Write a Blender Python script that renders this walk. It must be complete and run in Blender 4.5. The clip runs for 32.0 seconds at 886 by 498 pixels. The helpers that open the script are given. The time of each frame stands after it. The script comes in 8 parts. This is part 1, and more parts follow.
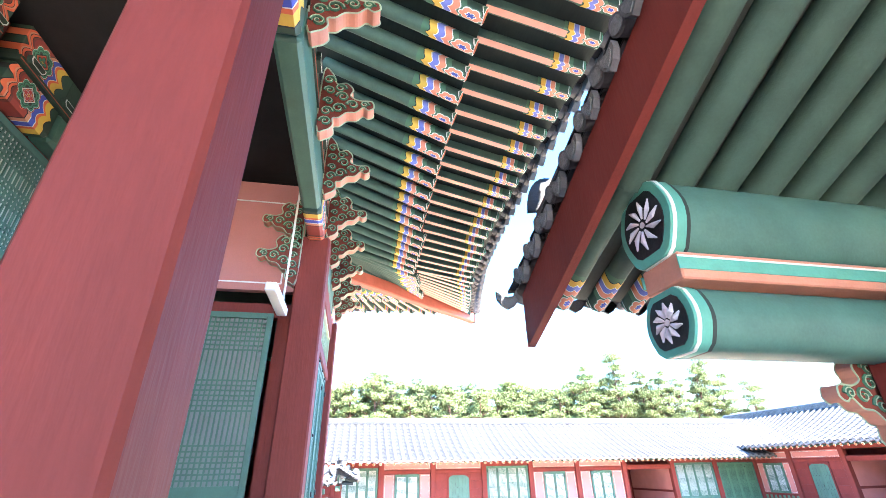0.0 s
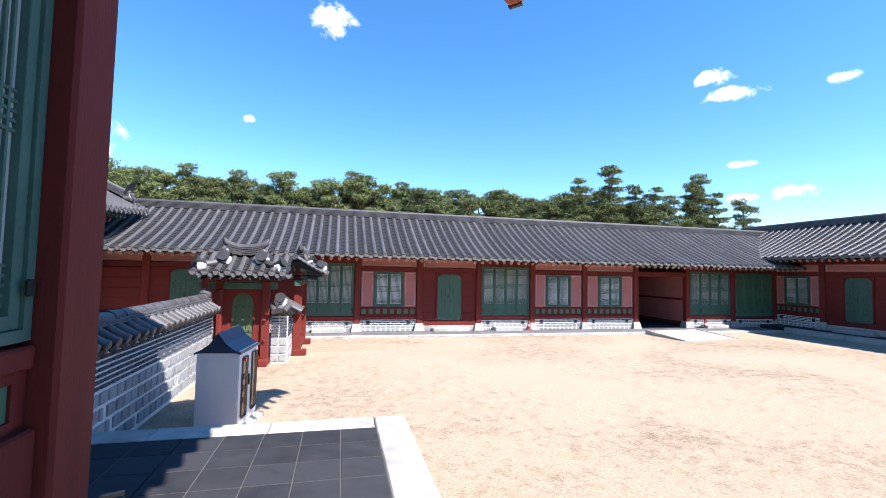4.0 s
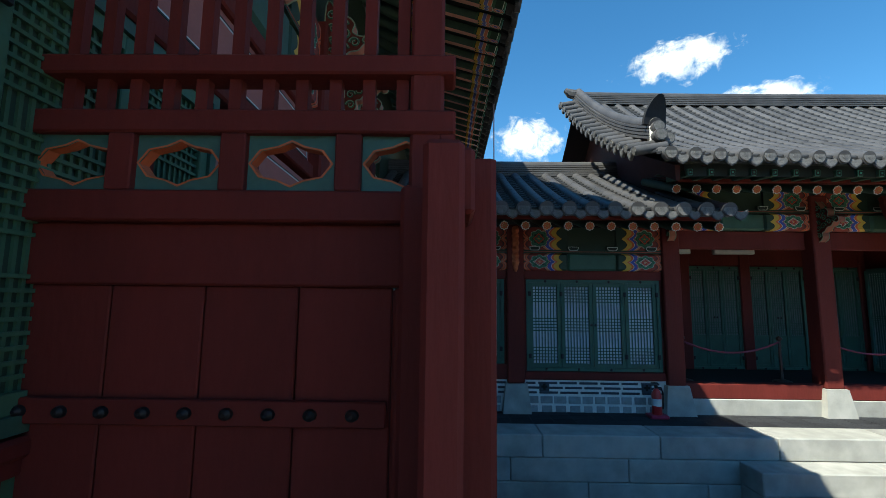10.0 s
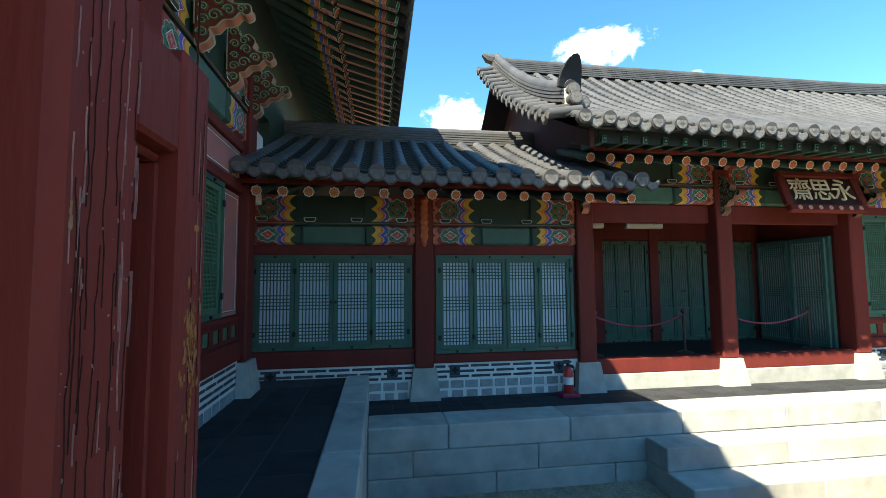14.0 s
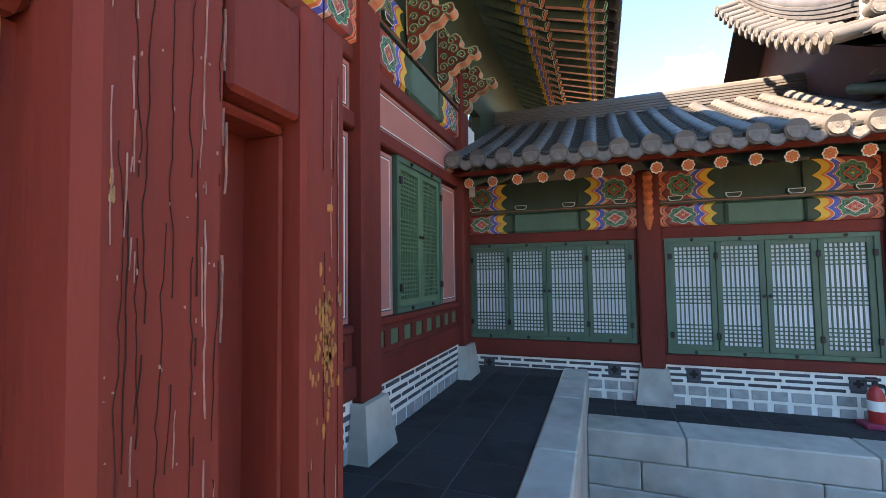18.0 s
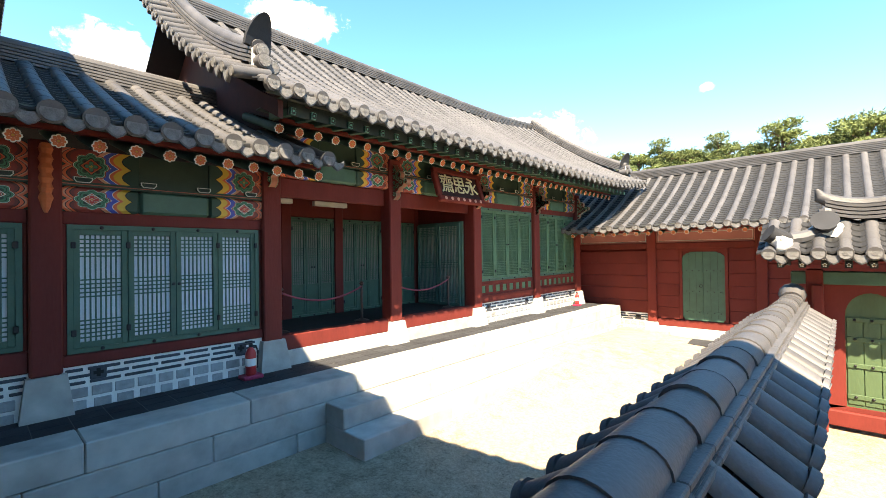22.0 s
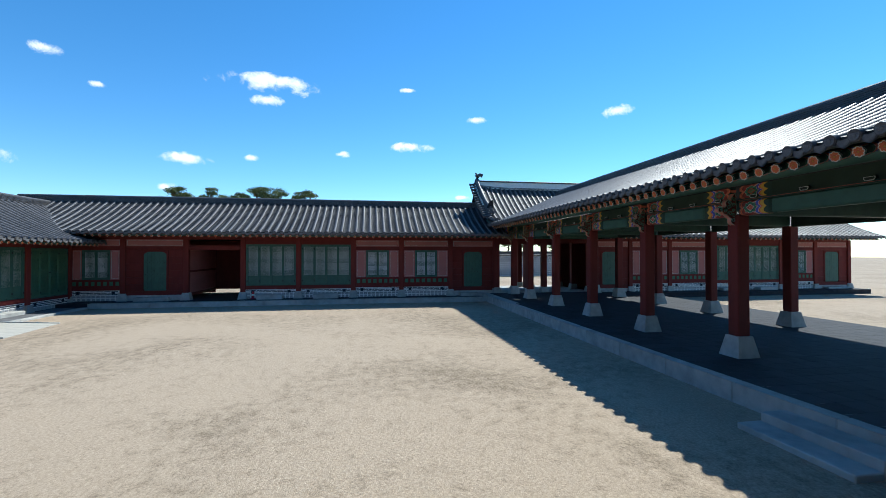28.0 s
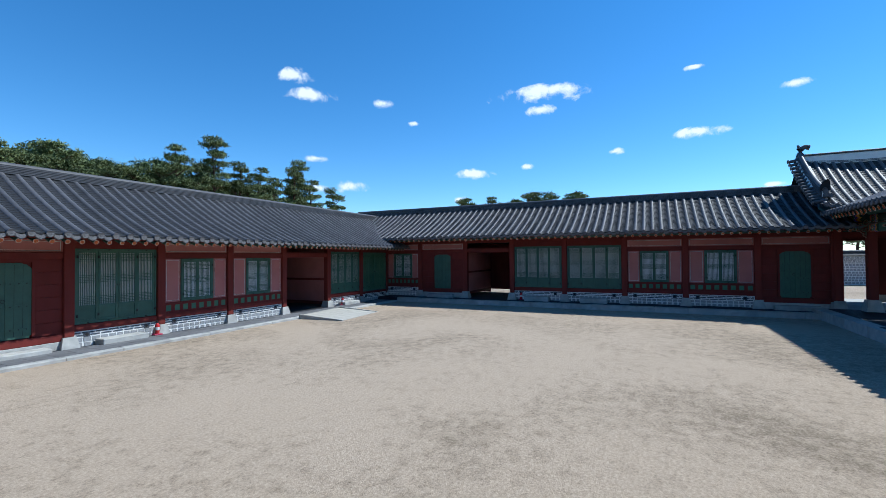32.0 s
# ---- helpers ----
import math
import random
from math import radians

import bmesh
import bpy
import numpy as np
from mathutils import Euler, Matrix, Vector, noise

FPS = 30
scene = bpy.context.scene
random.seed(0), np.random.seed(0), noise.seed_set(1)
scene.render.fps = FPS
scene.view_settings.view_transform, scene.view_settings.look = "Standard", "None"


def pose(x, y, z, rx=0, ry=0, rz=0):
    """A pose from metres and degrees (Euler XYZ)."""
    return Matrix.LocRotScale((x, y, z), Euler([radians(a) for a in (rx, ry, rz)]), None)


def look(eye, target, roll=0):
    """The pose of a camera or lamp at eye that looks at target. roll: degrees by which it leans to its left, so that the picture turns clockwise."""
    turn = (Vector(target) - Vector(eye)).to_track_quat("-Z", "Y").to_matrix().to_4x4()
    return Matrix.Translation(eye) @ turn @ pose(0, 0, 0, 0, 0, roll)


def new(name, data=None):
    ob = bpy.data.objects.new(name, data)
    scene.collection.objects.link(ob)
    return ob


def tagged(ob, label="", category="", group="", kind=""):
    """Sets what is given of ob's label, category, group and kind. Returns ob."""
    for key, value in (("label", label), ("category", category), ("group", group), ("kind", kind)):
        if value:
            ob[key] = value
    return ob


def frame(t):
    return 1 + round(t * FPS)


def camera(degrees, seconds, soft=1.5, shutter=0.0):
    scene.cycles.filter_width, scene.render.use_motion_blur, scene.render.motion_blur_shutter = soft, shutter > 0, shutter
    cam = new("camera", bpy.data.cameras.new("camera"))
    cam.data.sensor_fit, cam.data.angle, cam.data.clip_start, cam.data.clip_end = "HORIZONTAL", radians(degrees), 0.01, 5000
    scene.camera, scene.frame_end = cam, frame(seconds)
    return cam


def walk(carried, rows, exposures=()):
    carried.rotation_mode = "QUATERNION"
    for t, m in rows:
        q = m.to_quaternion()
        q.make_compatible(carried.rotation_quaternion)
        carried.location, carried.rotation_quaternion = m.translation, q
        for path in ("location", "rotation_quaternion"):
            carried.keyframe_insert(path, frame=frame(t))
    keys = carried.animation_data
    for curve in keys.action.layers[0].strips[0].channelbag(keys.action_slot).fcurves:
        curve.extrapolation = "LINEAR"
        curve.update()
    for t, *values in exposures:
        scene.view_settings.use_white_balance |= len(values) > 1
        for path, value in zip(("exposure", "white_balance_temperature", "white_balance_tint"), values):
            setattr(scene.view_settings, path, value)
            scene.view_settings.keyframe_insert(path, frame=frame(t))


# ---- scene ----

# camera and walk
cam = camera(91.0, 32.0, soft=0.6)
PATH = [
    (0, (-0.592, -8.037, 2.619), (-0.064, -5.411, 3.970), -1.08),
    (0.5, (-0.467, -7.674, 2.600), (0.319, -5.004, 3.720), -0.79),
    (1, (-0.326, -7.042, 2.574), (0.580, -4.266, 3.263), -0.03),
    (1.5, (-0.267, -6.267, 2.549), (0.645, -3.464, 3.102), -0.08),
    (2, (-0.093, -5.521, 2.521), (0.791, -2.701, 3.036), 0.22),
    (2.5, (-0.033, -4.733, 2.512), (0.793, -1.870, 2.865), 0.61),
    (3, (0.093, -3.905, 2.485), (0.855, -1.010, 2.673), 0.97),
    (3.5, (0.140, -3.120, 2.450), (0.853, -0.209, 2.588), 1.24),
    (5.5, (0.322, -0.390, 2.393), (0.981, 2.521, 2.691), 0.70),
    (6, (0.404, 0.305, 2.367), (1.021, 3.224, 2.683), 0.44),
    (6.5, (0.353, 0.742, 2.386), (0.857, 3.681, 2.715), 0.39),
    (7, (0.233, 0.983, 2.425), (0.477, 3.953, 2.774), 0.46),
    (7.5, (0.019, 1.170, 2.434), (-0.624, 4.076, 2.810), 0.13),
    (8, (-0.432, 1.196, 2.362), (-2.202, 3.583, 2.770), 0.64),
    (8.5, (-0.815, 1.118, 2.364), (-3.297, 2.754, 2.766), 1.30),
    (9, (-1.147, 1.085, 2.377), (-3.988, 1.970, 2.762), 1.52),
    (9.5, (-1.428, 1.102, 2.400), (-4.404, 1.222, 2.757), 1.43),
    (10, (-1.665, 1.179, 2.404), (-4.644, 1.139, 2.759), 0.64),
    (10.5, (-1.881, 1.330, 2.402), (-4.859, 1.423, 2.751), -0.20),
    (11, (-2.087, 1.439, 2.415), (-5.056, 1.685, 2.770), -0.63),
    (11.5, (-2.216, 1.496, 2.412), (-5.160, 1.946, 2.771), -0.85),
    (12, (-2.266, 1.528, 2.397), (-5.184, 2.120, 2.758), -0.84),
    (12.5, (-2.254, 1.535, 2.379), (-5.172, 2.137, 2.731), -0.74),
    (13, (-2.249, 1.544, 2.391), (-5.187, 2.093, 2.651), -0.64),
    (13.5, (-2.289, 1.563, 2.391), (-5.239, 2.060, 2.619), -0.53),
    (15.5, (-2.410, 1.600, 2.409), (-5.392, 1.874, 2.593), -0.28),
    (16, (-2.432, 1.594, 2.420), (-5.419, 1.813, 2.592), -0.17),
    (16.5, (-2.479, 1.570, 2.419), (-5.264, 0.465, 2.583), 1.15),
    (17, (-2.560, 1.613, 2.390), (-5.092, 0.010, 2.540), 0.78),
    (17.5, (-2.557, 1.629, 2.398), (-5.065, -0.011, 2.537), 0.16),
    (18, (-2.554, 1.647, 2.386), (-5.371, 0.628, 2.540), -0.74),
    (18.5, (-2.549, 1.653, 2.384), (-5.507, 1.177, 2.548), -0.95),
    (19, (-2.520, 1.611, 2.376), (-5.515, 1.573, 2.544), -0.87),
    (19.5, (-2.520, 1.564, 2.383), (-5.510, 1.745, 2.554), -0.71),
    (20, (-2.507, 1.576, 2.393), (-5.497, 1.806, 2.478), -0.41),
    (20.5, (-2.501, 1.584, 2.404), (-5.477, 1.960, 2.451), -0.27),
    (21, (-2.482, 1.625, 2.389), (-5.350, 2.504, 2.428), -0.47),
    (21.5, (-2.458, 1.662, 2.371), (-4.977, 3.292, 2.407), -0.85),
    (22, (-2.401, 1.682, 2.384), (-4.431, 3.891, 2.414), -0.85),
    (22.5, (-2.378, 1.728, 2.403), (-3.730, 4.406, 2.429), -0.90),
    (23, (-2.392, 1.735, 2.412), (-3.009, 4.671, 2.435), -0.86),
    (23.5, (-2.383, 1.746, 2.404), (-2.707, 4.728, 2.428), -0.77),
    (24, (-2.377, 1.715, 2.385), (-2.480, 4.713, 2.412), -0.68),
    (24.5, (-2.285, 1.708, 2.397), (-1.827, 4.672, 2.427), -0.78),
    (25, (-2.153, 1.668, 2.397), (-0.946, 4.414, 2.432), -0.94),
    (25.5, (-2.059, 1.684, 2.383), (0.124, 3.740, 2.420), -1.15),
    (26, (-1.994, 1.623, 2.403), (0.725, 2.890, 2.437), -0.93),
    (26.5, (-1.716, 1.425, 2.404), (1.240, 1.936, 2.442), -0.40),
    (28.5, (-1.240, 1.232, 2.419), (1.712, 0.698, 2.449), -0.08),
    (29, (-0.923, 1.142, 2.396), (2.067, 0.896, 2.425), -0.13),
    (29.5, (-0.654, 1.096, 2.393), (2.346, 1.113, 2.423), -0.16),
    (30, (-0.450, 1.060, 2.394), (2.539, 1.323, 2.429), -0.22),
    (30.5, (-0.363, 1.042, 2.391), (2.595, 1.542, 2.430), -0.32),
    (31, (-0.349, 1.041, 2.389), (2.539, 1.853, 2.438), -0.32),
    (31.5, (-0.333, 1.044, 2.392), (2.446, 2.173, 2.444), -0.38),
    (32, (-0.321, 1.048, 2.395), (2.389, 2.334, 2.450), -0.41),
]
EXPOSURES = [(0, 4.3, 6500, 12), (1, 3.9, 6800, 14), (1.5, 3.5, 7000, 17), (2, 3.05, 7000, 20), (2.5, 2.4, 6900, 18), (3, 1.75, 6700, 17), (3.5, 1.4, 6600, 16), (5.5, 0.9, 6350, 13), (6, 0.88, 6350, 13),
             (7, 0.82, 6350, 14), (7.5, 0.68, 6250, 11), (8, 0.52, 6200, 8), (9, 0.5, 6050, 1), (10, 0.7, 6800, -3), (11, 1.05, 7400, -6), (13, 1.55, 7900, -4), (15.5, 1.85, 8000, 2), (16, 1.95, 8300, 6), (17, 2.35, 10300, 15),
             (18, 2.95, 11600, 20), (19, 2.95, 11600, 20), (20, 2.8, 11400, 18), (21, 2.35, 11200, 16), (22, 2.2, 9400, 8), (23, 1.85, 8000, 3), (24, 1.4, 7200, -1), (25, 1.1, 6500, -2), (26, 0.85, 6200, -2), (28.5, 0.3, 5900, 2),
             (29, 0.25, 5800, 2), (30, 0.2, 5700, 3), (32, 0.18, 5600, 4)]
walk(cam, [(t, look(e, g, r)) for t, e, g, r in PATH], EXPOSURES)

# daylight: afternoon sun from the south-west
SUN_TRAVEL = Vector((-0.52, 0.60, -1.0)).normalized()
world = bpy.data.worlds.new("sky")
scene.world = world
world.use_nodes = True
wn = world.node_tree
sky = wn.nodes.new("ShaderNodeTexSky")
sky.sky_type, sky.sun_disc = "NISHITA", False
sky.sun_elevation = math.asin(-SUN_TRAVEL.z)
sky.sun_rotation = math.atan2(-SUN_TRAVEL.x, -SUN_TRAVEL.y)
sky.altitude, sky.air_density, sky.dust_density, sky.ozone_density = 1200, 1.0, 0.0, 3.0
deep = wn.nodes.new("ShaderNodeHueSaturation")
deep.inputs["Hue"].default_value, deep.inputs["Saturation"].default_value = 0.498, 1.26
wn.links.new(sky.outputs[0], deep.inputs["Color"])
wn.links.new(deep.outputs[0], wn.nodes["Background"].inputs[0])
wn.nodes["Background"].inputs[1].default_value = 0.15
sun_data = bpy.data.lights.new("sun", "SUN")
sun_data.energy, sun_data.angle, sun_data.color = 5.0, radians(0.5), (1.0, 0.965, 0.91)
sun = new("sun", sun_data)
sun.matrix_world = look((60, -40, 55), Vector((60, -40, 55)) + SUN_TRAVEL)


# materials
def mat(name, base, rough=0.7, metal=0.0, var=0.25, scale=6.0, fine=60.0, bump=0.15, dark=None, grain=None, spread=0.0, spec=0.4, stains=0.0):
    """A surface with variation at two scales, relief and, by object, a small spread of value."""
    m = bpy.data.materials.new(name)
    m.use_nodes = True
    t = m.node_tree
    b = t.nodes["Principled BSDF"]
    b.inputs["Roughness"].default_value, b.inputs["Metallic"].default_value = rough, metal
    b.inputs["Specular IOR Level"].default_value = spec
    co = t.nodes.new("ShaderNodeTexCoord")
    mp = t.nodes.new("ShaderNodeMapping")
    t.links.new(co.outputs["Object"], mp.inputs[0])
    if grain:
        mp.inputs["Scale"].default_value = grain
    if spread:
        oi = t.nodes.new("ShaderNodeObjectInfo")
        sc = t.nodes.new("ShaderNodeVectorMath")
        sc.operation = "SCALE"
        cb = t.nodes.new("ShaderNodeCombineXYZ")
        t.links.new(oi.outputs["Random"], cb.inputs[0])
        t.links.new(oi.outputs["Random"], cb.inputs[1])
        t.links.new(cb.outputs[0], sc.inputs[0])
        sc.inputs["Scale"].default_value = 37.0
        t.links.new(sc.outputs[0], mp.inputs["Location"])
    n1 = t.nodes.new("ShaderNodeTexNoise")
    n1.inputs["Scale"].default_value, n1.inputs["Detail"].default_value = scale, 5
    n2 = t.nodes.new("ShaderNodeTexNoise")
    n2.inputs["Scale"].default_value, n2.inputs["Detail"].default_value = fine, 3
    for n in (n1, n2):
        t.links.new(mp.outputs[0], n.inputs["Vector"])
    mix = t.nodes.new("ShaderNodeMix")
    mix.data_type = "RGBA"
    d = dark or tuple(c * (1 - 1.6 * var) for c in base)
    l = tuple(min(1, c * (1 + 0.7 * var)) for c in base)
    mix.inputs["A"].default_value, mix.inputs["B"].default_value = (*d, 1), (*l, 1)
    add = t.nodes.new("ShaderNodeMath")
    add.operation = "MULTIPLY_ADD"
    t.links.new(n2.outputs[0], add.inputs[0])
    add.inputs[1].default_value = 0.5
    half = t.nodes.new("ShaderNodeMath")
    half.operation = "MULTIPLY_ADD"
    t.links.new(n1.outputs[0], half.inputs[0])
    half.inputs[1].default_value, half.inputs[2].default_value = 1.3, -0.4
    t.links.new(half.outputs[0], add.inputs[2])
    last = add.outputs[0]
    if spread:
        ob = t.nodes.new("ShaderNodeMath")
        ob.operation = "MULTIPLY_ADD"
        t.links.new(oi.outputs["Random"], ob.inputs[0])
        ob.inputs[1].default_value = spread
        t.links.new(last, ob.inputs[2])
        last = ob.outputs[0]
    t.links.new(last, mix.inputs["Factor"])
    out = mix.outputs["Result"]
    if stains:
        n3 = t.nodes.new("ShaderNodeTexNoise")
        n3.inputs["Scale"].default_value, n3.inputs["Detail"].default_value, n3.inputs["Distortion"].default_value = 1.1, 8, 0.6
        t.links.new(mp.outputs[0], n3.inputs["Vector"])
        ra = t.nodes.new("ShaderNodeValToRGB")
        ra.color_ramp.elements[0].position, ra.color_ramp.elements[1].position = 0.42, 0.68
        t.links.new(n3.outputs[0], ra.inputs[0])
        mx = t.nodes.new("ShaderNodeMix")
        mx.data_type, mx.blend_type = "RGBA", "MULTIPLY"
        mx.inputs["Factor"].default_value = stains
        t.links.new(out, mx.inputs["A"])
        inv = t.nodes.new("ShaderNodeInvert")
        t.links.new(ra.outputs[0], inv.inputs["Color"])
        t.links.new(inv.outputs[0], mx.inputs["B"])
        out = mx.outputs["Result"]
    t.links.new(out, b.inputs["Base Color"])
    if bump:
        bp = t.nodes.new("ShaderNodeBump")
        bp.inputs["Strength"].default_value, bp.inputs["Distance"].default_value = bump, 0.02
        t.links.new(add.outputs[0], bp.inputs["Height"])
        t.links.new(bp.outputs[0], b.inputs["Normal"])
    return m


def pattern(name, stops, flower, petals=8, centre=(0.32, 0.5), size=0.24, wave=0.05, turns=3.0, aspect=1.0, axis=0, diamond=0.0, diamond_stops=(), diamond_pale=True):
    """Painted beam ornament on a piece: wavy bands from its end, and a rosette, laid by the piece's own 0..1 box."""
    m = bpy.data.materials.new(name)
    m.use_nodes = True
    t = m.node_tree
    b = t.nodes["Principled BSDF"]
    b.inputs["Roughness"].default_value = 0.65
    co = t.nodes.new("ShaderNodeTexCoord")
    sp = t.nodes.new("ShaderNodeSeparateXYZ")
    t.links.new(co.outputs["Generated"], sp.inputs[0])

    def op(kind, a, c=None, d=None):
        n = t.nodes.new("ShaderNodeMath")
        n.operation = kind
        for k, v in enumerate((a, c, d)):
            if v is None:
                continue
            if isinstance(v, (int, float)):
                n.inputs[k].default_value = v
            else:
                t.links.new(v, n.inputs[k])
        return n.outputs[0]

    def ramp(src, rows):
        r = t.nodes.new("ShaderNodeValToRGB")
        r.color_ramp.interpolation = "CONSTANT"
        e = r.color_ramp.elements
        while len(e) < len(rows):
            e.new(0.5)
        for el, (p, c) in zip(e, rows):
            el.position, el.color = p, (*c, 1)
        t.links.new(src, r.inputs[0])
        return r.outputs[0]

    gx, gz = sp.outputs[axis], sp.outputs[0 if axis == 1 else 2]
    w = op("MULTIPLY", op("ABSOLUTE", op("SINE", op("MULTIPLY", gz, math.pi * turns))), wave)
    bands = ramp(op("ADD", gx, w), stops)
    dx = op("MULTIPLY", op("SUBTRACT", gx, centre[0]), aspect)
    dz = op("SUBTRACT", gz, centre[1])
    r = op("SQRT", op("ADD", op("MULTIPLY", dx, dx), op("MULTIPLY", dz, dz)))
    a = op("ARCTAN2", dz, dx)
    rr = op("SUBTRACT", r, op("MULTIPLY", op("ABSOLUTE", op("COSINE", op("MULTIPLY", a, petals / 2))), size * 0.2))
    inside = op("LESS_THAN", rr, size)
    rose = ramp(op("DIVIDE", op("ADD", rr, size * 0.2), size * 1.2), flower)
    if diamond:
        # a lozenge with a four-petalled flower at the heart of the rosette
        dm = op("ADD", op("ABSOLUTE", dx), op("ABSOLUTE", dz))
        pet = op("SUBTRACT", op("DIVIDE", r, diamond), op("MULTIPLY", op("ABSOLUTE", op("COSINE", op("MULTIPLY", a, 2))), 0.4))
        heart = ramp(op("ADD", pet, 0.4), diamond_stops)
        edge = ramp(op("DIVIDE", dm, diamond), ((0.0, BLACK_C), (0.84, WHITE_C if diamond_pale else ORANGE_C), (0.96, BLACK_C)))
        rim = t.nodes.new("ShaderNodeMix")
        rim.data_type = "RGBA"
        t.links.new(op("GREATER_THAN", dm, diamond * 0.84), rim.inputs["Factor"])
        t.links.new(heart, rim.inputs["A"])
        t.links.new(edge, rim.inputs["B"])
        put = t.nodes.new("ShaderNodeMix")
        put.data_type = "RGBA"
        t.links.new(op("LESS_THAN", dm, diamond), put.inputs["Factor"])
        t.links.new(rose, put.inputs["A"])
        t.links.new(rim.outputs["Result"], put.inputs["B"])
        rose = put.outputs["Result"]
    mx = t.nodes.new("ShaderNodeMix")
    mx.data_type = "RGBA"
    t.links.new(inside, mx.inputs["Factor"])
    t.links.new(bands, mx.inputs["A"])
    t.links.new(rose, mx.inputs["B"])
    n = t.nodes.new("ShaderNodeTexNoise")
    n.inputs["Scale"].default_value, n.inputs["Detail"].default_value = 25, 4
    t.links.new(co.outputs["Object"], n.inputs["Vector"])
    mu = t.nodes.new("ShaderNodeMix")
    mu.data_type, mu.blend_type = "RGBA", "MULTIPLY"
    mu.inputs["Factor"].default_value = 0.15
    t.links.new(mx.outputs["Result"], mu.inputs["A"])
    t.links.new(n.outputs[0], mu.inputs["B"])
    t.links.new(mu.outputs["Result"], b.inputs["Base Color"])
    return m


def sand():
    """Trampled court sand: grit, pale worn ground, darker dry moss and damp patches at several scales."""
    m = bpy.data.materials.new("court_sand")
    m.use_nodes = True
    t = m.node_tree
    b = t.nodes["Principled BSDF"]
    b.inputs["Roughness"].default_value, b.inputs["Specular IOR Level"].default_value = 0.95, 0.15
    co = t.nodes.new("ShaderNodeTexCoord")

    def noise_of(scale, detail, rough=0.6, bend=0.0):
        n = t.nodes.new("ShaderNodeTexNoise")
        n.inputs["Scale"].default_value, n.inputs["Detail"].default_value = scale, detail
        n.inputs["Roughness"].default_value, n.inputs["Distortion"].default_value = rough, bend
        t.links.new(co.outputs["Object"], n.inputs["Vector"])
        return n.outputs[0]

    def blend(factor, a, c, lo, hi, kind="MIX"):
        r = t.nodes.new("ShaderNodeMapRange")
        r.inputs["From Min"].default_value, r.inputs["From Max"].default_value = lo, hi
        t.links.new(factor, r.inputs["Value"])
        x = t.nodes.new("ShaderNodeMix")
        x.data_type, x.blend_type = "RGBA", kind
        t.links.new(r.outputs[0], x.inputs["Factor"])
        for key, v in (("A", a), ("B", c)):
            if isinstance(v, tuple):
                x.inputs[key].default_value = (*v, 1)
            else:
                t.links.new(v, x.inputs[key])
        return x.outputs["Result"]

    broad = noise_of(0.22, 4, 0.6, 0.5)
    patch = noise_of(4.2, 10, 0.78, 0.2)
    grit = noise_of(26, 7, 0.8)
    grain = noise_of(210, 2)
    col = blend(grit, (0.27, 0.205, 0.145), (0.52, 0.41, 0.30), 0.33, 0.63)
    moss = blend(grit, (0.12, 0.092, 0.062), (0.33, 0.255, 0.18), 0.36, 0.64)
    both = t.nodes.new("ShaderNodeMath")
    both.operation = "MULTIPLY_ADD"
    t.links.new(broad, both.inputs[0])
    both.inputs[1].default_value = 0.7
    t.links.new(patch, both.inputs[2])
    col = blend(both.outputs[0], col, moss, 0.82, 1.06)
    col = blend(grain, col, (0.13, 0.1, 0.065), 0.55, 0.85)
    t.links.new(col, b.inputs["Base Color"])
    bp = t.nodes.new("ShaderNodeBump")
    bp.inputs["Strength"].default_value, bp.inputs["Distance"].default_value = 0.9, 0.015
    t.links.new(grit, bp.inputs["Height"])
    t.links.new(bp.outputs[0], b.inputs["Normal"])
    return m


RED_C, GREEN_C, ORANGE_C, BLUE_C, WHITE_C, YEL_C, DKGREEN_C, BLACK_C, PINK_C = ((0.17, 0.035, 0.03), (0.06, 0.15, 0.09), (0.60, 0.15, 0.06), (0.06, 0.09, 0.48),
    (0.75, 0.75, 0.7), (0.68, 0.42, 0.06), (0.025, 0.06, 0.04), (0.015, 0.015, 0.015), (0.6, 0.3, 0.24))
M_RED = mat("red_paint", (0.15, 0.023, 0.018), 0.72, var=0.22, scale=3, fine=45, grain=(1, 1, 0.25), bump=0.2, spread=0.25, spec=0.25)
M_REDW = mat("red_worn_timber", (0.165, 0.026, 0.02), 0.72, var=0.2, scale=4, fine=60, grain=(1, 1, 0.16), bump=0.25, spread=0.2, spec=0.25)
M_PINK = mat("pink_plaster", (0.44, 0.17, 0.15), 0.85, var=0.12, scale=2, fine=80, bump=0.12)
M_GREEN = mat("green_paint", (0.052, 0.12, 0.085), 0.55, var=0.2, scale=5, fine=60, bump=0.1, spread=0.2)
M_SHUT = mat("shutter_green_paint", (0.075, 0.17, 0.10), 0.6, var=0.18, scale=5, fine=60, bump=0.1)
M_SHUTD = mat("shutter_board_paint", (0.035, 0.075, 0.05), 0.7, var=0.2, scale=5, fine=60, bump=0.1)
M_TEAL = mat("weathered_green_paint", (0.07, 0.16, 0.13), 0.6, var=0.22, scale=4, fine=60, bump=0.1)
M_PAPER = mat("mulberry_paper", (0.72, 0.73, 0.76), 0.9, var=0.06, scale=8, fine=120, bump=0.05)
# Greyer than mulberry_paper: shade on the tall row windows is put into it
M_PAPERD = mat("greyed_mulberry_paper", (0.50, 0.51, 0.48), 0.9, var=0.1, scale=6, fine=90, bump=0.05)
M_WHITE = mat("lime_mortar", (0.80, 0.785, 0.75), 0.9, var=0.12, scale=6, fine=90, bump=0.25)
M_BRICK = mat("grey_brick", (0.06, 0.065, 0.08), 0.85, var=0.25, scale=9, fine=70, bump=0.3, spread=0.5)
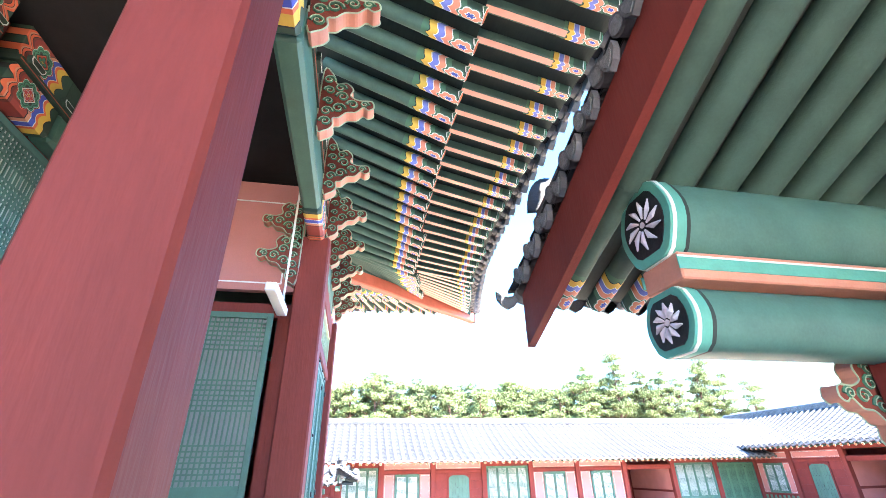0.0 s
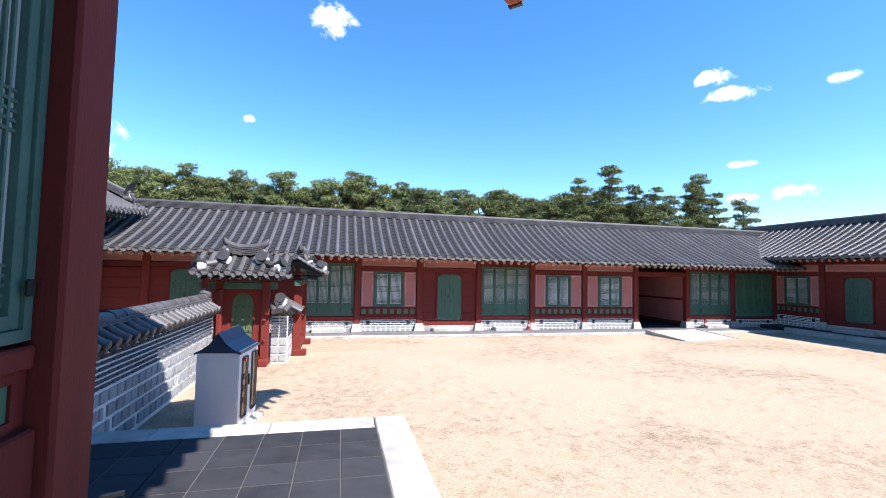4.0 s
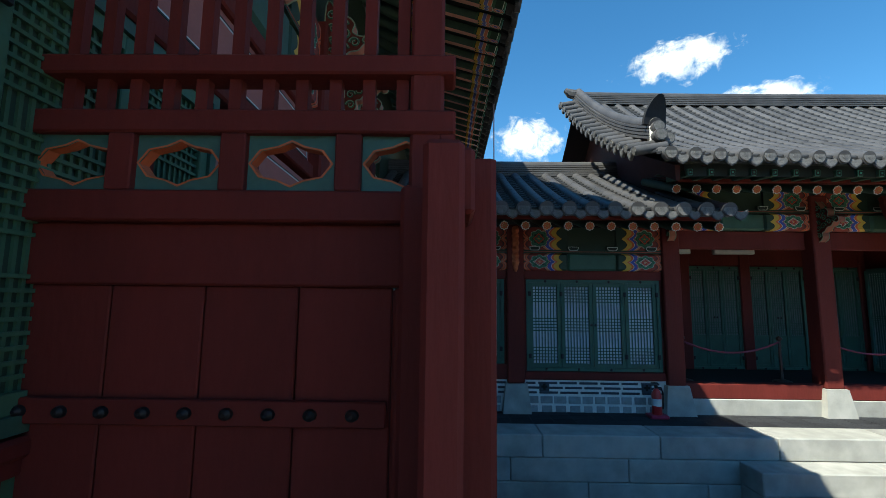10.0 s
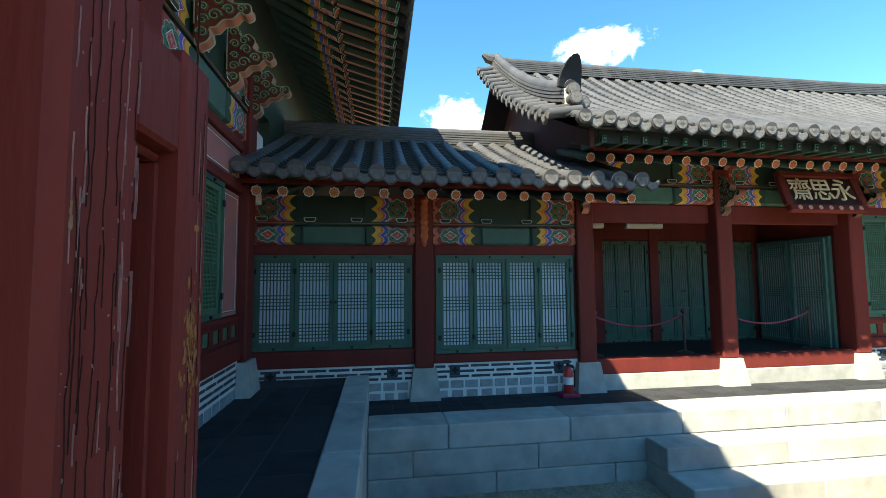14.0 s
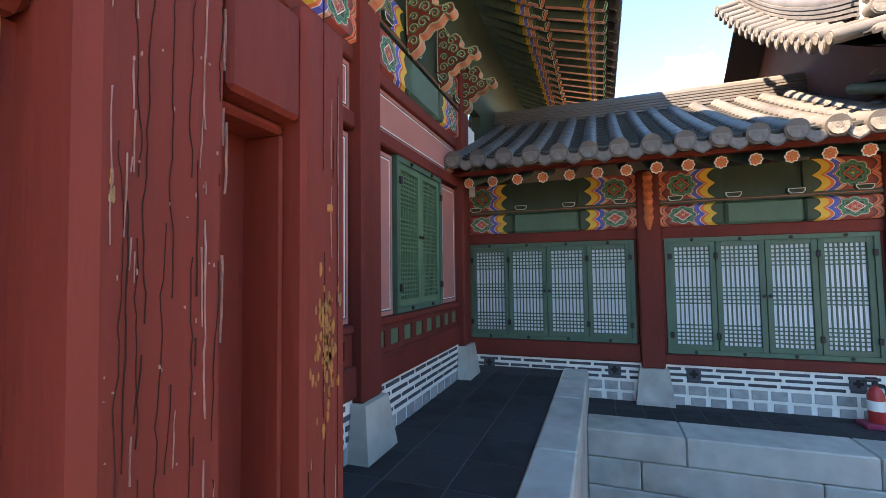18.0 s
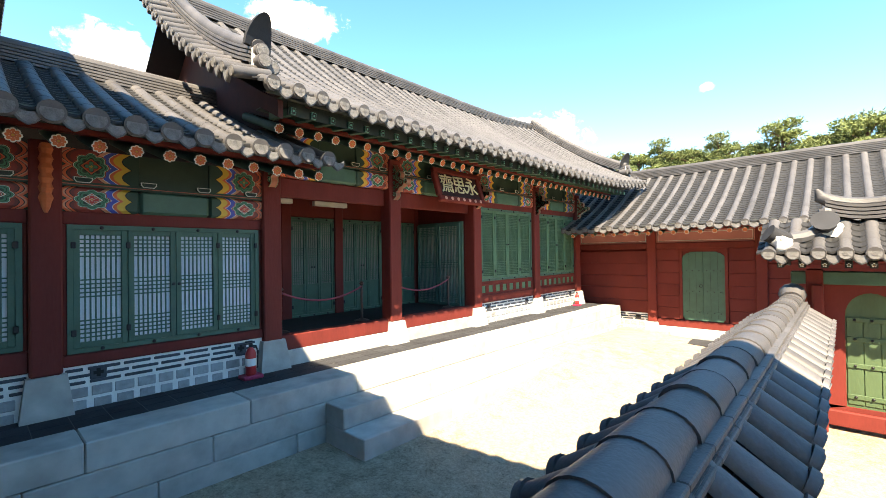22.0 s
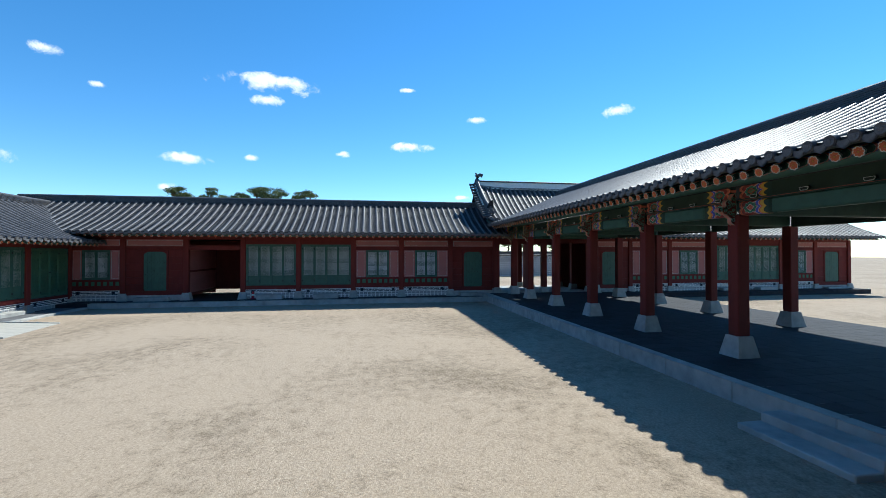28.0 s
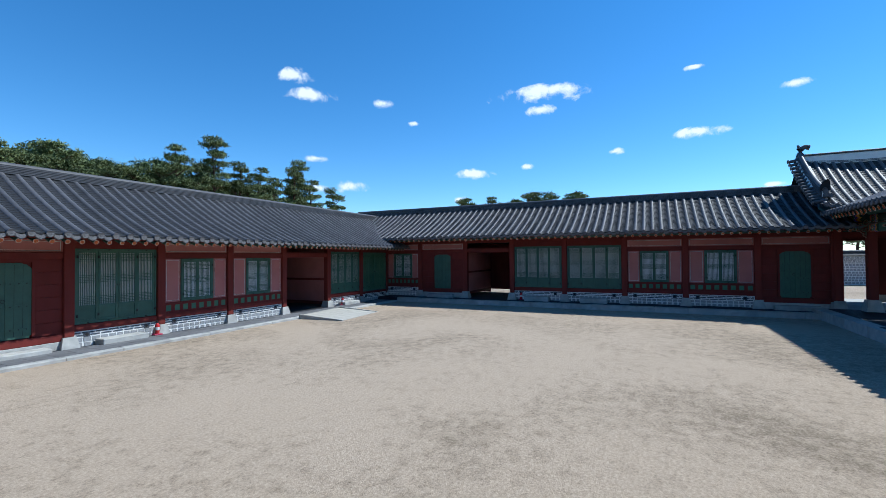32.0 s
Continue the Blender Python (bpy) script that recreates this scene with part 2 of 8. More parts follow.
M_BLOCK = mat("granite_block", (0.30, 0.305, 0.31), 0.85, var=0.32, scale=12, fine=160, bump=0.4, spread=0.5)
M_STONE = mat("granite", (0.45, 0.44, 0.41), 0.85, var=0.24, scale=5, fine=220, bump=0.3, spread=0.25, stains=0.25)
M_SLATE = mat("dark_stone_tile", (0.034, 0.035, 0.040), 0.75, var=0.35, scale=5, fine=90, bump=0.2, spread=0.6, spec=0.15)
M_TILE = mat("grey_roof_tile", (0.085, 0.081, 0.084), 0.5, var=0.34, scale=4, fine=60, bump=0.25, spread=0.5, stains=0.2)
# Tile grey taken near black to hold the shade of hollows and gaps
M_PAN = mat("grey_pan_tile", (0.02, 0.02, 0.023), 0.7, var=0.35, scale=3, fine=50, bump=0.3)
M_SAND = sand()
# Mulberry paper darkened: the porches' shade is put into its grey
M_PAPERG = mat("shade_grey_paper", (0.17, 0.18, 0.17), 0.9, var=0.12)
# Red board colour lowered to carry the shade below the verge tiles
M_GABLE = mat("shade_dark_gable_board", (0.07, 0.018, 0.015), 0.8, var=0.25)
# Interior darkness put into a near-black colour for ceilings, lofts and vent holes
M_DARK = mat("unlit_interior_black", (0.02, 0.016, 0.014), 0.9, var=0.2)
M_BOARD = mat("eave_board", (0.09, 0.10, 0.085), 0.8, var=0.25, grain=(1, 0.2, 1))
# Darker copy of eave_board with the deep eaves' shade in its colour
M_BOARDD = mat("shade_dark_eave_board", (0.022, 0.03, 0.025), 0.8, var=0.3, grain=(1, 0.2, 1))
M_RAFT = mat("green_rafter", (0.06, 0.11, 0.085), 0.7, var=0.2, spread=0.2)
M_ORANGE = mat("orange_paint", ORANGE_C, 0.7, var=0.15)
M_BLUE = mat("blue_paint", BLUE_C, 0.6, var=0.15)
M_BLACK = mat("black_iron", (0.02, 0.02, 0.022), 0.5, metal=0.3, var=0.2)
M_LINE = mat("white_line_paint", (0.7, 0.7, 0.66), 0.8, var=0.08)
M_YELLOW = mat("ochre_paint", (0.5, 0.26, 0.05), 0.7, var=0.15)
M_NAVY = mat("navy_sheet_metal", (0.03, 0.05, 0.10), 0.35, metal=0.0, var=0.15, scale=2, spec=0.6)
M_CABINET = mat("white_sheet_metal", (0.75, 0.75, 0.77), 0.4, var=0.05, scale=2, spec=0.5)
M_EXT = mat("extinguisher_red", (0.5, 0.03, 0.03), 0.3, var=0.08)
M_ROPE = mat("crimson_rope", (0.25, 0.05, 0.08), 0.8, var=0.2, fine=200)
M_BRASS = mat("bronzed_metal", (0.13, 0.085, 0.075), 0.35, metal=0.6, var=0.2)
M_BARK = mat("pine_bark", (0.11, 0.06, 0.04), 0.95, var=0.3)
M_NEEDLE = mat("pine_needles", (0.105, 0.13, 0.045), 0.8, var=0.4, scale=1.5, fine=9, spread=0.5)
M_LAMP = mat("white_enamel", (0.75, 0.75, 0.72), 0.5, var=0.05)
M_GILT = mat("gilt_lettering", (0.82, 0.72, 0.48), 0.5, var=0.1)
SALMON_C, CORAL_C, TEAL_C = (0.62, 0.27, 0.17), (0.70, 0.14, 0.06), (0.05, 0.22, 0.13)
BANDS = ((0.0, DKGREEN_C), (0.075, BLACK_C), (0.09, CORAL_C), (0.135, SALMON_C), (0.16, BLACK_C), (0.17, CORAL_C), (0.21, BLACK_C), (0.22, RED_C), (0.26, (0.28, 0.04, 0.03)), (0.54, BLACK_C), (0.555, SALMON_C), (0.62, WHITE_C),
         (0.63, BLUE_C), (0.715, WHITE_C), (0.73, CORAL_C), (0.775, YEL_C), (0.885, BLACK_C), (0.9, DKGREEN_C))
CURLS = ((0.0, BLACK_C), (0.5, DKGREEN_C), (0.62, TEAL_C), (0.74, BLACK_C), (0.78, TEAL_C), (0.9, WHITE_C), (0.93, BLACK_C), (0.97, CORAL_C))
HEART = ((0.0, YEL_C), (0.2, WHITE_C), (0.24, (0.5, 0.05, 0.04)), (0.62, WHITE_C), (0.66, BLACK_C), (0.72, ORANGE_C))
HEART_RED = ((0.0, YEL_C), (0.2, BLACK_C), (0.26, TEAL_C), (0.6, BLACK_C), (0.66, (0.42, 0.05, 0.03)))
P_BEAM = pattern("painted_beam_end", BANDS, CURLS, 8, (0.385, 0.5), 0.36, 0.09, 2, 1.9, diamond=0.27, diamond_stops=HEART)
P_PANEL = pattern("painted_panel_end", BANDS, CURLS, 8, (0.385, 0.5), 0.36, 0.12, 2, 1.9, diamond=0.25, diamond_stops=HEART_RED, diamond_pale=False)
P_RAFT = pattern("painted_rafter_end", ((0.0, GREEN_C), (0.06, WHITE_C), (0.08, ORANGE_C), (0.30, BLUE_C), (0.36, WHITE_C), (0.4, GREEN_C), (0.55, ORANGE_C), (0.68, BLUE_C), (0.78, WHITE_C), (0.81, YEL_C), (0.93, BLACK_C), (0.95, GREEN_C)),
                 ((0.0, BLUE_C), (0.4, ORANGE_C), (0.75, WHITE_C)), 6, (0.2, 0.5), 0.16, 0.09, 4, 1.0)
P_CURL = pattern("painted_bracket", ((0.0, GREEN_C), (0.22, DKGREEN_C), (0.3, YEL_C), (0.32, BLACK_C), (0.34, GREEN_C), (0.5, ORANGE_C), (0.58, DKGREEN_C), (0.66, GREEN_C), (0.8, BLACK_C), (0.83, GREEN_C)),
                 ((0.0, GREEN_C), (0.3, WHITE_C), (0.36, DKGREEN_C), (0.7, GREEN_C), (0.9, WHITE_C)), 5, (0.45, 0.5), 0.3, 0.25, 4, 1.0)


# mesh tools
class Mesh:
    """Collects boxes, tubes and strips into one mesh with material slots."""

    def __init__(self):
        self.v, self.f, self.m = [], [], []

    def add(self, vs, fs, k=0):
        o = len(self.v)
        self.v += vs
        self.f += [tuple(i + o for i in f) for f in fs]
        self.m += [k] * len(fs)
        return self

    def box(self, x0, x1, y0, y1, z0, z1, k=0, c=0.0):
        if c <= 0:
            vs = [(x, y, z) for z in (z0, z1) for y in (y0, y1) for x in (x0, x1)]
            return self.add(vs, [(0, 2, 3, 1), (4, 5, 7, 6), (0, 1, 5, 4), (2, 6, 7, 3), (0, 4, 6, 2), (1, 3, 7, 5)], k)
        lo, hi = (x0, y0, z0), (x1, y1, z1)
        idx, vs = {}, []
        for sx in (0, 1):
            for sy in (0, 1):
                for sz in (0, 1):
                    for ax in range(3):
                        s = (sx, sy, sz)
                        p = [(hi if s[a] else lo)[a] + (0 if a == ax else (-c if s[a] else c)) for a in range(3)]
                        idx[(sx, sy, sz, ax)] = len(vs)
                        vs.append(tuple(p))
        fs = []
        for ax in range(3):
            a, b = (ax + 1) % 3, (ax + 2) % 3
            for s in (0, 1):
                q = []
                for sa, sb in ((0, 0), (1, 0), (1, 1), (0, 1)):
                    t = [0, 0, 0]
                    t[ax], t[a], t[b] = s, sa, sb
                    q.append(idx[(*t, ax)])
                fs.append(tuple(q if s else q[::-1]))
            for sa in (0, 1):
                for sb in (0, 1):
                    t0, t1 = [0, 0, 0], [0, 0, 0]
                    t0[a], t0[b], t1[a], t1[b] = sa, sb, sa, sb
                    t1[ax] = 1
                    q = [idx[(*t0, a)], idx[(*t1, a)], idx[(*t1, b)], idx[(*t0, b)]]
                    fs.append(tuple(q if sa == sb else q[::-1]))
        for sx in (0, 1):
            for sy in (0, 1):
                for sz in (0, 1):
                    q = [idx[(sx, sy, sz, a)] for a in range(3)]
                    fs.append(tuple(q if (sx + sy + sz) % 2 else q[::-1]))
        return self.add(vs, fs, k)

    def tube(self, path, radii, n=10, k=0, caps=True, kc=None):
        """A round bar along points, with a radius for each."""
        path = [Vector(p) for p in path]
        rings = []
        for i, p in enumerate(path):
            d = (path[min(i + 1, len(path) - 1)] - path[max(i - 1, 0)]).normalized()
            side = d.cross(Vector((0, 0, 1)) if abs(d.z) < 0.95 else Vector((1, 0, 0))).normalized()
            up = side.cross(d)
            r = radii[i] if hasattr(radii, "__len__") else radii
            rings.append([tuple(p + r * (math.cos(a) * side + math.sin(a) * up)) for a in (2 * math.pi * j / n for j in range(n))])
        vs = [q for ring in rings for q in ring]
        fs = [(i * n + j, i * n + (j + 1) % n, (i + 1) * n + (j + 1) % n, (i + 1) * n + j) for i in range(len(path) - 1) for j in range(n)]
        self.add(vs, fs, k)
        if caps:
            self.add(rings[0], [tuple(range(n))[::-1]], k if kc is None else kc)
            self.add(rings[-1], [tuple(range(n))], k if kc is None else kc)
        return self

    def extrude(self, pts, y0, y1, k=0, axis=1, ke=None):
        """A flat outline (pairs) made solid between y0 and y1 along an axis."""
        n = len(pts)
        put = (lambda a, b, t: (a, t, b)) if axis == 1 else (lambda a, b, t: (t, a, b)) if axis == 0 else (lambda a, b, t: (a, b, t))
        vs = [put(a, b, y0) for a, b in pts] + [put(a, b, y1) for a, b in pts]
        fs = [tuple(range(n)), tuple(range(2 * n - 1, n - 1, -1))] + [(i, i + n, (i + 1) % n + n, (i + 1) % n) for i in range(n)]
        self.add(vs, fs, k)
        if ke is not None:
            self.m[-n:] = [ke] * n
        return self

    def ring(self, x0, x1, z0, z1, f, y0, y1, k=0):
        """One upright frame round an opening: its opening's edges, the frame's width and its depth."""
        rows = [(x0, z0), (x1, z0), (x1, z1), (x0, z1)]
        far = [(x0 - f, z0 - f), (x1 + f, z0 - f), (x1 + f, z1 + f), (x0 - f, z1 + f)]
        vs = [(a, y, b) for y in (y0, y1) for loop in (rows, far) for a, b in loop]
        fs = []
        for i in range(4):
            j = (i + 1) % 4
            fs += [(i, j, 4 + j, 4 + i), (8 + i, 12 + i, 12 + j, 8 + j), (i, 8 + i, 8 + j, j), (4 + i, 4 + j, 12 + j, 12 + i)]
        return self.add(vs, fs, k)

    def data(self, name, mats, smooth=False, weld=False):
        me = bpy.data.meshes.new(name)
        me.from_pydata(self.v, [], self.f)
        me.polygons.foreach_set("material_index", self.m)
        for a in mats if hasattr(mats, "__len__") else (mats,):
            me.materials.append(a)
        bm = bmesh.new()
        bm.from_mesh(me)
        if weld:
            bmesh.ops.remove_doubles(bm, verts=bm.verts, dist=0.0005)
        bmesh.ops.recalc_face_normals(bm, faces=bm.faces)
        bm.to_mesh(me)
        bm.free()
        if smooth:
            me.polygons.foreach_set("use_smooth", [True] * len(me.polygons))
            me.set_sharp_from_angle(angle=radians(40))
        me.update()
        return me


def part(name, me, parent, label="", at=None):
    """One mesh object under a thing or part, at a place in its parent's frame."""
    ob = new(name, me)
    ob.parent = parent
    if at is not None:
        ob.matrix_basis = at if isinstance(at, Matrix) else Matrix.Translation(at)
    return tagged(ob, label)


def thing(name, label, category, at=None, group="", kind=""):
    ob = new(name)
    ob.matrix_basis = at or Matrix()
    return tagged(ob, label, category, group, kind)


def solo(name, me, label, category="", kind="", at=None, group=""):
    ob = new(name, me)
    ob.matrix_basis = at or Matrix()
    return tagged(ob, label, category, group, kind)


CACHE = {}


def cached(key, make):
    if key not in CACHE:
        CACHE[key] = make()
    return CACHE[key]


M_DKGREEN = mat("dark_green_paint", (0.028, 0.055, 0.036), 0.6, var=0.25, scale=4, fine=50)
M_TEALP = mat("turquoise_paint", (0.10, 0.33, 0.26), 0.6, var=0.15)
M_TRAY = mat("tray_red", (0.4, 0.03, 0.08), 0.5)
M_PALE = mat("pale_lilac_paint", (0.55, 0.47, 0.52), 0.7, var=0.1)
P_RAFTY = pattern("painted_rafter_tip", ((0.0, GREEN_C), (0.05, WHITE_C), (0.07, DKGREEN_C), (0.34, GREEN_C), (0.46, WHITE_C), (0.48, (0.75, 0.26, 0.16)), (0.6, WHITE_C), (0.62, (0.16, 0.2, 0.62)), (0.74, WHITE_C), (0.76, YEL_C), (0.9, BLACK_C), (0.92, GREEN_C)),
                  ((0.0, BLUE_C), (0.35, WHITE_C), (0.42, (0.75, 0.26, 0.16)), (0.8, WHITE_C), (0.88, GREEN_C)), 6, (0.2, 0.5), 0.36, 0.07, 2, 1.7, axis=1)
M_PALEGREEN = mat("pale_green_lattice_paint", (0.33, 0.40, 0.27), 0.7, var=0.15)
M_ORANGER = mat("orange_red_paint", (0.42, 0.10, 0.06), 0.65, var=0.15)
M_KNOT = mat("knot_wood", (0.34, 0.14, 0.045), 0.7, var=0.3, scale=20)


M_SCROLL = mat("scroll_green_paint", (0.06, 0.17, 0.10), 0.65, var=0.2, scale=12)
M_CRIMSON = mat("crimson_field_paint", (0.2, 0.035, 0.02), 0.7, var=0.3, scale=9)
M_SALMON = mat("salmon_paint", (0.55, 0.22, 0.15), 0.7, var=0.12)
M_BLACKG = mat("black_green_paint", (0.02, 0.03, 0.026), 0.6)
M_LGREEN = mat("light_green_door_paint", (0.075, 0.125, 0.06), 0.6, var=0.25, scale=4, grain=(1, 1, 0.2))
M_BROWNG = mat("tinted_pane", (0.09, 0.055, 0.035), 0.15, var=0.1, spec=0.7)
M_RAMP = mat("pale_ramp_board", (0.45, 0.42, 0.36), 0.8, var=0.15)


# building elements, in a facade's own frame: x along it, y inwards, z up
def leaf_mesh(w, h, style):
    """A latticed leaf: frame, upright bars, three bands of cross bars, paper behind; some with a solid lower board."""
    def make():
        q = Mesh()
        s = 0.058 if w > 0.35 else 0.04
        q.box(0, s, -0.045, 0, 0, h, 0, 0.004).box(w - s, w, -0.045, 0, 0, h, 0, 0.004)
        q.box(s, w - s, -0.043, 0, 0, s, 0).box(s, w - s, -0.043, 0, h - s, h, 0)
        z0 = s
        if style in ("tall", "dim"):
            zb = (0.2 if style == "tall" else 0.3) * h
            q.box(s, w - s, -0.025, -0.005, s, zb, 0).box(s, w - s, -0.043, 0, zb, zb + s, 0)
            z0 = zb + s
        back = -0.002 if style != "shut" else -0.006
        q.box(s, w - s, back - 0.006, back, z0, h - s, 1)
        n = max(5, int(round((w - 2 * s) / (0.044 if style != "shut" else 0.036))))
        g = 0.0072 if style != "shut" else 0.006
        for i in range(1, n):
            x = s + (w - 2 * s) * i / n
            q.box(x - g, x + g, -0.022, -0.008, z0, h - s, 0)
        hh = h - s - z0
        zp = 0.046 if style not in ("fine", "shut") else 0.04
        k = 5 if style != "shut" else 8
        if h > 2.0:
            k += 2
        # groups of cross bars against the top and bottom rails and across the middle
        for low in (zp, hh / 2 - zp * (k - 1) / 2, hh - k * zp):
            for j in range(k):
                z = z0 + low + j * zp
                q.box(s, w - s, -0.0205 if style != "shut" else -0.03, -0.008, z - g, z + g, 0)
        return q
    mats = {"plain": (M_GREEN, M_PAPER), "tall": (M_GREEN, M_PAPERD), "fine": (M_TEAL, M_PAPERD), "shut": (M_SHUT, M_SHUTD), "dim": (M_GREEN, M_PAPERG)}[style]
    return cached(("leaf", round(w, 3), round(h, 3), style), lambda: make().data("leaf", mats))


KNOB = Mesh().tube([(0, 0, 0), (0, -0.014, 0), (0, -0.022, 0)], [0.017, 0.02, 0.009], 10).data("knob", M_BLACK, True)
HINGE = Mesh().box(-0.022, 0.022, -0.065, -0.045, -0.035, 0.035, 0, 0.006).data("hinge", M_BLACK)


def window(parent, u0, u1, z0, z1, leaves, style="plain", y=0.0, label=""):
    q = Mesh()
    f = 0.05
    q.ring(u0, u1, z0, z1, f, y - 0.06, y + 0.03)
    win = part("window", q.data("window_frame", M_GREEN if style != "fine" else M_TEAL), parent, label)
    w = (u1 - u0 - 0.006 * (leaves - 1)) / leaves
    for i in range(leaves):
        x = u0 + i * (w + 0.006)
        part("leaf", leaf_mesh(w, z1 - z0 - 0.004, style), win, at=(x, y, z0 + 0.002))
    for x in [u0, u1] + ([u0 + (u1 - u0) * 0.25, u0 + (u1 - u0) * 0.75] if leaves == 4 else []):
        for z in (z0 + 0.17, z1 - 0.17):
            part("hinge", HINGE, win, at=(x, y - 0.005 - 0.015 * (x in (u0, u1)), z))
    for x in (-0.03, 0.03):
        part("knob", KNOB, win, "small dark iron knob", (0.5 * (u0 + u1) + x, y - 0.045, 0.5 * (z0 + z1)))
    for i in range(leaves):
        for z in (z0 - 0.022, z1 + 0.022):
            part("catch", KNOB, win, "", (u0 + (i + 0.5) * (u1 - u0) / leaves, y - 0.06, z))
    return win


def plank_door(parent, u0, u1, z0, z1, y=0.0, label=""):
    q = Mesh()
    q.box(u0 - 0.07, u0, y - 0.06, y + 0.02, z0, z1 + 0.07).box(u1, u1 + 0.07, y - 0.06, y + 0.02, z0, z1 + 0.07).box(u0, u1, y - 0.06, y + 0.02, z1, z1 + 0.07)
    d = part("door", q.data("door_frame", M_RED), parent, label or "green plank double door, shut")
    w, h = (u1 - u0) / 2 - 0.003, z1 - z0

    def leaf():
        q = Mesh()
        # notched outer corners
        q.extrude([(0.0, 0.07), (0.035, 0.05), (0.05, 0.0), (w, 0.0), (w, h - 0.015), (0.2, h - 0.015), (0.15, h - 0.05), (0.1, h - 0.055), (0.06, h - 0.1), (0.02, h - 0.12), (0.0, h - 0.18)], -0.03, 0.0)
        q.box(0.0, w, 0.0, 0.02, 0, h, 2)
        for a in (1, 2):
            q.box(a * w / 3 - 0.003, a * w / 3 + 0.003, -0.0315, -0.03, 0.06, h - 0.06, 1)
        for z in (0.12, 0.42, 0.72):
            q.box(0.06, w - 0.01, -0.042, -0.03, z * h - 0.03, z * h + 0.03, 0)
            for a in (0.2, 0.5, 0.82):
                q.box(w * a - 0.012, w * a + 0.012, -0.05, -0.042, z * h - 0.012, z * h + 0.012, 1)
        return q.data("door_leaf", (M_GREEN, M_BLACK, M_RED))
    me = cached(("plank", round(w, 3), round(h, 3)), leaf)
    part("leaf", me, d, at=(u0, y - 0.005, z0))
    part("leaf", me, d, at=pose(u1, y - 0.005, z0) @ Matrix.Scale(-1, 4, (1, 0, 0)))
    part("door_ring", cached("ring", lambda: Mesh().tube([(0.04 * math.cos(a), 0, 0.04 * math.sin(a)) for a in (i * 0.628 for i in range(11))], 0.006, 6, caps=False).data("ring", M_BLACK)), d,
         at=((u0 + u1) / 2 - 0.05, y - 0.06, z0 + 0.5 * h))
    return d


def plaster_panel(parent, u0, u1, z0, z1, y=0.0):
    p = part("plaster_panel", Mesh().box(u0, u1, y - 0.03, y + 0.05, z0, z1).data("plaster_panel", M_PINK), parent)
    e, t = 0.055, 0.009
    if u1 - u0 > 0.2 and z1 - z0 > 0.2:
        for k, (f, m) in enumerate(((e, M_LINE), (e - t, M_BLACKG))):
            part("painted_line", Mesh().ring(u0 + f, u1 - f, z0 + f, z1 - f, t, y - 0.0335, y - 0.0295).data("painted_line", m), p)
    return p


def vent_row(parent, u0, u1, z0, z1, n, y=0.0):
    """A low rail with a row of small green boards set in it."""
    w = (u1 - u0) / n
    e = 0.045
    rail = part("vent_rail", Mesh().box(u0, u1, y - 0.03, y + 0.04, z0, z1).data("vent_rail", M_RED), parent)
    for i in range(n):
        x = u0 + (i + 0.5) * w
        part("surround", Mesh().ring(x - 0.3 * w, x + 0.3 * w, z0 + e, z1 - e, 0.2 * w - 0.0005, y - 0.05, y - 0.03).data("surround", M_RED), rail)
        part("vent_board", Mesh().box(x - 0.3 * w, x + 0.3 * w, y - 0.036, y - 0.029, z0 + e, z1 - e).data("vent_board", M_SHUT), rail)
    return rail


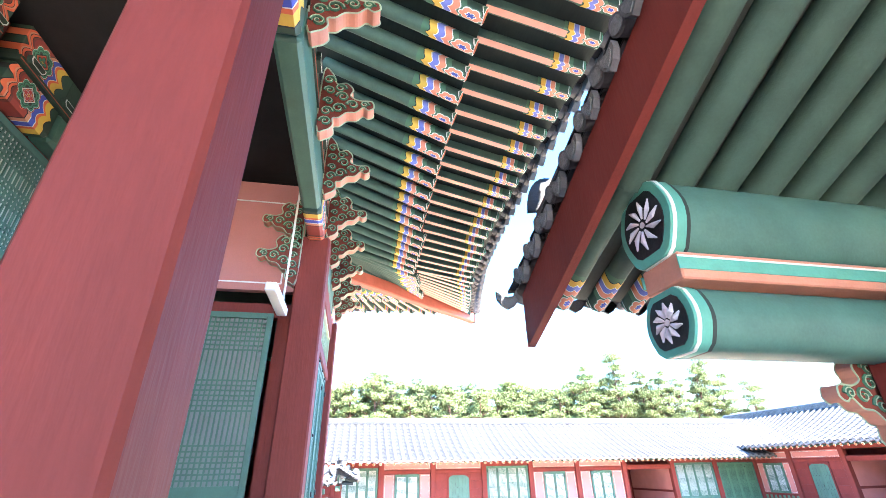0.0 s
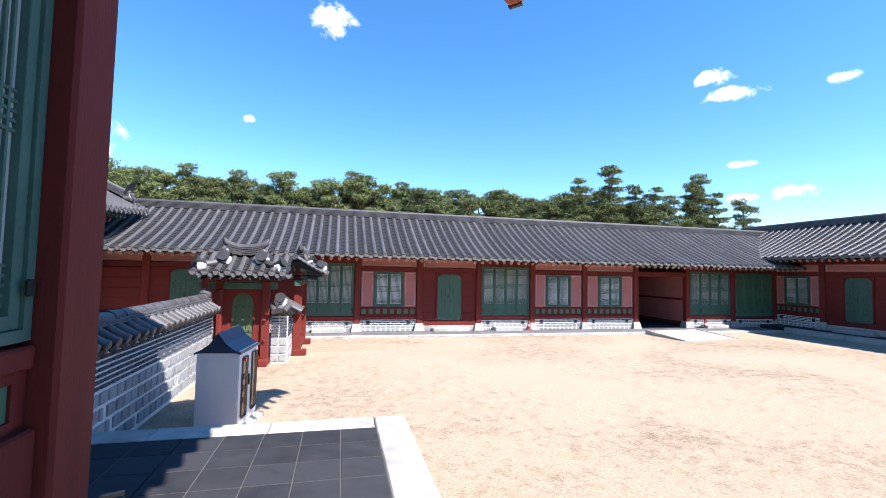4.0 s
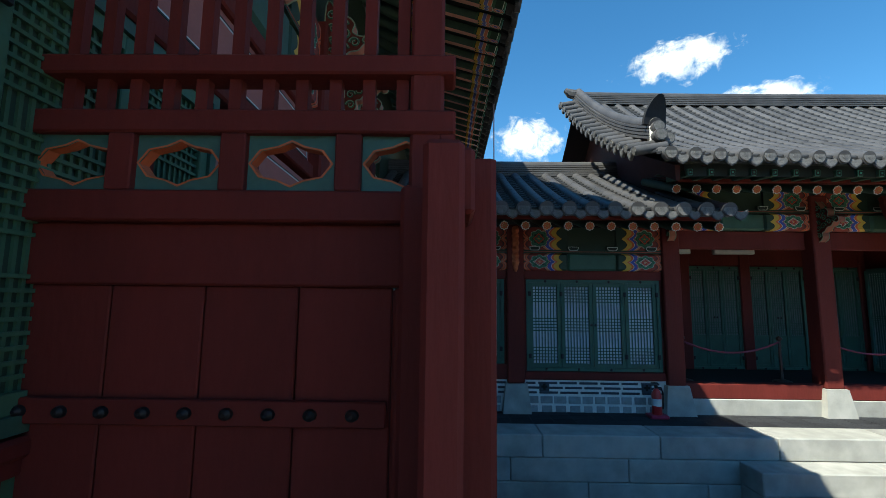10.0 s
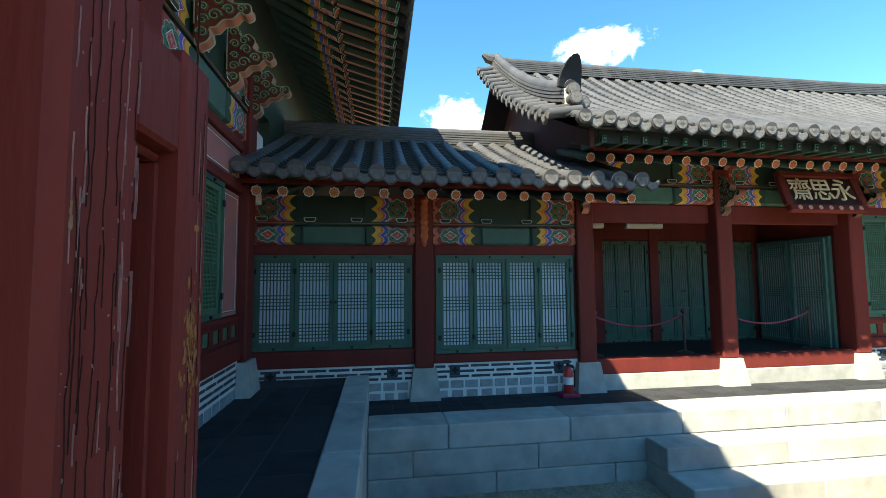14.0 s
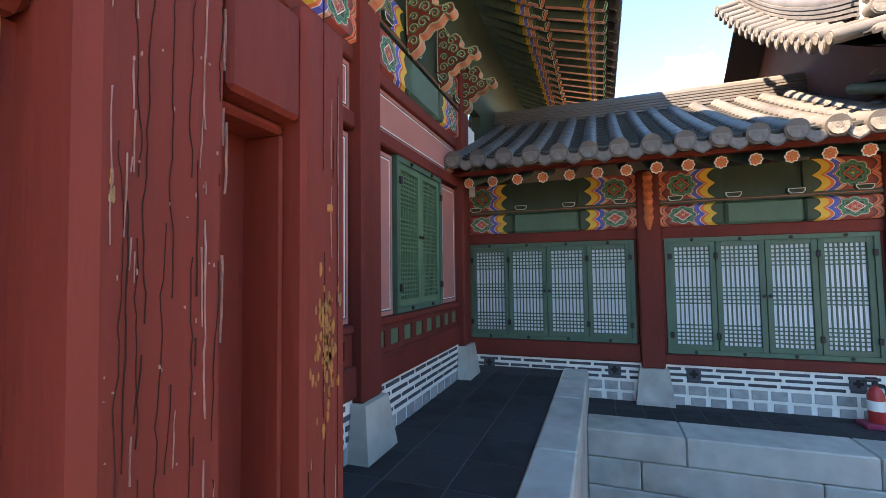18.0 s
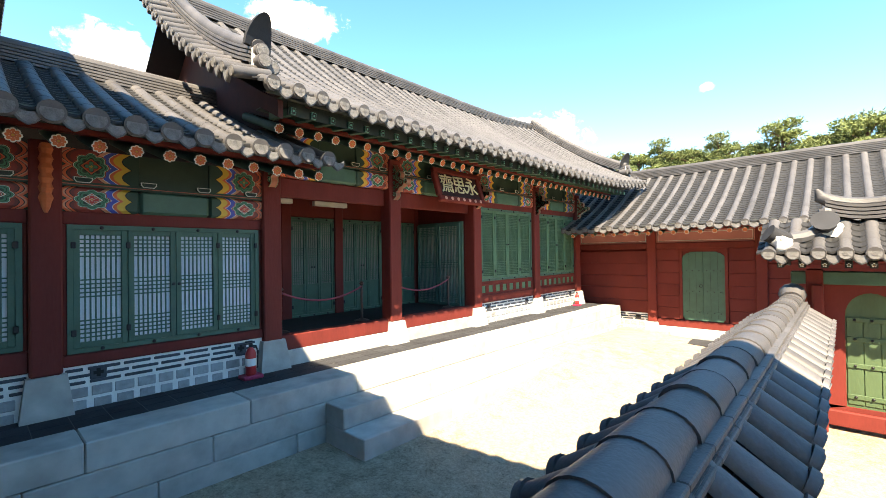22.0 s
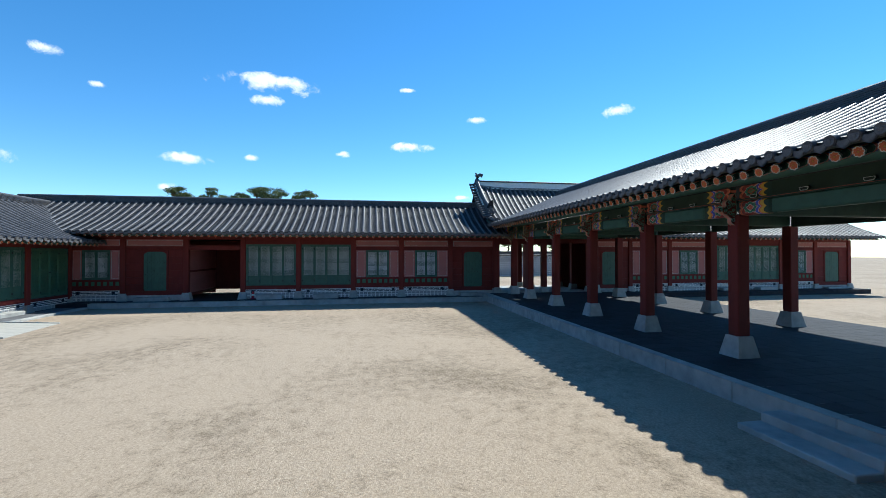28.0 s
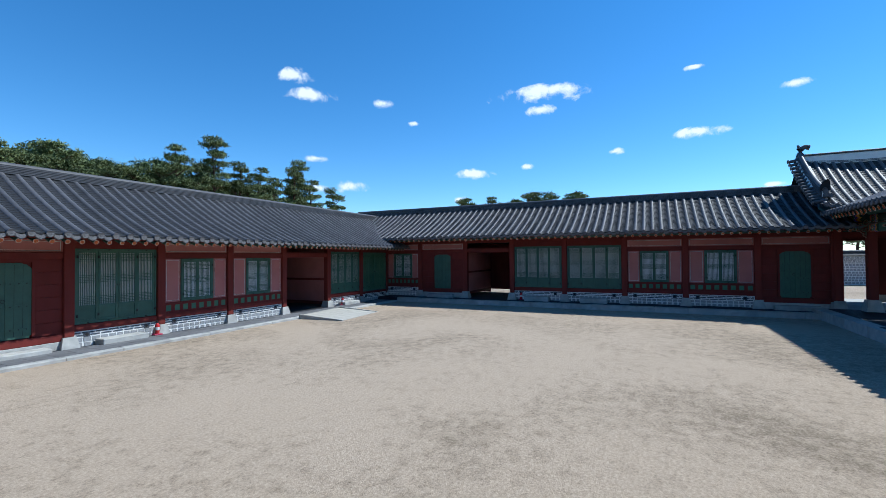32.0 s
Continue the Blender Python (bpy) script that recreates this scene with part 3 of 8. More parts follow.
def brick_base(parent, u0, u1, z0, z1, y=0.0, rows=3, blocks=True, split=False, vents=True):
    """White mortar footing with thin grey bricks above and square granite blocks below."""
    top = z1 - 0.03
    part("mortar_bed", Mesh().box(u0, u1, y - 0.05, y + 0.08, z0, z1).data("mortar_bed", M_WHITE), parent, "white lime mortar footing")
    q, r = Mesh(), Mesh()
    h, g = 0.034, 0.036
    z = top
    rnd = random.Random(int(u0 * 100) + int(z0 * 10))
    pieces = []
    for k in range(rows):
        x = u0 + 0.03 + (0.0 if k % 2 else -0.14)
        while x < u1 - 0.06:
            a, b = max(u0 + 0.02, x), min(u1 - 0.02, x + 0.27 + rnd.uniform(-0.03, 0.03))
            if b - a > 0.05:
                pieces.append((a, b, z - h, z, 0))
            x = b + 0.035
        z -= h + g
    if blocks and z - z0 > 0.09:
        x = u0 + 0.02
        while x < u1 - 0.08:
            b = min(u1 - 0.02, x + rnd.uniform(0.15, 0.19))
            if z - z0 > 0.22:
                zm = (z + z0) / 2
                pieces += [(x, b, zm + 0.02, z, 1), (x + 0.02, b - 0.01, z0 + 0.01, zm - 0.012, 1)]
            else:
                pieces.append((x, b, z0 + 0.015, z, 1))
            x = b + 0.03
    for a, b, c, d, k in pieces:
        if split:
            me = cached(("bk", round(b - a, 2), round(d - c, 2), k), lambda: Mesh().box(0, b - a, -0.012, 0, 0, d - c, 0, 0.006).data("brick", M_BLOCK if k else M_BRICK))
            part("stone_block" if k else "brick", me, parent, at=(a, y - 0.05, c))
        else:
            (r if k else q).box(a, b, y - 0.06, y - 0.045, c, d)
    if not split:
        part("bricks", q.data("bricks", M_BRICK), parent)["kind"] = "stuff"
        if r.v:
            part("stone_course", r.data("stone_course", M_BLOCK), parent)["kind"] = "stuff"
    if vents:
        for f in (0.14, 0.86):
            u = u0 + f * (u1 - u0)
            v = part("vent_block", Mesh().box(u - 0.075, u + 0.075, y - 0.064, y - 0.02, top - 0.14, top - 0.002, 0, 0.008).data("vent_block", M_BRICK), parent, "square grey vent brick")
            cross = [(-0.018, -0.045), (0.018, -0.045), (0.018, -0.018), (0.045, -0.018), (0.045, 0.018), (0.018, 0.018), (0.018, 0.045), (-0.018, 0.045), (-0.018, 0.018), (-0.045, 0.018), (-0.045, -0.018), (-0.018, -0.018)]
            # Raised black cross: the hole's unlit depth is only its colour
            part("vent_hole", Mesh().extrude([(u + a, top - 0.071 + b) for a, b in cross], y - 0.0655, y - 0.06).data("vent_hole", M_DARK), v, "dark cross-shaped hole")


def column(parent, u, z0, z1, w=0.24, y=0.0, foot=0.34, zfoot=0.3, label=""):
    part("column", Mesh().box(u - w / 2, u + w / 2, y - w / 2, y + w / 2, z0 + zfoot, z1, 0, 0.018).data("column", M_REDW), parent, label)
    b = foot / 2
    t = w / 2 + 0.03
    vs = [(u - b, y - b, z0), (u + b, y - b, z0), (u + b, y + b, z0), (u - b, y + b, z0), (u - t, y - t, z0 + zfoot), (u + t, y - t, z0 + zfoot), (u + t, y + t, z0 + zfoot), (u - t, y + t, z0 + zfoot)]
    part("column_base", Mesh().add(vs, [(0, 1, 2, 3), (4, 5, 6, 7), (0, 1, 5, 4), (1, 2, 6, 5), (2, 3, 7, 6), (3, 0, 4, 7)]).data("column_base", M_STONE), parent, "tapered granite column base")


def beam(parent, u0, u1, y0, y1, z0, z1, m=None, name="beam", c=0.012, label=""):
    return part(name, Mesh().box(u0, u1, y0, y1, z0, z1, 0, c).data(name, m or M_RED), parent, label)


def rafter_mesh(length, r, painted=True):
    """A round rafter along -y with a rosette on its end, painted near the tip."""
    def make():
        q = Mesh()
        q.tube([(0, 0, 0), (0, -length, 0)], r, 10, 0)
        q.tube([(0, -length, 0), (0, -length - 0.003, 0)], r * 0.9, 14, 1)
        for i in range(8):
            a = i * math.pi / 4
            x, z = 0.74 * r * math.cos(a), 0.74 * r * math.sin(a)
            q.tube([(x, -length, z), (x, -length - 0.004, z)], r * 0.33, 8, 1)
            x, z = 0.62 * r * math.cos(a), 0.62 * r * math.sin(a)
            q.tube([(x, -length - 0.003, z), (x, -length - 0.008, z)], r * 0.255, 8, 2)
            x, z = 0.42 * r * math.cos(a), 0.42 * r * math.sin(a)
            q.tube([(x, -length - 0.003, z), (x, -length - 0.0075, z)], r * 0.16, 6, 2)
        q.tube([(0, -length, 0), (0, -length - 0.0065, 0)], r * 0.36, 10, 3)
        q.tube([(0, -length, 0), (0, -length - 0.011, 0)], r * 0.2, 8, 4)
        return q.data("rafter", (M_RAFT, M_LINE, M_ORANGE, M_ORANGER, M_YELLOW), True)
    return cached(("rafter", round(length, 2), round(r, 3), painted), make)


M_PINKW = mat("pale_orange_paint", (0.70, 0.34, 0.26), 0.7, var=0.1)


def profile(s, ye, yr, ze, zr, sag):
    return ye + (yr - ye) * s, ze + (zr - ze) * (s * (1 - sag) + sag * s * s)


# Pan courses between the ribs, coloured as dark as their shaded hollows
M_COURSE = mat("hollow_shade_course_tile", (0.02, 0.02, 0.022), 0.7, var=0.35, scale=4, fine=60, bump=0.3, spread=0.4)
M_TILEFACE = mat("pale_end_tile", (0.16, 0.155, 0.155), 0.7, var=0.3, scale=30, fine=120, bump=0.4)


def tile_row_mesh(ye, yr, ze, zr, sag, r, pitch, step=0.34):
    """One line of half-round cover tiles from eave to ridge, each tile lapping the next, with a round end tile."""
    def make():
        q = Mesh()
        length = math.hypot(yr - ye, zr - ze)
        n = max(3, int(length / step))
        m = 8
        for i in range(n):
            a, b = profile(i / n, ye, yr, ze, zr, sag), profile(min(1, (i + 1.08) / n), ye, yr, ze, zr, sag)
            vs = []
            for (y, z), rr in ((a, r * 1.0), (b, r * 0.955)):
                vs += [(rr * math.cos(math.pi * j / m), y, z + rr * 0.95 * math.sin(math.pi * j / m)) for j in range(m + 1)]
            q.add(vs, [(j, j + 1, j + m + 2, j + m + 1) for j in range(m)] + [tuple(range(m + 1))])
        y, z = profile(0, ye, yr, ze, zr, sag)
        q.tube([(0, y + 0.03, z + 0.01), (0, y - 0.06, z - 0.01)], r * 1.12, 14)
        q.tube([(0, y - 0.059, z - 0.01), (0, y - 0.067, z - 0.01)], r * 0.9, 14, 1)
        q.tube([(0, y - 0.066, z - 0.01), (0, y - 0.073, z - 0.011)], r * 0.35, 8, 1)
        # lapped pan tiles in the hollow on both sides, its shade painted into them
        c = max(6, int(length / 0.15))
        for i in range(c):
            a, b = profile(i / c, ye, yr, ze, zr, sag), profile(min(1, (i + 1.4) / c), ye, yr, ze, zr, sag)
            for side in (-1, 1):
                vs = []
                for (yy, zz), up in ((a, 0.026), (b, 0.0), (a, 0.0)):
                    vs += [(side * (0.055 + (pitch / 2 - 0.055) * x), yy, zz + up + 0.03 * (1 - x) ** 2 - 0.012) for x in (0, 0.33, 0.67, 1)]
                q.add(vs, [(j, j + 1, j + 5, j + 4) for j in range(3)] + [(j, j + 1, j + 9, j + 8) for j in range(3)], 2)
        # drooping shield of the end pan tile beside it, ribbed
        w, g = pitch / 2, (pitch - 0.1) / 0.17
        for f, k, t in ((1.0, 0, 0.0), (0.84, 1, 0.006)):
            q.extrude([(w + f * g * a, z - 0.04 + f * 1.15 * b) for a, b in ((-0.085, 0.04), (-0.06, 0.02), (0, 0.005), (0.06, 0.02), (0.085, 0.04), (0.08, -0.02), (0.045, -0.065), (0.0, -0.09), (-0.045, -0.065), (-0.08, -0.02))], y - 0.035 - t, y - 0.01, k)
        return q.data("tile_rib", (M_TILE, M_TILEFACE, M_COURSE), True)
    return cached(("row", round(ye, 2), round(yr, 2), round(ze, 2), round(zr, 2), sag, r, round(pitch, 2)), make)


def roof(parent, u0, u1, ye, yr, ze, zr, sag=0.25, pitch=0.3, r=0.075, lift=None, back=True, ends=(True, True), ridge=True, rows=None):
    """A tiled gable roof: stepped pan tiles, lines of cover tiles, back slope, ridge and end verges."""
    q = Mesh()
    n, t = 16, 0.10
    lift = lift or (lambda u: 0.0)
    us = np.linspace(u0, u1, max(2, int((u1 - u0) / 1.0)))
    for i in range(n):
        a, b = profile(i / n, ye, yr, ze, zr, sag), profile((i + 1) / n, ye, yr, ze, zr, sag)
        for p, w in zip(us[:-1], us[1:]):
            la, lb = lift(p), lift(w)
            q.add([(p, a[0], a[1] - 0.012 + la), (w, a[0], a[1] - 0.012 + lb), (w, b[0], b[1] - 0.012 + lb), (p, b[0], b[1] - 0.012 + la)], [(0, 1, 2, 3)])
            q.add([(p, a[0], a[1] - t + la), (w, a[0], a[1] - t + lb), (w, b[0], b[1] - t + lb), (p, b[0], b[1] - t + la)], [(3, 2, 1, 0)], 1)
    y, z = profile(0, ye, yr, ze, zr, sag)
    for p, w in zip(us[:-1], us[1:]):
        q.add([(p, y, z - t + lift(p)), (w, y, z - t + lift(w)), (w, y, z + 0.03 + lift(w)), (p, y, z + 0.03 + lift(p))], [(0, 1, 2, 3)], 1)
    if back:
        for i in range(5):
            a, b = profile(i / 5, ye, yr, ze, zr, sag), profile((i + 1) / 5, ye, yr, ze, zr, sag)
            q.add([(u0, 2 * yr - a[0], a[1]), (u1, 2 * yr - a[0], a[1]), (u1, 2 * yr - b[0], b[1]), (u0, 2 * yr - b[0], b[1])], [(0, 1, 2, 3)])
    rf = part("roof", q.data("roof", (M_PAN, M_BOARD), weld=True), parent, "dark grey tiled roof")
    me = tile_row_mesh(ye - 0.12, yr, ze - 0.12 * (zr - ze) / (yr - ye) * (1 - sag), zr, sag, r, pitch)
    k = max(1, int(round((u1 - u0) / pitch)))
    for i in range(k + 1):
        u = u0 + (u1 - u0) * i / k
        part("tile_rib", me, rf, at=pose(u, 0, lift(u) + 0.02))
    if ridge:
        c = Mesh()
        vs = np.linspace(u0, u1, 13)
        for p, w in zip(vs[:-1], vs[1:]):
            la, lb = lift(p) * 0.6, lift(w) * 0.6
            for j in range(5):
                h0, d = zr - 0.02 + j * 0.046, 0.15 - 0.009 * j
                for a0, a1, dd, kk in ((h0, h0 + 0.03, d, 0), (h0 + 0.03, h0 + 0.046, d - 0.03, 1)):
                    c.add([(p, yr - dd, a0 + la), (w, yr - dd, a0 + lb), (w, yr + dd, a0 + lb), (p, yr + dd, a0 + la), (p, yr - dd, a1 + la), (w, yr - dd, a1 + lb), (w, yr + dd, a1 + lb), (p, yr + dd, a1 + la)],
                          [(0, 1, 5, 4), (2, 3, 7, 6), (4, 5, 6, 7), (0, 3, 2, 1)], kk)
            c.tube([(p, yr, zr + 0.22 + la), (w, yr, zr + 0.22 + lb)], 0.085, 12)
        part("roof_ridge", c.data("roof_ridge", (M_TILE, M_PAN), weld=True), rf)
    return rf


def eaves(parent, u0, u1, y0, z0, ye, ze, r=0.055, pitch=0.3):
    """Round rafters from the wall plate to the eave, the boarding and the fascia above them."""
    length = math.hypot(y0 - ye, z0 - ze)
    tilt = math.degrees(math.atan2(z0 - ze, y0 - ye))
    me = rafter_mesh(length, r)
    n = int((u1 - u0) / pitch)
    for i in range(n + 1):
        part("rafter", me, parent, at=pose(u0 + (i + 0.0) * (u1 - u0) / n, y0, z0, tilt))
    q = Mesh()
    q.add([(u0, y0, z0 + r + 0.012), (u1, y0, z0 + r + 0.012), (u1, ye - 0.05, ze + r + 0.012), (u0, ye - 0.05, ze + r + 0.012)], [(0, 1, 2, 3)])
    part("eave_board", q.data("eave_board", M_BOARD), parent)
    beam(parent, u0, u1, ye - 0.06, ye + 0.02, ze + r + 0.02, ze + r + 0.07, M_RED, "fascia", 0.005)


def bay_fill(parent, kind, u0, u1, b, y=0.0, far=True):
    """What stands between two columns. b: level of the base; heights follow the row's storey."""
    a, c = u0 + 0.12, u1 - 0.12
    m = (a + c) / 2
    tall = kind in ("lattice", "wide", "dark")
    beam(parent, a, c, y - 0.07, y + 0.07, b + (2.68 if tall else 2.4), b + (2.9 if tall else 2.57))
    if not tall and kind != "open":
        plaster_panel(parent, a, c, b + 2.57, b + 2.9, y)
    if kind in ("pink", "pinkl"):
        brick_base(parent, a, c, b, b + 0.48, y, 3)
        beam(parent, a, c, y - 0.07, y + 0.07, b + 0.48, b + 0.66)
        vent_row(parent, a, c, b + 0.66, b + 0.94, 8, y)
        w = 0.53
        window(parent, m - w, m + w, b + 1.04, b + 2.33, 2, "plain", y)
        for p, q in ((a + 0.02, m - w - 0.07), (m + w + 0.07, c - 0.02)):
            plaster_panel(parent, p, q, b + 0.99, b + 2.38, y)
        beam(parent, a, c, y - 0.03, y + 0.07, b + 0.94, b + 0.99)
        part("backing", Mesh().box(a, c, y + 0.05, y + 0.08, b + 0.8, b + 2.45).data("backing", M_RED), parent)
    elif kind in ("lattice", "wide"):
        brick_base(parent, a, c, b, b + 0.44, y, 2, vents=True)
        part("step_stone", Mesh().box(m - 0.6, m + 0.6, y - 0.5, y - 0.08, b - 0.08, b + 0.2, 0, 0.02).data("step_stone", M_STONE), parent, "granite step stone")
        beam(parent, a, c, y - 0.07, y + 0.07, b + 0.44, b + 0.62)
        window(parent, a + 0.07, c - 0.07, b + 0.68, b + 2.62, 4, "tall", y)
        part("backing", Mesh().box(a, c, y + 0.04, y + 0.08, b + 0.5, b + 2.7).data("backing", M_RED), parent)
    elif kind == "door":
        part("plinth", Mesh().box(a, c, y - 0.08, y + 0.08, b - 0.1, b + 0.24, 0, 0.01).data("plinth", M_STONE), parent)
        part("step_stone", Mesh().box(m - 0.75, m + 0.75, y - 0.48, y - 0.09, b - 0.1, b + 0.16, 0, 0.02).data("step_stone", M_STONE), parent, "granite step stone below the door")
        beam(parent, a, c, y - 0.08, y + 0.08, b + 0.24, b + 0.44)
        for p, w in ((a, m - 0.58), (m + 0.58, c)):
            for j in range(6):
                part("board", cached(("bd", round(w - p, 2)), lambda: Mesh().box(0, w - p, -0.03, 0.05, 0, 0.32, 0, 0.004).data("board", M_RED)), parent, "", (p, y, b + 0.44 + j * 0.326))
        part("backing", Mesh().box(a, c, y + 0.052, y + 0.08, b + 0.4, b + 2.45).data("backing", M_RED), parent)
        plank_door(parent, m - 0.5, m + 0.5, b + 0.45, b + 2.32, y)
    elif kind == "board":
        brick_base(parent, a, c, b, b + 0.55, y, 3)
        part("backing", Mesh().box(a, c, y + 0.052, y + 0.08, b + 0.5, b + 2.4).data("backing", M_RED), parent)
        q = Mesh()
        for j in range(5):
            part("board", cached(("bw", round(c - a, 2)), lambda: Mesh().box(0, c - a, -0.03, 0.05, 0, 0.354, 0, 0.006).data("board", M_RED)), parent, "", (a, y, b + 0.55 + j * 0.362))
    elif kind == "dark":
        brick_base(parent, a, c, b, b + 0.42, y, 3)
        beam(parent, a, c, y - 0.07, y + 0.07, b + 0.42, b + 0.55)
        window(parent, a + 0.07, c - 0.07, b + 0.6, b + 2.6, 4, "shut", y)
        part("backing", Mesh().box(a, c, y + 0.04, y + 0.08, b + 0.5, b + 2.7).data("backing", M_RED), parent)
    elif kind == "open":
        # a passage through the row, with boarded sides
        for x in (u0, u1):
            q = Mesh()
            for j in range(2):
                q.box(x - 0.05, x + 0.05, y + 0.12, y + 3.9, b + 0.3 + j * 1.1, b + 1.3 + j * 1.1, 1, 0.01)
            q.box(x - 0.07, x + 0.07, y + 0.12, y + 3.9, b + 0.15, b + 0.3).box(x - 0.07, x + 0.07, y + 0.12, y + 3.9, b + 1.3, b + 1.4)
            part("passage_side", q.data("passage_side", (M_RED, M_PINK)), parent)
        beam(parent, a, c, y - 0.06, y + 0.06, b + 2.46, b + 2.62)


def row_house(name, label, at, cols, kinds, b, depth=4.0, roof_span=None, ze=2.95, zr=4.93, group="service rows"):
    h = thing(name, label, "building", at, group)
    for u in cols:
        column(h, u, b - 0.05, b + 3.02, foot=0.46, zfoot=0.38)
    for u0, u1, kind in zip(cols[:-1], cols[1:], kinds):
        bay_fill(h, kind, u0, u1, b)
    beam(h, cols[0], cols[-1], -0.09, 0.09, b + 2.9, b + 3.06, M_RED, "wall_plate")
    part("purlin", Mesh().tube([(cols[0], 0, b + 3.13), (cols[-1], 0, b + 3.13)], 0.1, 12).data("purlin", M_RAFT, True), h)
    q = Mesh()
    q.box(cols[0], cols[-1], depth - 0.1, depth + 0.1, b, b + 3.1)
    for u0, u1, kind in zip(cols[:-1], cols[1:], kinds):
        if kind == "open":
            q = Mesh()
            q.box(cols[0], u0, depth - 0.1, depth + 0.1, b, b + 3.1).box(u1, cols[-1], depth - 0.1, depth + 0.1, b, b + 3.1).box(u0, u1, depth - 0.1, depth + 0.1, b + 0.2, b + 3.1)
    part("back_wall", q.data("back_wall", M_RED), h)
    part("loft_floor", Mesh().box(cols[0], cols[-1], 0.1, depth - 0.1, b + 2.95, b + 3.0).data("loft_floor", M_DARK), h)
    r0, r1 = roof_span or (cols[0], cols[-1])
    eaves(h, r0, r1, 0.0, b + ze + 0.32, -1.24, b + ze - 0.14)
    roof(h, r0, r1, -1.4, depth / 2, b + ze + 0.05, b + zr, pitch=0.34)
    return h


# ---- the court ----
def ease(t):
    t = max(0.0, min(1.0, t))
    return t * t * (3 - 2 * t)


def swell(x, y):
    """The small north court rises a little towards the hall terrace."""
    return 0.2 * ease((y - 5) / 4) * ease((-4.3 - x) / 2.5) * (1 - 0.4 * ease((y - 11) / 3)) if x > -12 else 0.0


q = Mesh()
N = 48
xs = [-300, -80] + list(np.linspace(-12, 30, N)) + [90, 300]
ys = [-300, -80] + list(np.linspace(-14, 20, N)) + [90, 300]
vs = [(x, y, 0.004 * noise.noise((x * 0.35, y * 0.35, 0)) + swell(x, y)) for y in ys for x in xs]
k = len(xs)
q.add(vs, [(j * k + i, j * k + i + 1, (j + 1) * k + i + 1, (j + 1) * k + i) for j in range(len(ys) - 1) for i in range(k - 1)])
solo("ground", q.data("ground", M_SAND, True), "pale trampled sand of the palace court", "ground", "structure")

# east row, with its long facade to the court
A_COLS = [-8.75, -6.45, -3.89, -1.25, 0.885, 3.34, 5.845, 8.25, 10.75, 13.35, 16.15, 18.75, 21.3]
A_KINDS = ["board", "door", "board", "lattice", "pink", "door", "lattice", "pink", "pink", "open", "lattice", "dark"]
row_a = row_house("row_house", "long red service row with grey tiled roof", pose(0, 15.0, 0), A_COLS, A_KINDS, 0.02, zr=4.76, roof_span=(-12.5, 25.2))
# south row
C_COLS = [-15.05, -12.75, -10.0, -7.42, -4.8, -2.1, 0.35, 2.95, 5.4]
C_KINDS = ["pinkl", "door", "open", "lattice", "lattice", "pink", "pink", "door"]
row_c = row_house("row_house", "shaded red service row with grey tiled roof", pose(21.4, 0, 0, 0, 0, -90), C_COLS, C_KINDS, 0.22, roof_span=(-18.5, 5.5), ze=3.17, zr=4.9)


def kerb(x0, x1, y0, y1, z1, label="granite kerb of the row's stone terrace"):
    """A terrace: dark paving with granite kerb stones on its court side."""
    q = Mesh().box(x0, x1, y0, y1, -0.2, z1 - 0.012)
    return solo("terrace", q.data("terrace", M_SLATE), label, "terrace", "structure")


kerb(-8.2, 20.2, 13.75, 18.9, 0.06)
kerb(20.3, 25.4, -5.4, 14.9, 0.21)


def kerb_stones(x0, y0, x1, y1, z0, z1, w, step, label):
    """A line of granite kerb stones from one point to another."""
    d = Vector((x1 - x0, y1 - y0, 0))
    n = max(1, int(d.length / step))
    base = thing("kerb", label, "kerb", Matrix.Translation((x0, y0, 0)) @ Matrix.Rotation(math.atan2(d.y, d.x), 4, "Z"), kind="structure")
    s = d.length / n
    me = Mesh().box(0.003, s - 0.003, 0, w, z0, z1, 0, 0.012).data("kerb_stone", M_STONE)
    for i in range(n):
        part("kerb_stone", me, base, at=(i * s, 0, 0))
    return base


kerb_stones(-3.5, 13.5, 20.05, 13.5, -0.15, 0.075, 0.25, 1.2, "low granite kerb along the east row")
kerb_stones(20.3, 13.5, 20.3, -5.4, -0.15, 0.225, -0.25, 1.2, "granite kerb along the south row")

# dark paving strip between the kerb and the east row
AP = thing("paving_strip", "grey slate paving along the east row", "paving", kind="structure")
ap = Mesh().box(0.004, 0.446, 0.004, 0.446, 0, 0.025, 0, 0.004).data("paving_tile", mat("slate_grey_paving", (0.13, 0.13, 0.135), 0.7, var=0.3, scale=5, fine=90, bump=0.2, spread=0.5))
for i in range(52):
    for j in range(2):
        part("paving_tile", ap, AP, "", (-3.4 + i * 0.45, 13.76 + j * 0.45, 0.05))


# ---- hall of the north side: low wing, porch and latticed rooms ----
B = thing("painted_hall", "painted timber hall with tiled roof and open porch", "hall", pose(-8.5, 0, 0, 0, 0, 90))


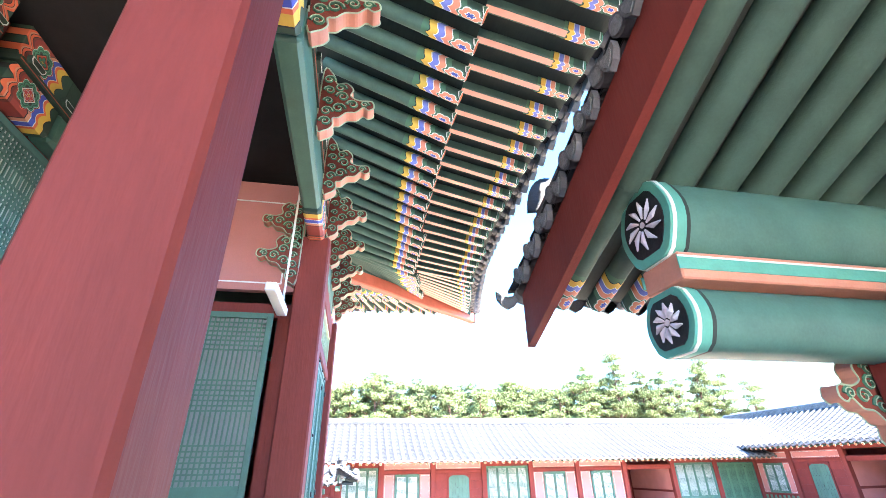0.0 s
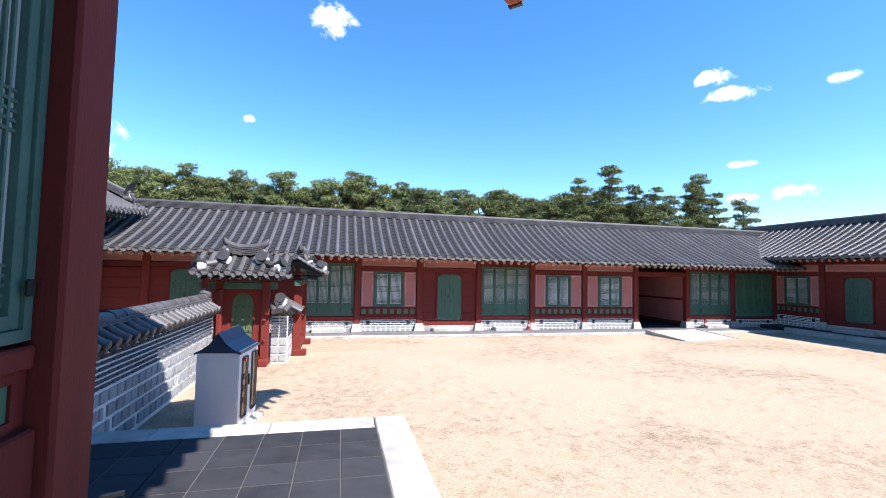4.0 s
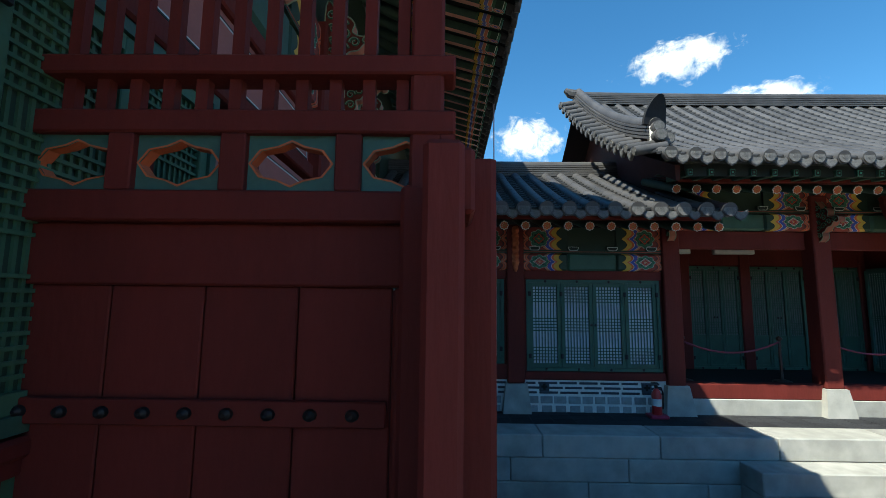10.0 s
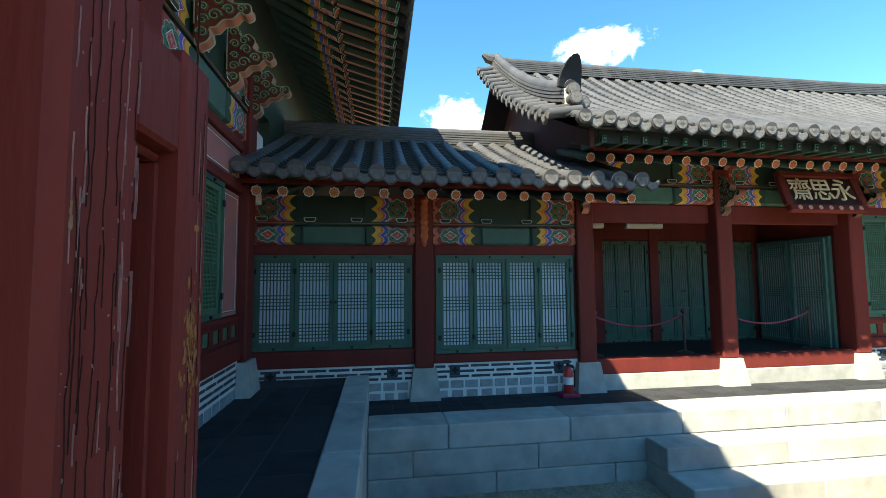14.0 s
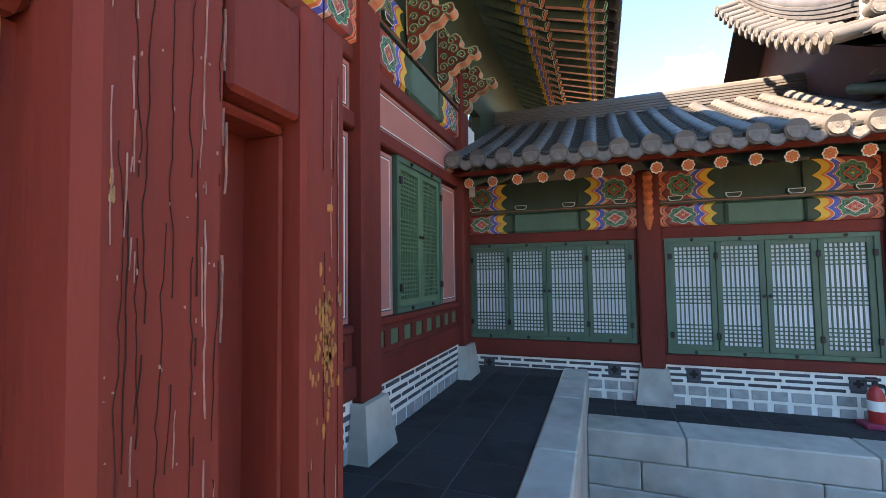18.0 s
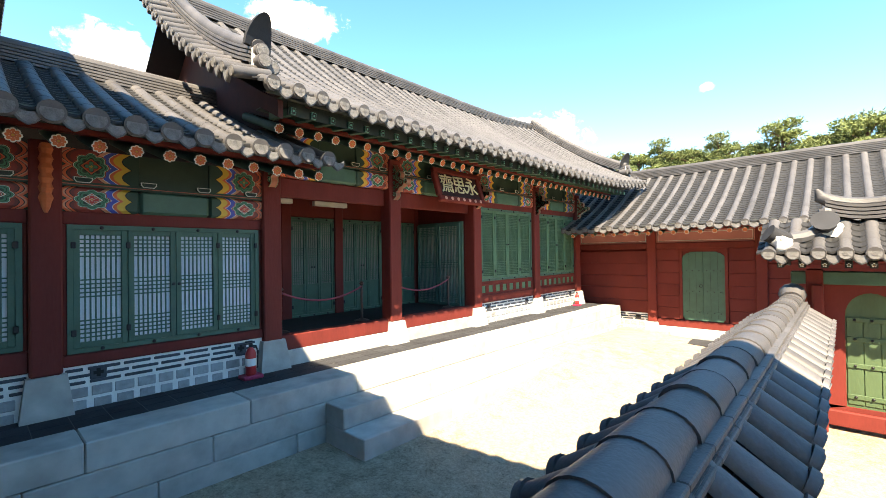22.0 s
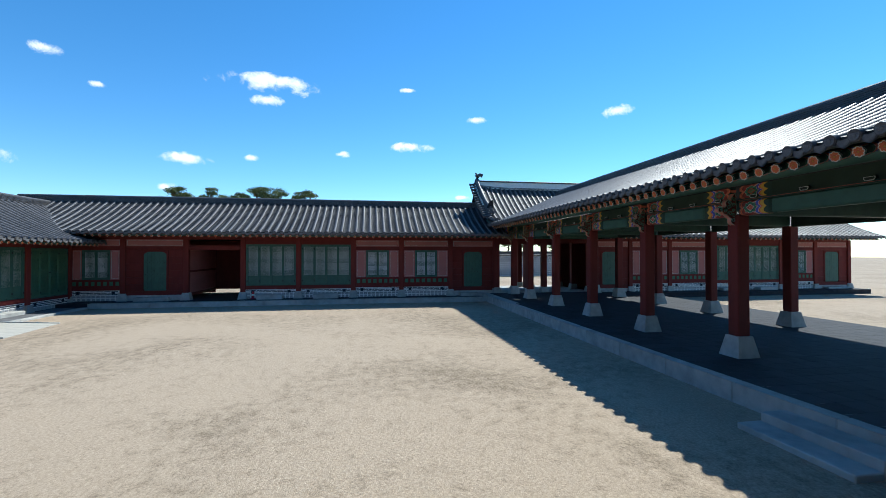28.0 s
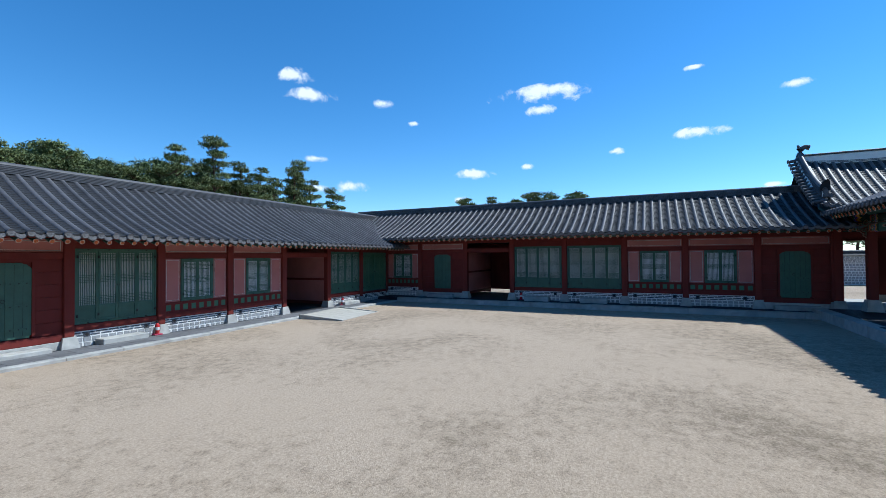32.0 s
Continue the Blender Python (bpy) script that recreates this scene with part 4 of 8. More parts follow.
def painted_beams(h, u0, u1, z0, hb, hp, y=0.0, bracket=True):
    """A round-edged green beam and the board above it, both with painted ends, and small blocks between."""
    d = 0.09
    w = min(0.72, (u1 - u0) * 0.32)
    a, b = u0 + 0.1, u1 - 0.1
    part("tie_beam", Mesh().box(a + w, b - w, y - d, y + d, z0, z0 + hb, 0, 0.03).data("tie_beam", M_GREEN), h)
    e1 = cached(("pe", round(w, 2), hb, d), lambda: Mesh().box(0, w, -d, d, 0, hb, 0, 0.03).data("painted_end", P_BEAM))
    part("painted_end", e1, h, "beam end painted with a rosette and coloured bands", (a, y, z0))
    part("painted_end", e1, h, "", pose(b, y, z0, 0, 0, 180))
    part("rail", Mesh().box(a, b, y - d - 0.01, y + d, z0 + hb, z0 + hb + 0.05).box(a, b, y - d - 0.014, y - d - 0.01, z0 + hb + 0.018, z0 + hb + 0.026, 1).data("rail", (M_DKGREEN, M_ORANGER)), h)
    zp = z0 + hb + 0.05
    part("upper_board", Mesh().box(a + w, b - w, y - d + 0.03, y + d, zp, zp + hp, 0).data("upper_board", M_DKGREEN), h)
    e2 = cached(("pp", round(w, 2), hp), lambda: Mesh().box(0, w, -d + 0.03, d, 0, hp, 0, 0.004).data("painted_panel", P_PANEL))
    part("painted_panel", e2, h, "", (a, y, zp))
    part("painted_panel", e2, h, "", pose(b, y, zp, 0, 0, 180))
    def cup_mesh():
        o = [(-0.085, 0.062), (0.085, 0.062), (0.085, 0.03), (0.06, 0.0), (-0.06, 0.0), (-0.085, 0.03)]
        q = Mesh()
        for f, k, t in ((1.0, 0, 0.0), (0.94, 1, 0.002), (0.82, 0, 0.004), (0.5, 2, 0.006)):
            q.extrude([(a * f, 0.031 + (b - 0.031) * (f if f > 0.9 else f - 0.1)) for a, b in o], -0.034 - t, 0, k)
        return q.data("bearing_block", (M_DKGREEN, M_LINE, M_BLACKG))
    cup = cached("cup", cup_mesh)
    n = 4
    for i in range(n):
        part("bearing_block", cup, h, "", (u0 + (u1 - u0) * (i + 0.5) / n, y - d - 0.012, z0 + hb + 0.035))
    if bracket:
        for u in (u0, u1):
            part("bracket", cached("brk", lambda: bracket_mesh()), h, "curled painted bracket arm", (u, y - 0.1, z0 + 0.02))


def bracket_mesh(s=1.0):
    """A bracket arm that curls out from a column head."""
    q = Mesh()
    o = [(0.0, -0.16), (-0.06, -0.19), (-0.11, -0.14), (-0.105, -0.07), (-0.15, -0.055), (-0.2, 0.0), (-0.27, 0.015), (-0.32, 0.07), (-0.36, 0.05), (-0.4, 0.08), (-0.38, 0.14), (-0.29, 0.135), (-0.22, 0.17), (-0.235, 0.24), (-0.18, 0.3), (-0.11, 0.28), (-0.07, 0.38), (0.0, 0.4)]
    n = len(o)
    fine = []
    for i in range(n):
        p0, p1, p2, p3 = o[i - 1], o[i], o[(i + 1) % n], o[(i + 2) % n]
        for t in (0.0, 0.25, 0.5, 0.75):
            fine.append(tuple(0.5 * (2 * p1[k] + (p2[k] - p0[k]) * t + (2 * p0[k] - 5 * p1[k] + 4 * p2[k] - p3[k]) * t * t + (3 * p1[k] - p0[k] - 3 * p2[k] + p3[k]) * t ** 3) for k in (0, 1)))
    o = [(a * s, b * s) for a, b in fine]
    q.extrude(o, -0.05 * s, 0.05 * s, 0, axis=0, ke=1)
    for side in (-1, 1):
        q.tube([(side * 0.05 * s, a, b) for a, b in o], 0.006 * s, 4, 3)
        # raised scrolls on both cheeks
        for cy, cz, r, turn in ((-0.055, -0.11, 0.045, 1), (-0.055, -0.01, 0.045, -1), (-0.14, 0.03, 0.052, -1), (-0.16, 0.15, 0.05, 1), (-0.14, 0.235, 0.045, -1), (-0.24, 0.08, 0.045, 1), (-0.33, 0.095, 0.034, -1), (-0.05, 0.31, 0.045, -1), (-0.06, 0.2, 0.042, 1), (-0.06, 0.09, 0.036, 1)):
            pts = [(side * 0.05 * s, (cy + turn * r * (1 - i / 17) * math.cos(i * 0.6)) * s, (cz + r * (1 - i / 17) * math.sin(i * 0.6)) * s) for i in range(15)]
            q.tube(pts, [(0.014 - 0.0005 * i) * s for i in range(15)], 6, 2)
            q.tube([(side * (0.05 + 0.013) * s, b, c) for a, b, c in pts], 0.0035 * s, 4, 3)
    return q.data("bracket", (M_CRIMSON, M_SALMON, M_SCROLL, M_PALEGREEN))


# low wing: two bays of four-leaf windows
for u in (-0.27, 2.21):
    column(B, u, 0.77 if u > 1 else 1.12, 3.6, 0.26, foot=0.42, zfoot=0.42 if u > 1 else 0.32)
column(B, 4.6, 0.77, 3.6, 0.26, foot=0.42, zfoot=0.42)
for u0, u1, zs in ((-0.27, 2.21, 1.52), (2.21, 4.6, 1.42)):
    a, c = u0 + 0.13, u1 - 0.13
    brick_base(B, a, c, 0.75, 1.24, 0.0, 3, split=True)
    beam(B, a, c, -0.08, 0.08, 1.24, zs - 0.06)
    window(B, a + 0.09, c - 0.09, zs, 2.7, 4, "plain", 0.0, "four-leaf green lattice window with white paper")
    beam(B, a, c, -0.07, 0.08, 2.75, 2.89)
    for p, w in ((a, a + 0.04), (c - 0.04, c)):
        beam(B, p, w, -0.05, 0.05, zs - 0.06, 2.75)
    part("backing", Mesh().box(a, c, 0.03, 0.08, 1.3, 2.8).data("backing", M_RED), B)
    painted_beams(B, u0, u1, 2.89, 0.27, 0.36, 0.0, False)
beak = Mesh()
beak.tube([(0, -0.13 - 0.01 * (i % 2), 3.62 - i * 0.05) for i in range(15)], [0.045 + 0.016 * (i % 2) for i in range(13)] + [0.035, 0.015], 8)
part("carved_drop", beak.data("carved_drop", M_ORANGE), B, "carved orange drop on the column head", (2.21, 0, -0.06))
eaves(B, -0.4, 4.85, 0.0, 3.72, -0.95, 3.44, 0.06, 0.29)
roof(B, -0.5, 4.8, -1.1, 1.5, 3.65, 4.84, sag=0.1, r=0.088, lift=lambda u: 0.05 * max(0, 1 - u / 1.5))

# main hall
for u in (4.6, 6.92, 9.33, 11.88, 14.3):
    column(B, u, 0.77, 4.1, 0.27, foot=0.44, zfoot=0.4)
for u0, u1 in ((9.33, 11.88), (11.88, 14.3)):
    a, c = u0 + 0.14, u1 - 0.14
    brick_base(B, a, c, 0.75, 1.24, 0.0, 3, split=True)
    beam(B, a, c, -0.08, 0.08, 1.24, 1.42)
    vent_row(B, a, c, 1.42, 1.67, 8)
    window(B, a + 0.08, c - 0.08, 1.78, 3.37, 4, "shut", 0.0, "four-leaf green lattice shutters, closed")
    beam(B, a, c, -0.07, 0.08, 3.42, 3.55)
    beam(B, a, c, -0.06, 0.06, 1.67, 1.73)
    part("backing", Mesh().box(a, c, 0.03, 0.08, 1.3, 3.4).data("backing", M_RED), B)
for u0, u1 in ((4.6, 6.92), (6.92, 9.33), (9.33, 11.88), (11.88, 14.3)):
    painted_beams(B, u0, u1, 3.55, 0.27, 0.32)
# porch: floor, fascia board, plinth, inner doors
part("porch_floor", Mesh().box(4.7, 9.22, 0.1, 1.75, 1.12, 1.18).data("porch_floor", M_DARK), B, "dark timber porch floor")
for u0, u1 in ((4.74, 6.78), (7.06, 9.19)):
    beam(B, u0, u1, -0.09, 0.1, 1.0, 1.22, M_RED, "porch_board", label="broad red board at the porch edge")
    part("plinth", Mesh().box(u0, u1, -0.1, 0.1, 0.72, 1.0, 0, 0.012).data("plinth", M_STONE), B, "pale granite plinth below the porch")
    beam(B, u0, u1, 0.02, 0.1, 3.26, 3.55)
for u in (4.72, 5.75, 6.92, 9.21):
    beam(B, u - 0.1, u + 0.1, 1.66, 1.86, 1.16, 3.6)
beam(B, 4.72, 9.21, 1.68, 1.84, 3.14, 3.6)
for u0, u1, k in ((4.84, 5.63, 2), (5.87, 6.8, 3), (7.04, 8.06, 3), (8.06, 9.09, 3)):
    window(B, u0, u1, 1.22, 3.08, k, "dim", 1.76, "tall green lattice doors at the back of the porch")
part("porch_side", Mesh().box(4.6, 4.68, 0.1, 1.76, 1.1, 3.6).data("porch_side", M_RED), B)
part("porch_side", Mesh().box(9.23, 9.33, 0.1, 1.76, 1.1, 3.6).data("porch_side", M_RED), B)
sd = part("side_door", Mesh().box(9.17, 9.23, 0.2, 1.6, 1.18, 3.1).data("side_door", M_TEAL), B, "weathered green door at the porch side")
for i in range(2):
    part("leaf", leaf_mesh(0.66, 1.86, "fine"), sd, "", pose(9.16, 1.58 - i * 0.68, 1.2, 0, 0, -90))
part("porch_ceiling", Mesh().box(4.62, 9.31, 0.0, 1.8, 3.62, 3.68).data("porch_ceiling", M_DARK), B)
part("inner_wall", Mesh().box(4.62, 14.3, 1.86, 1.95, 0.7, 4.2).data("inner_wall", M_RED), B)
part("rear_wall", Mesh().box(-0.3, 14.3, 4.4, 4.6, 0.7, 4.3).data("rear_wall", M_RED), B)
eaves(B, 4.3, 14.7, 0.0, 4.33, -0.95, 3.97, 0.06, 0.27)
# flying rafters: square, with white-lined ends
fly = Mesh().box(-0.035, 0.035, -0.55, 0, -0.045, 0.045, 0, 0.006).box(-0.03, 0.03, -0.554, -0.55, -0.038, 0.038, 1).box(-0.025, 0.025, -0.557, -0.554, -0.033, 0.033, 2).box(-0.01, 0.01, -0.56, -0.557, -0.012, 0.012, 1).data("flying_rafter", (M_GREEN, M_TEALP, M_BLACKG))
for i in range(40):
    part("flying_rafter", fly, B, "", pose(4.25 + i * 0.268, -0.85, 4.13, 6))
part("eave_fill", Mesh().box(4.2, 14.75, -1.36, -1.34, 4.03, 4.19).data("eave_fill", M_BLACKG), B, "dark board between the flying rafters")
part("eave_board", Mesh().box(4.1, 14.8, -1.45, -0.75, 4.195, 4.21).data("eave_board", M_BOARD), B)
LIFT_B = lambda u: 0.05 * max(0.0, 1 - (u - 3.9) / 3.0) ** 2 + 0.3 * max(0.0, (u - 12.0) / 4.0) ** 2
RB = roof(B, 3.9, 15.9, -1.45, 2.3, 4.24, 6.66, sag=0.3, lift=LIFT_B)


def verge(parent, u, ye, yr, ze, zr, sag, side, lift, out=0.32):
    """The edge of a gable: short side tiles, a descending ridge and a stacked end with mortar."""
    n = 15
    cover = Mesh().tube([(side * out, 0, 0.02), (-side * 0.1, 0, 0.09)], 0.064, 14).tube([(side * (out + 0.008), 0, 0.019), (side * out, 0, 0.02)], 0.052, 12, 1)
    cover = cover.data("verge_tile", (M_TILE, M_TILEFACE), True)
    leaf = Mesh().extrude([(-0.065, 0.03), (0, 0.0), (0.065, 0.03), (0.07, -0.03), (0.045, -0.085), (0.0, -0.125), (-0.045, -0.085), (-0.07, -0.03)], side * (out - 0.03), side * (out + 0.01), 0, axis=0).extrude([(-0.045, -0.005), (0, -0.02), (0.045, -0.005), (0.05, -0.03), (0.03, -0.075), (0.0, -0.105), (-0.03, -0.075), (-0.05, -0.03)], side * (out - 0.03), side * (out + 0.016), 1, axis=0).data("verge_lip", (M_TILE, M_TILEFACE))
    for i in range(n):
        y, z = profile((i + 0.5) / n, ye, yr, ze, zr, sag)
        y2, z2 = profile((i + 1) / n, ye, yr, ze, zr, sag)
        part("verge_tile", cover, parent, at=(u, y, z + lift))
        part("verge_lip", leaf, parent, at=(u, y2, z2 + lift))
    # descending ridge of thin laid tiles under a round cap
    q = Mesh()
    c = u - side * 0.1
    rail = []
    for i in range(13):
        y, z = profile(0.1 + i / 12 * 0.9, ye, yr, ze, zr, sag)
        rail.append((y, z + lift + 0.07 + 0.1 * (1 - i / 12) ** 3))
    for (y0, z0), (y1, z1) in zip(rail[:-1], rail[1:]):
        for j in range(4):
            h, d = j * 0.05, 0.14 - 0.01 * j
            for a0, a1, dd, kk in ((h, h + 0.034, d, 0), (h + 0.034, h + 0.05, d - 0.03, 1)):
                q.add([(c - dd, y0, z0 + a0), (c + dd, y0, z0 + a0), (c + dd, y1, z1 + a0), (c - dd, y1, z1 + a0), (c - dd, y0, z0 + a1), (c + dd, y0, z0 + a1), (c + dd, y1, z1 + a1), (c - dd, y1, z1 + a1)],
                      [(0, 3, 7, 4), (1, 2, 6, 5), (4, 5, 6, 7), (0, 1, 5, 4)], kk)
    q.tube([(c, a, b + 0.21) for a, b in rail], 0.085, 12)
    part("verge_ridge", q.data("verge_ridge", (M_TILE, M_PAN), True), parent)
    y, z = rail[0]
    for dx, dy, dz in ((0.0, 0.0, 0.03), (-0.0, 0.05, 0.16), (0.13, 0.06, 0.0)):
        part("end_tile", Mesh().tube([(c - side * dx, y + 0.1 + dy, z + dz), (c - side * dx, y - 0.14 + dy, z + dz - 0.02)], 0.085, 14).data("end_tile", M_TILE, True), parent)
        part("tile_face", Mesh().tube([(c - side * dx, y - 0.14 + dy, z + dz - 0.02), (c - side * dx, y - 0.152 + dy, z + dz - 0.021)], 0.07, 14).data("tile_face", M_TILEFACE, True), parent)
    arch = [(0.19 * math.cos(a) * (1 - 0.08 * math.sin(a)), 0.4 * math.sin(a)) for a in (math.pi * i / 12 for i in range(13))]
    q = Mesh()
    lean = lambda x, zz, f: (x, -0.16 * (zz / 0.42) ** 1.6 - 0.02 + f, zz)
    for (xa, za), (xb, zb) in zip(arch[:-1], arch[1:]):
        q.add([lean(xa, za, 0), lean(xb, zb, 0), lean(0, zb, 0), lean(0, za, 0), lean(xa, za, 0.04), lean(xb, zb, 0.04), lean(0, zb, 0.04), lean(0, za, 0.04)], [(0, 1, 2, 3), (4, 5, 6, 7), (0, 1, 5, 4)])
    part("verge_end", q.data("verge_end", M_PAN, weld=True), parent, "tall upright end tile of the descending ridge", pose(c, y + 0.06, z + 0.2, 0, 0, -side * 18))
    part("mortar", Mesh().box(c - 0.09, c + 0.09, y - 0.03, y + 0.1, z - 0.06, z + 0.2, 0, 0.03).data("mortar", M_WHITE), parent)


verge(RB, 3.9, -1.45, 2.3, 4.24, 6.66, 0.3, -1, LIFT_B(3.9))
verge(RB, 15.9, -1.45, 2.3, 4.24, 6.66, 0.3, 1, LIFT_B(15.9))
# boarded gable and barge board facing the low wing, verge shade painted into their red
g = Mesh()
pts = [profile(i / 8, -1.4, 2.3, 4.16, 6.6, 0.3) for i in range(9)]
g.extrude(pts + [(2 * 2.3 - a, b) for a, b in pts[::-1][1:]], 4.42, 4.48, 0, axis=0)
part("gable_board", g.data("gable_board", M_GABLE), B)
bar = Mesh()
bar.extrude([(a, b + 0.0) for a, b in pts] + [(a, b - 0.2) for a, b in pts[::-1]], 4.06, 4.12, 0, axis=0)
part("barge_board", bar.data("barge_board", M_GABLE), B, "dark red barge board under the verge tiles")
tip = Mesh().tube([(0.1, 2.3, 6.87), (-0.1, 2.3, 6.91), (-0.2, 2.3, 6.99)], [0.12, 0.1, 0.05], 8)
part("ridge_tip", tip.data("ridge_tip", M_TILE, True), RB, "upturned ridge end tile", (3.9, 0, LIFT_B(3.9)))

# name board
plaque = thing("name_board", "dark red name board with pale carved characters", "sign", pose(-8.5 + 0.36, 8.42, 3.72, 0, 0, 90) @ pose(0, 0, 0, -18) @ Matrix.Scale(1.2, 4))
part("panel", Mesh().box(-0.5, 0.5, -0.02, 0.02, -0.2, 0.2, 0, 0.004).data("panel", mat("dark_lacquer", (0.05, 0.012, 0.012), 0.5)), plaque)
fr = Mesh().box(-0.58, 0.58, -0.05, 0.03, -0.3, -0.2, 0, 0.015).box(-0.58, 0.58, -0.05, 0.03, 0.2, 0.29, 0, 0.015).box(-0.6, -0.5, -0.05, 0.03, -0.2, 0.2, 0, 0.015).box(0.5, 0.6, -0.05, 0.03, -0.2, 0.2, 0, 0.015)
for i in range(7):
    fr.tube([(-0.45 + i * 0.15, -0.05, -0.25), (-0.45 + i * 0.15, -0.056, -0.25)], 0.03, 8, 1)
part("frame", fr.data("frame", (M_REDW, M_PINKW)), plaque)
for i, ch in enumerate(("\u9f4b", "\u601d", "\u6c38")):
    cu = bpy.data.curves.new("character", "FONT")
    cu.body, cu.size, cu.extrude, cu.align_x, cu.align_y = ch, 0.345, 0.006, "CENTER", "CENTER"
    cu.offset = 0.0
    ob = new("character", cu)
    dg = bpy.context.evaluated_depsgraph_get()
    me = bpy.data.meshes.new_from_object(ob.evaluated_get(dg))
    bpy.data.objects.remove(ob)
    me.materials.clear()
    me.materials.append(M_GILT)
    part("character", me, plaque, "", pose((i - 1) * 0.31, -0.03, 0, 90))


def stanchion(x, y, z):
    q = thing("stanchion", "dull metal rope stanchion with round base", "barrier post", pose(x, y, z), "rope posts")
    part("base", Mesh().tube([(0, 0, 0), (0, 0, 0.02), (0, 0, 0.05)], [0.13, 0.13, 0.03], 20).data("base", M_BRASS, True), q)
    part("post", Mesh().tube([(0, 0, 0.03), (0, 0, 0.66)], 0.022, 12).data("post", M_BRASS, True), q)
    part("ball", Mesh().tube([(0, 0, 0.64 + 0.08 * (i / 8)) for i in range(9)], [0.012 + 0.033 * math.sin(math.pi * i / 8) for i in range(9)], 12).data("ball", M_BRASS, True), q)
    return q


def rope(p, q, drop=0.18):
    a, b = Vector(p), Vector(q)
    pts = [a.lerp(b, i / 16) - Vector((0, 0, drop * 4 * (i / 16) * (1 - i / 16))) for i in range(17)]
    return solo("barrier_rope", Mesh().tube(pts, 0.016, 8).data("barrier_rope", M_ROPE, True), "slack crimson rope between two stanchions", "rope", group="barrier ropes")


for y0, y1 in ((4.95, 6.5), (7.25, 8.85)):
    for y in (y0, y1):
        stanchion(-8.85, y, 1.18)
    rope((-8.85, y0, 1.81), (-8.85, y1, 1.81))
for y in (5.2, 6.35):
    lamp = thing("lamp", "white tube lamp over the porch door", "lamp", pose(-9.6, y, 3.3, 0, 0, 90), "porch lamps")
    part("housing", Mesh().box(-0.36, 0.36, -0.05, 0.05, 0, 0.09, 0, 0.01).data("housing", M_LAMP), lamp)
    part("hanger", Mesh().tube([(0, 0, 0.08), (0, 0, 0.34)], 0.008, 6).data("hanger", M_BLACK), lamp)


def extinguisher(x, y, z, turn=0.0, s=1.0):
    e = thing("extinguisher", "red fire extinguisher standing in a red tray", "extinguisher", pose(x, y, z, 0, 0, turn) @ Matrix.Scale(s, 4), "extinguishers")
    part("cylinder", Mesh().tube([(0, 0, 0.04), (0, 0, 0.06), (0, 0, 0.33), (0, 0, 0.38), (0, 0, 0.41)], [0.06, 0.068, 0.068, 0.045, 0.02], 18).data("cylinder", M_EXT, True), e)
    part("label", Mesh().tube([(0, 0, 0.17), (0, 0, 0.27)], 0.0695, 18, caps=False).data("label", M_LAMP, True), e)
    part("valve", Mesh().box(-0.02, 0.02, -0.02, 0.02, 0.41, 0.45, 0, 0.004).box(-0.09, 0.02, -0.012, 0.012, 0.45, 0.465).box(-0.07, 0.02, -0.012, 0.012, 0.48, 0.495).data("valve", M_BLACK), e)
    part("hose", Mesh().tube([(0.01, 0, 0.43), (0.07, 0, 0.42), (0.095, 0, 0.34), (0.09, 0, 0.2), (0.085, 0, 0.12)], 0.011, 8).data("hose", M_BLACK, True), e)
    part("tray", Mesh().box(-0.13, 0.13, -0.1, 0.1, 0, 0.05, 0, 0.01).data("tray", M_TRAY), e)
    return e


extinguisher(-8.2, 4.2, 0.77, 90)
extinguisher(-8.25, 13.9, 0.77, 90, 0.9)
extinguisher(8.0, 14.7, 0.07, 0, 0.9)
extinguisher(16.9, 14.7, 0.07, 0, 0.9)
extinguisher(21.1, 6.9, 0.22, 0, 0.9)

# terrace before the hall: paving, kerb courses, stair
PB = thing("hall_terrace", "granite-faced terrace with dark paving before the hall", "terrace", kind="structure")
part("core", Mesh().box(-8.7, -7.52, 1.3, 14.4, -0.2, 0.735).data("core", M_SLATE), PB)
M_JOINT = mat("pale_paving_joint", (0.1, 0.098, 0.096), 0.9, var=0.25)
part("joint_bed", Mesh().box(-8.5, -7.8, 1.4, 14.76, 0.72, 0.7665).data("joint_bed", M_JOINT), PB)
for k, (z0, z1, off) in enumerate(((-0.2, 0.22, 0.0), (0.22, 0.5, 0.5), (0.5, 0.775, 0.9))):
    y = 1.5 + (off if off else 0)
    edges = [1.46] + [1.46 + off + 1.45 * i for i in range(0, 10) if 1.46 + off + 1.45 * i > 1.6 and 1.46 + off + 1.45 * i < 14.6] + [14.8]
    for a, b in zip(edges[:-1], edges[1:]):
        part("kerb_stone", Mesh().box(-7.8, -7.3 - 0.004 * k, a + 0.003, b - 0.003, z0, z1 - 0.004, 0, 0.012).data("kerb_stone", M_STONE), PB)
for i in range(3):
    for j in range(44):
        part("paving_tile", cached("ptile", lambda: Mesh().box(0.003, 0.23, 0.003, 0.297, 0, 0.03, 0, 0.004).data("paving_tile", M_SLATE)), PB, "", (-8.5 + i * 0.2333, 1.46 + j * 0.3, 0.74))
st = thing("stair", "granite steps up to the hall terrace", "stair", pose(-7.3, 0, 0), kind="structure")
for i, (z0, z1) in enumerate(((-0.1, 0.25), (0.25, 0.51))):
    for a, b in ((4.75, 6.3), (6.3, 7.9), (7.9, 9.5)):
        part("step", Mesh().box(0, 0.8 - 0.4 * i, a + 0.002, b - 0.002, z0, z1 - 0.004, 0, 0.012).data("step", M_STONE), st)


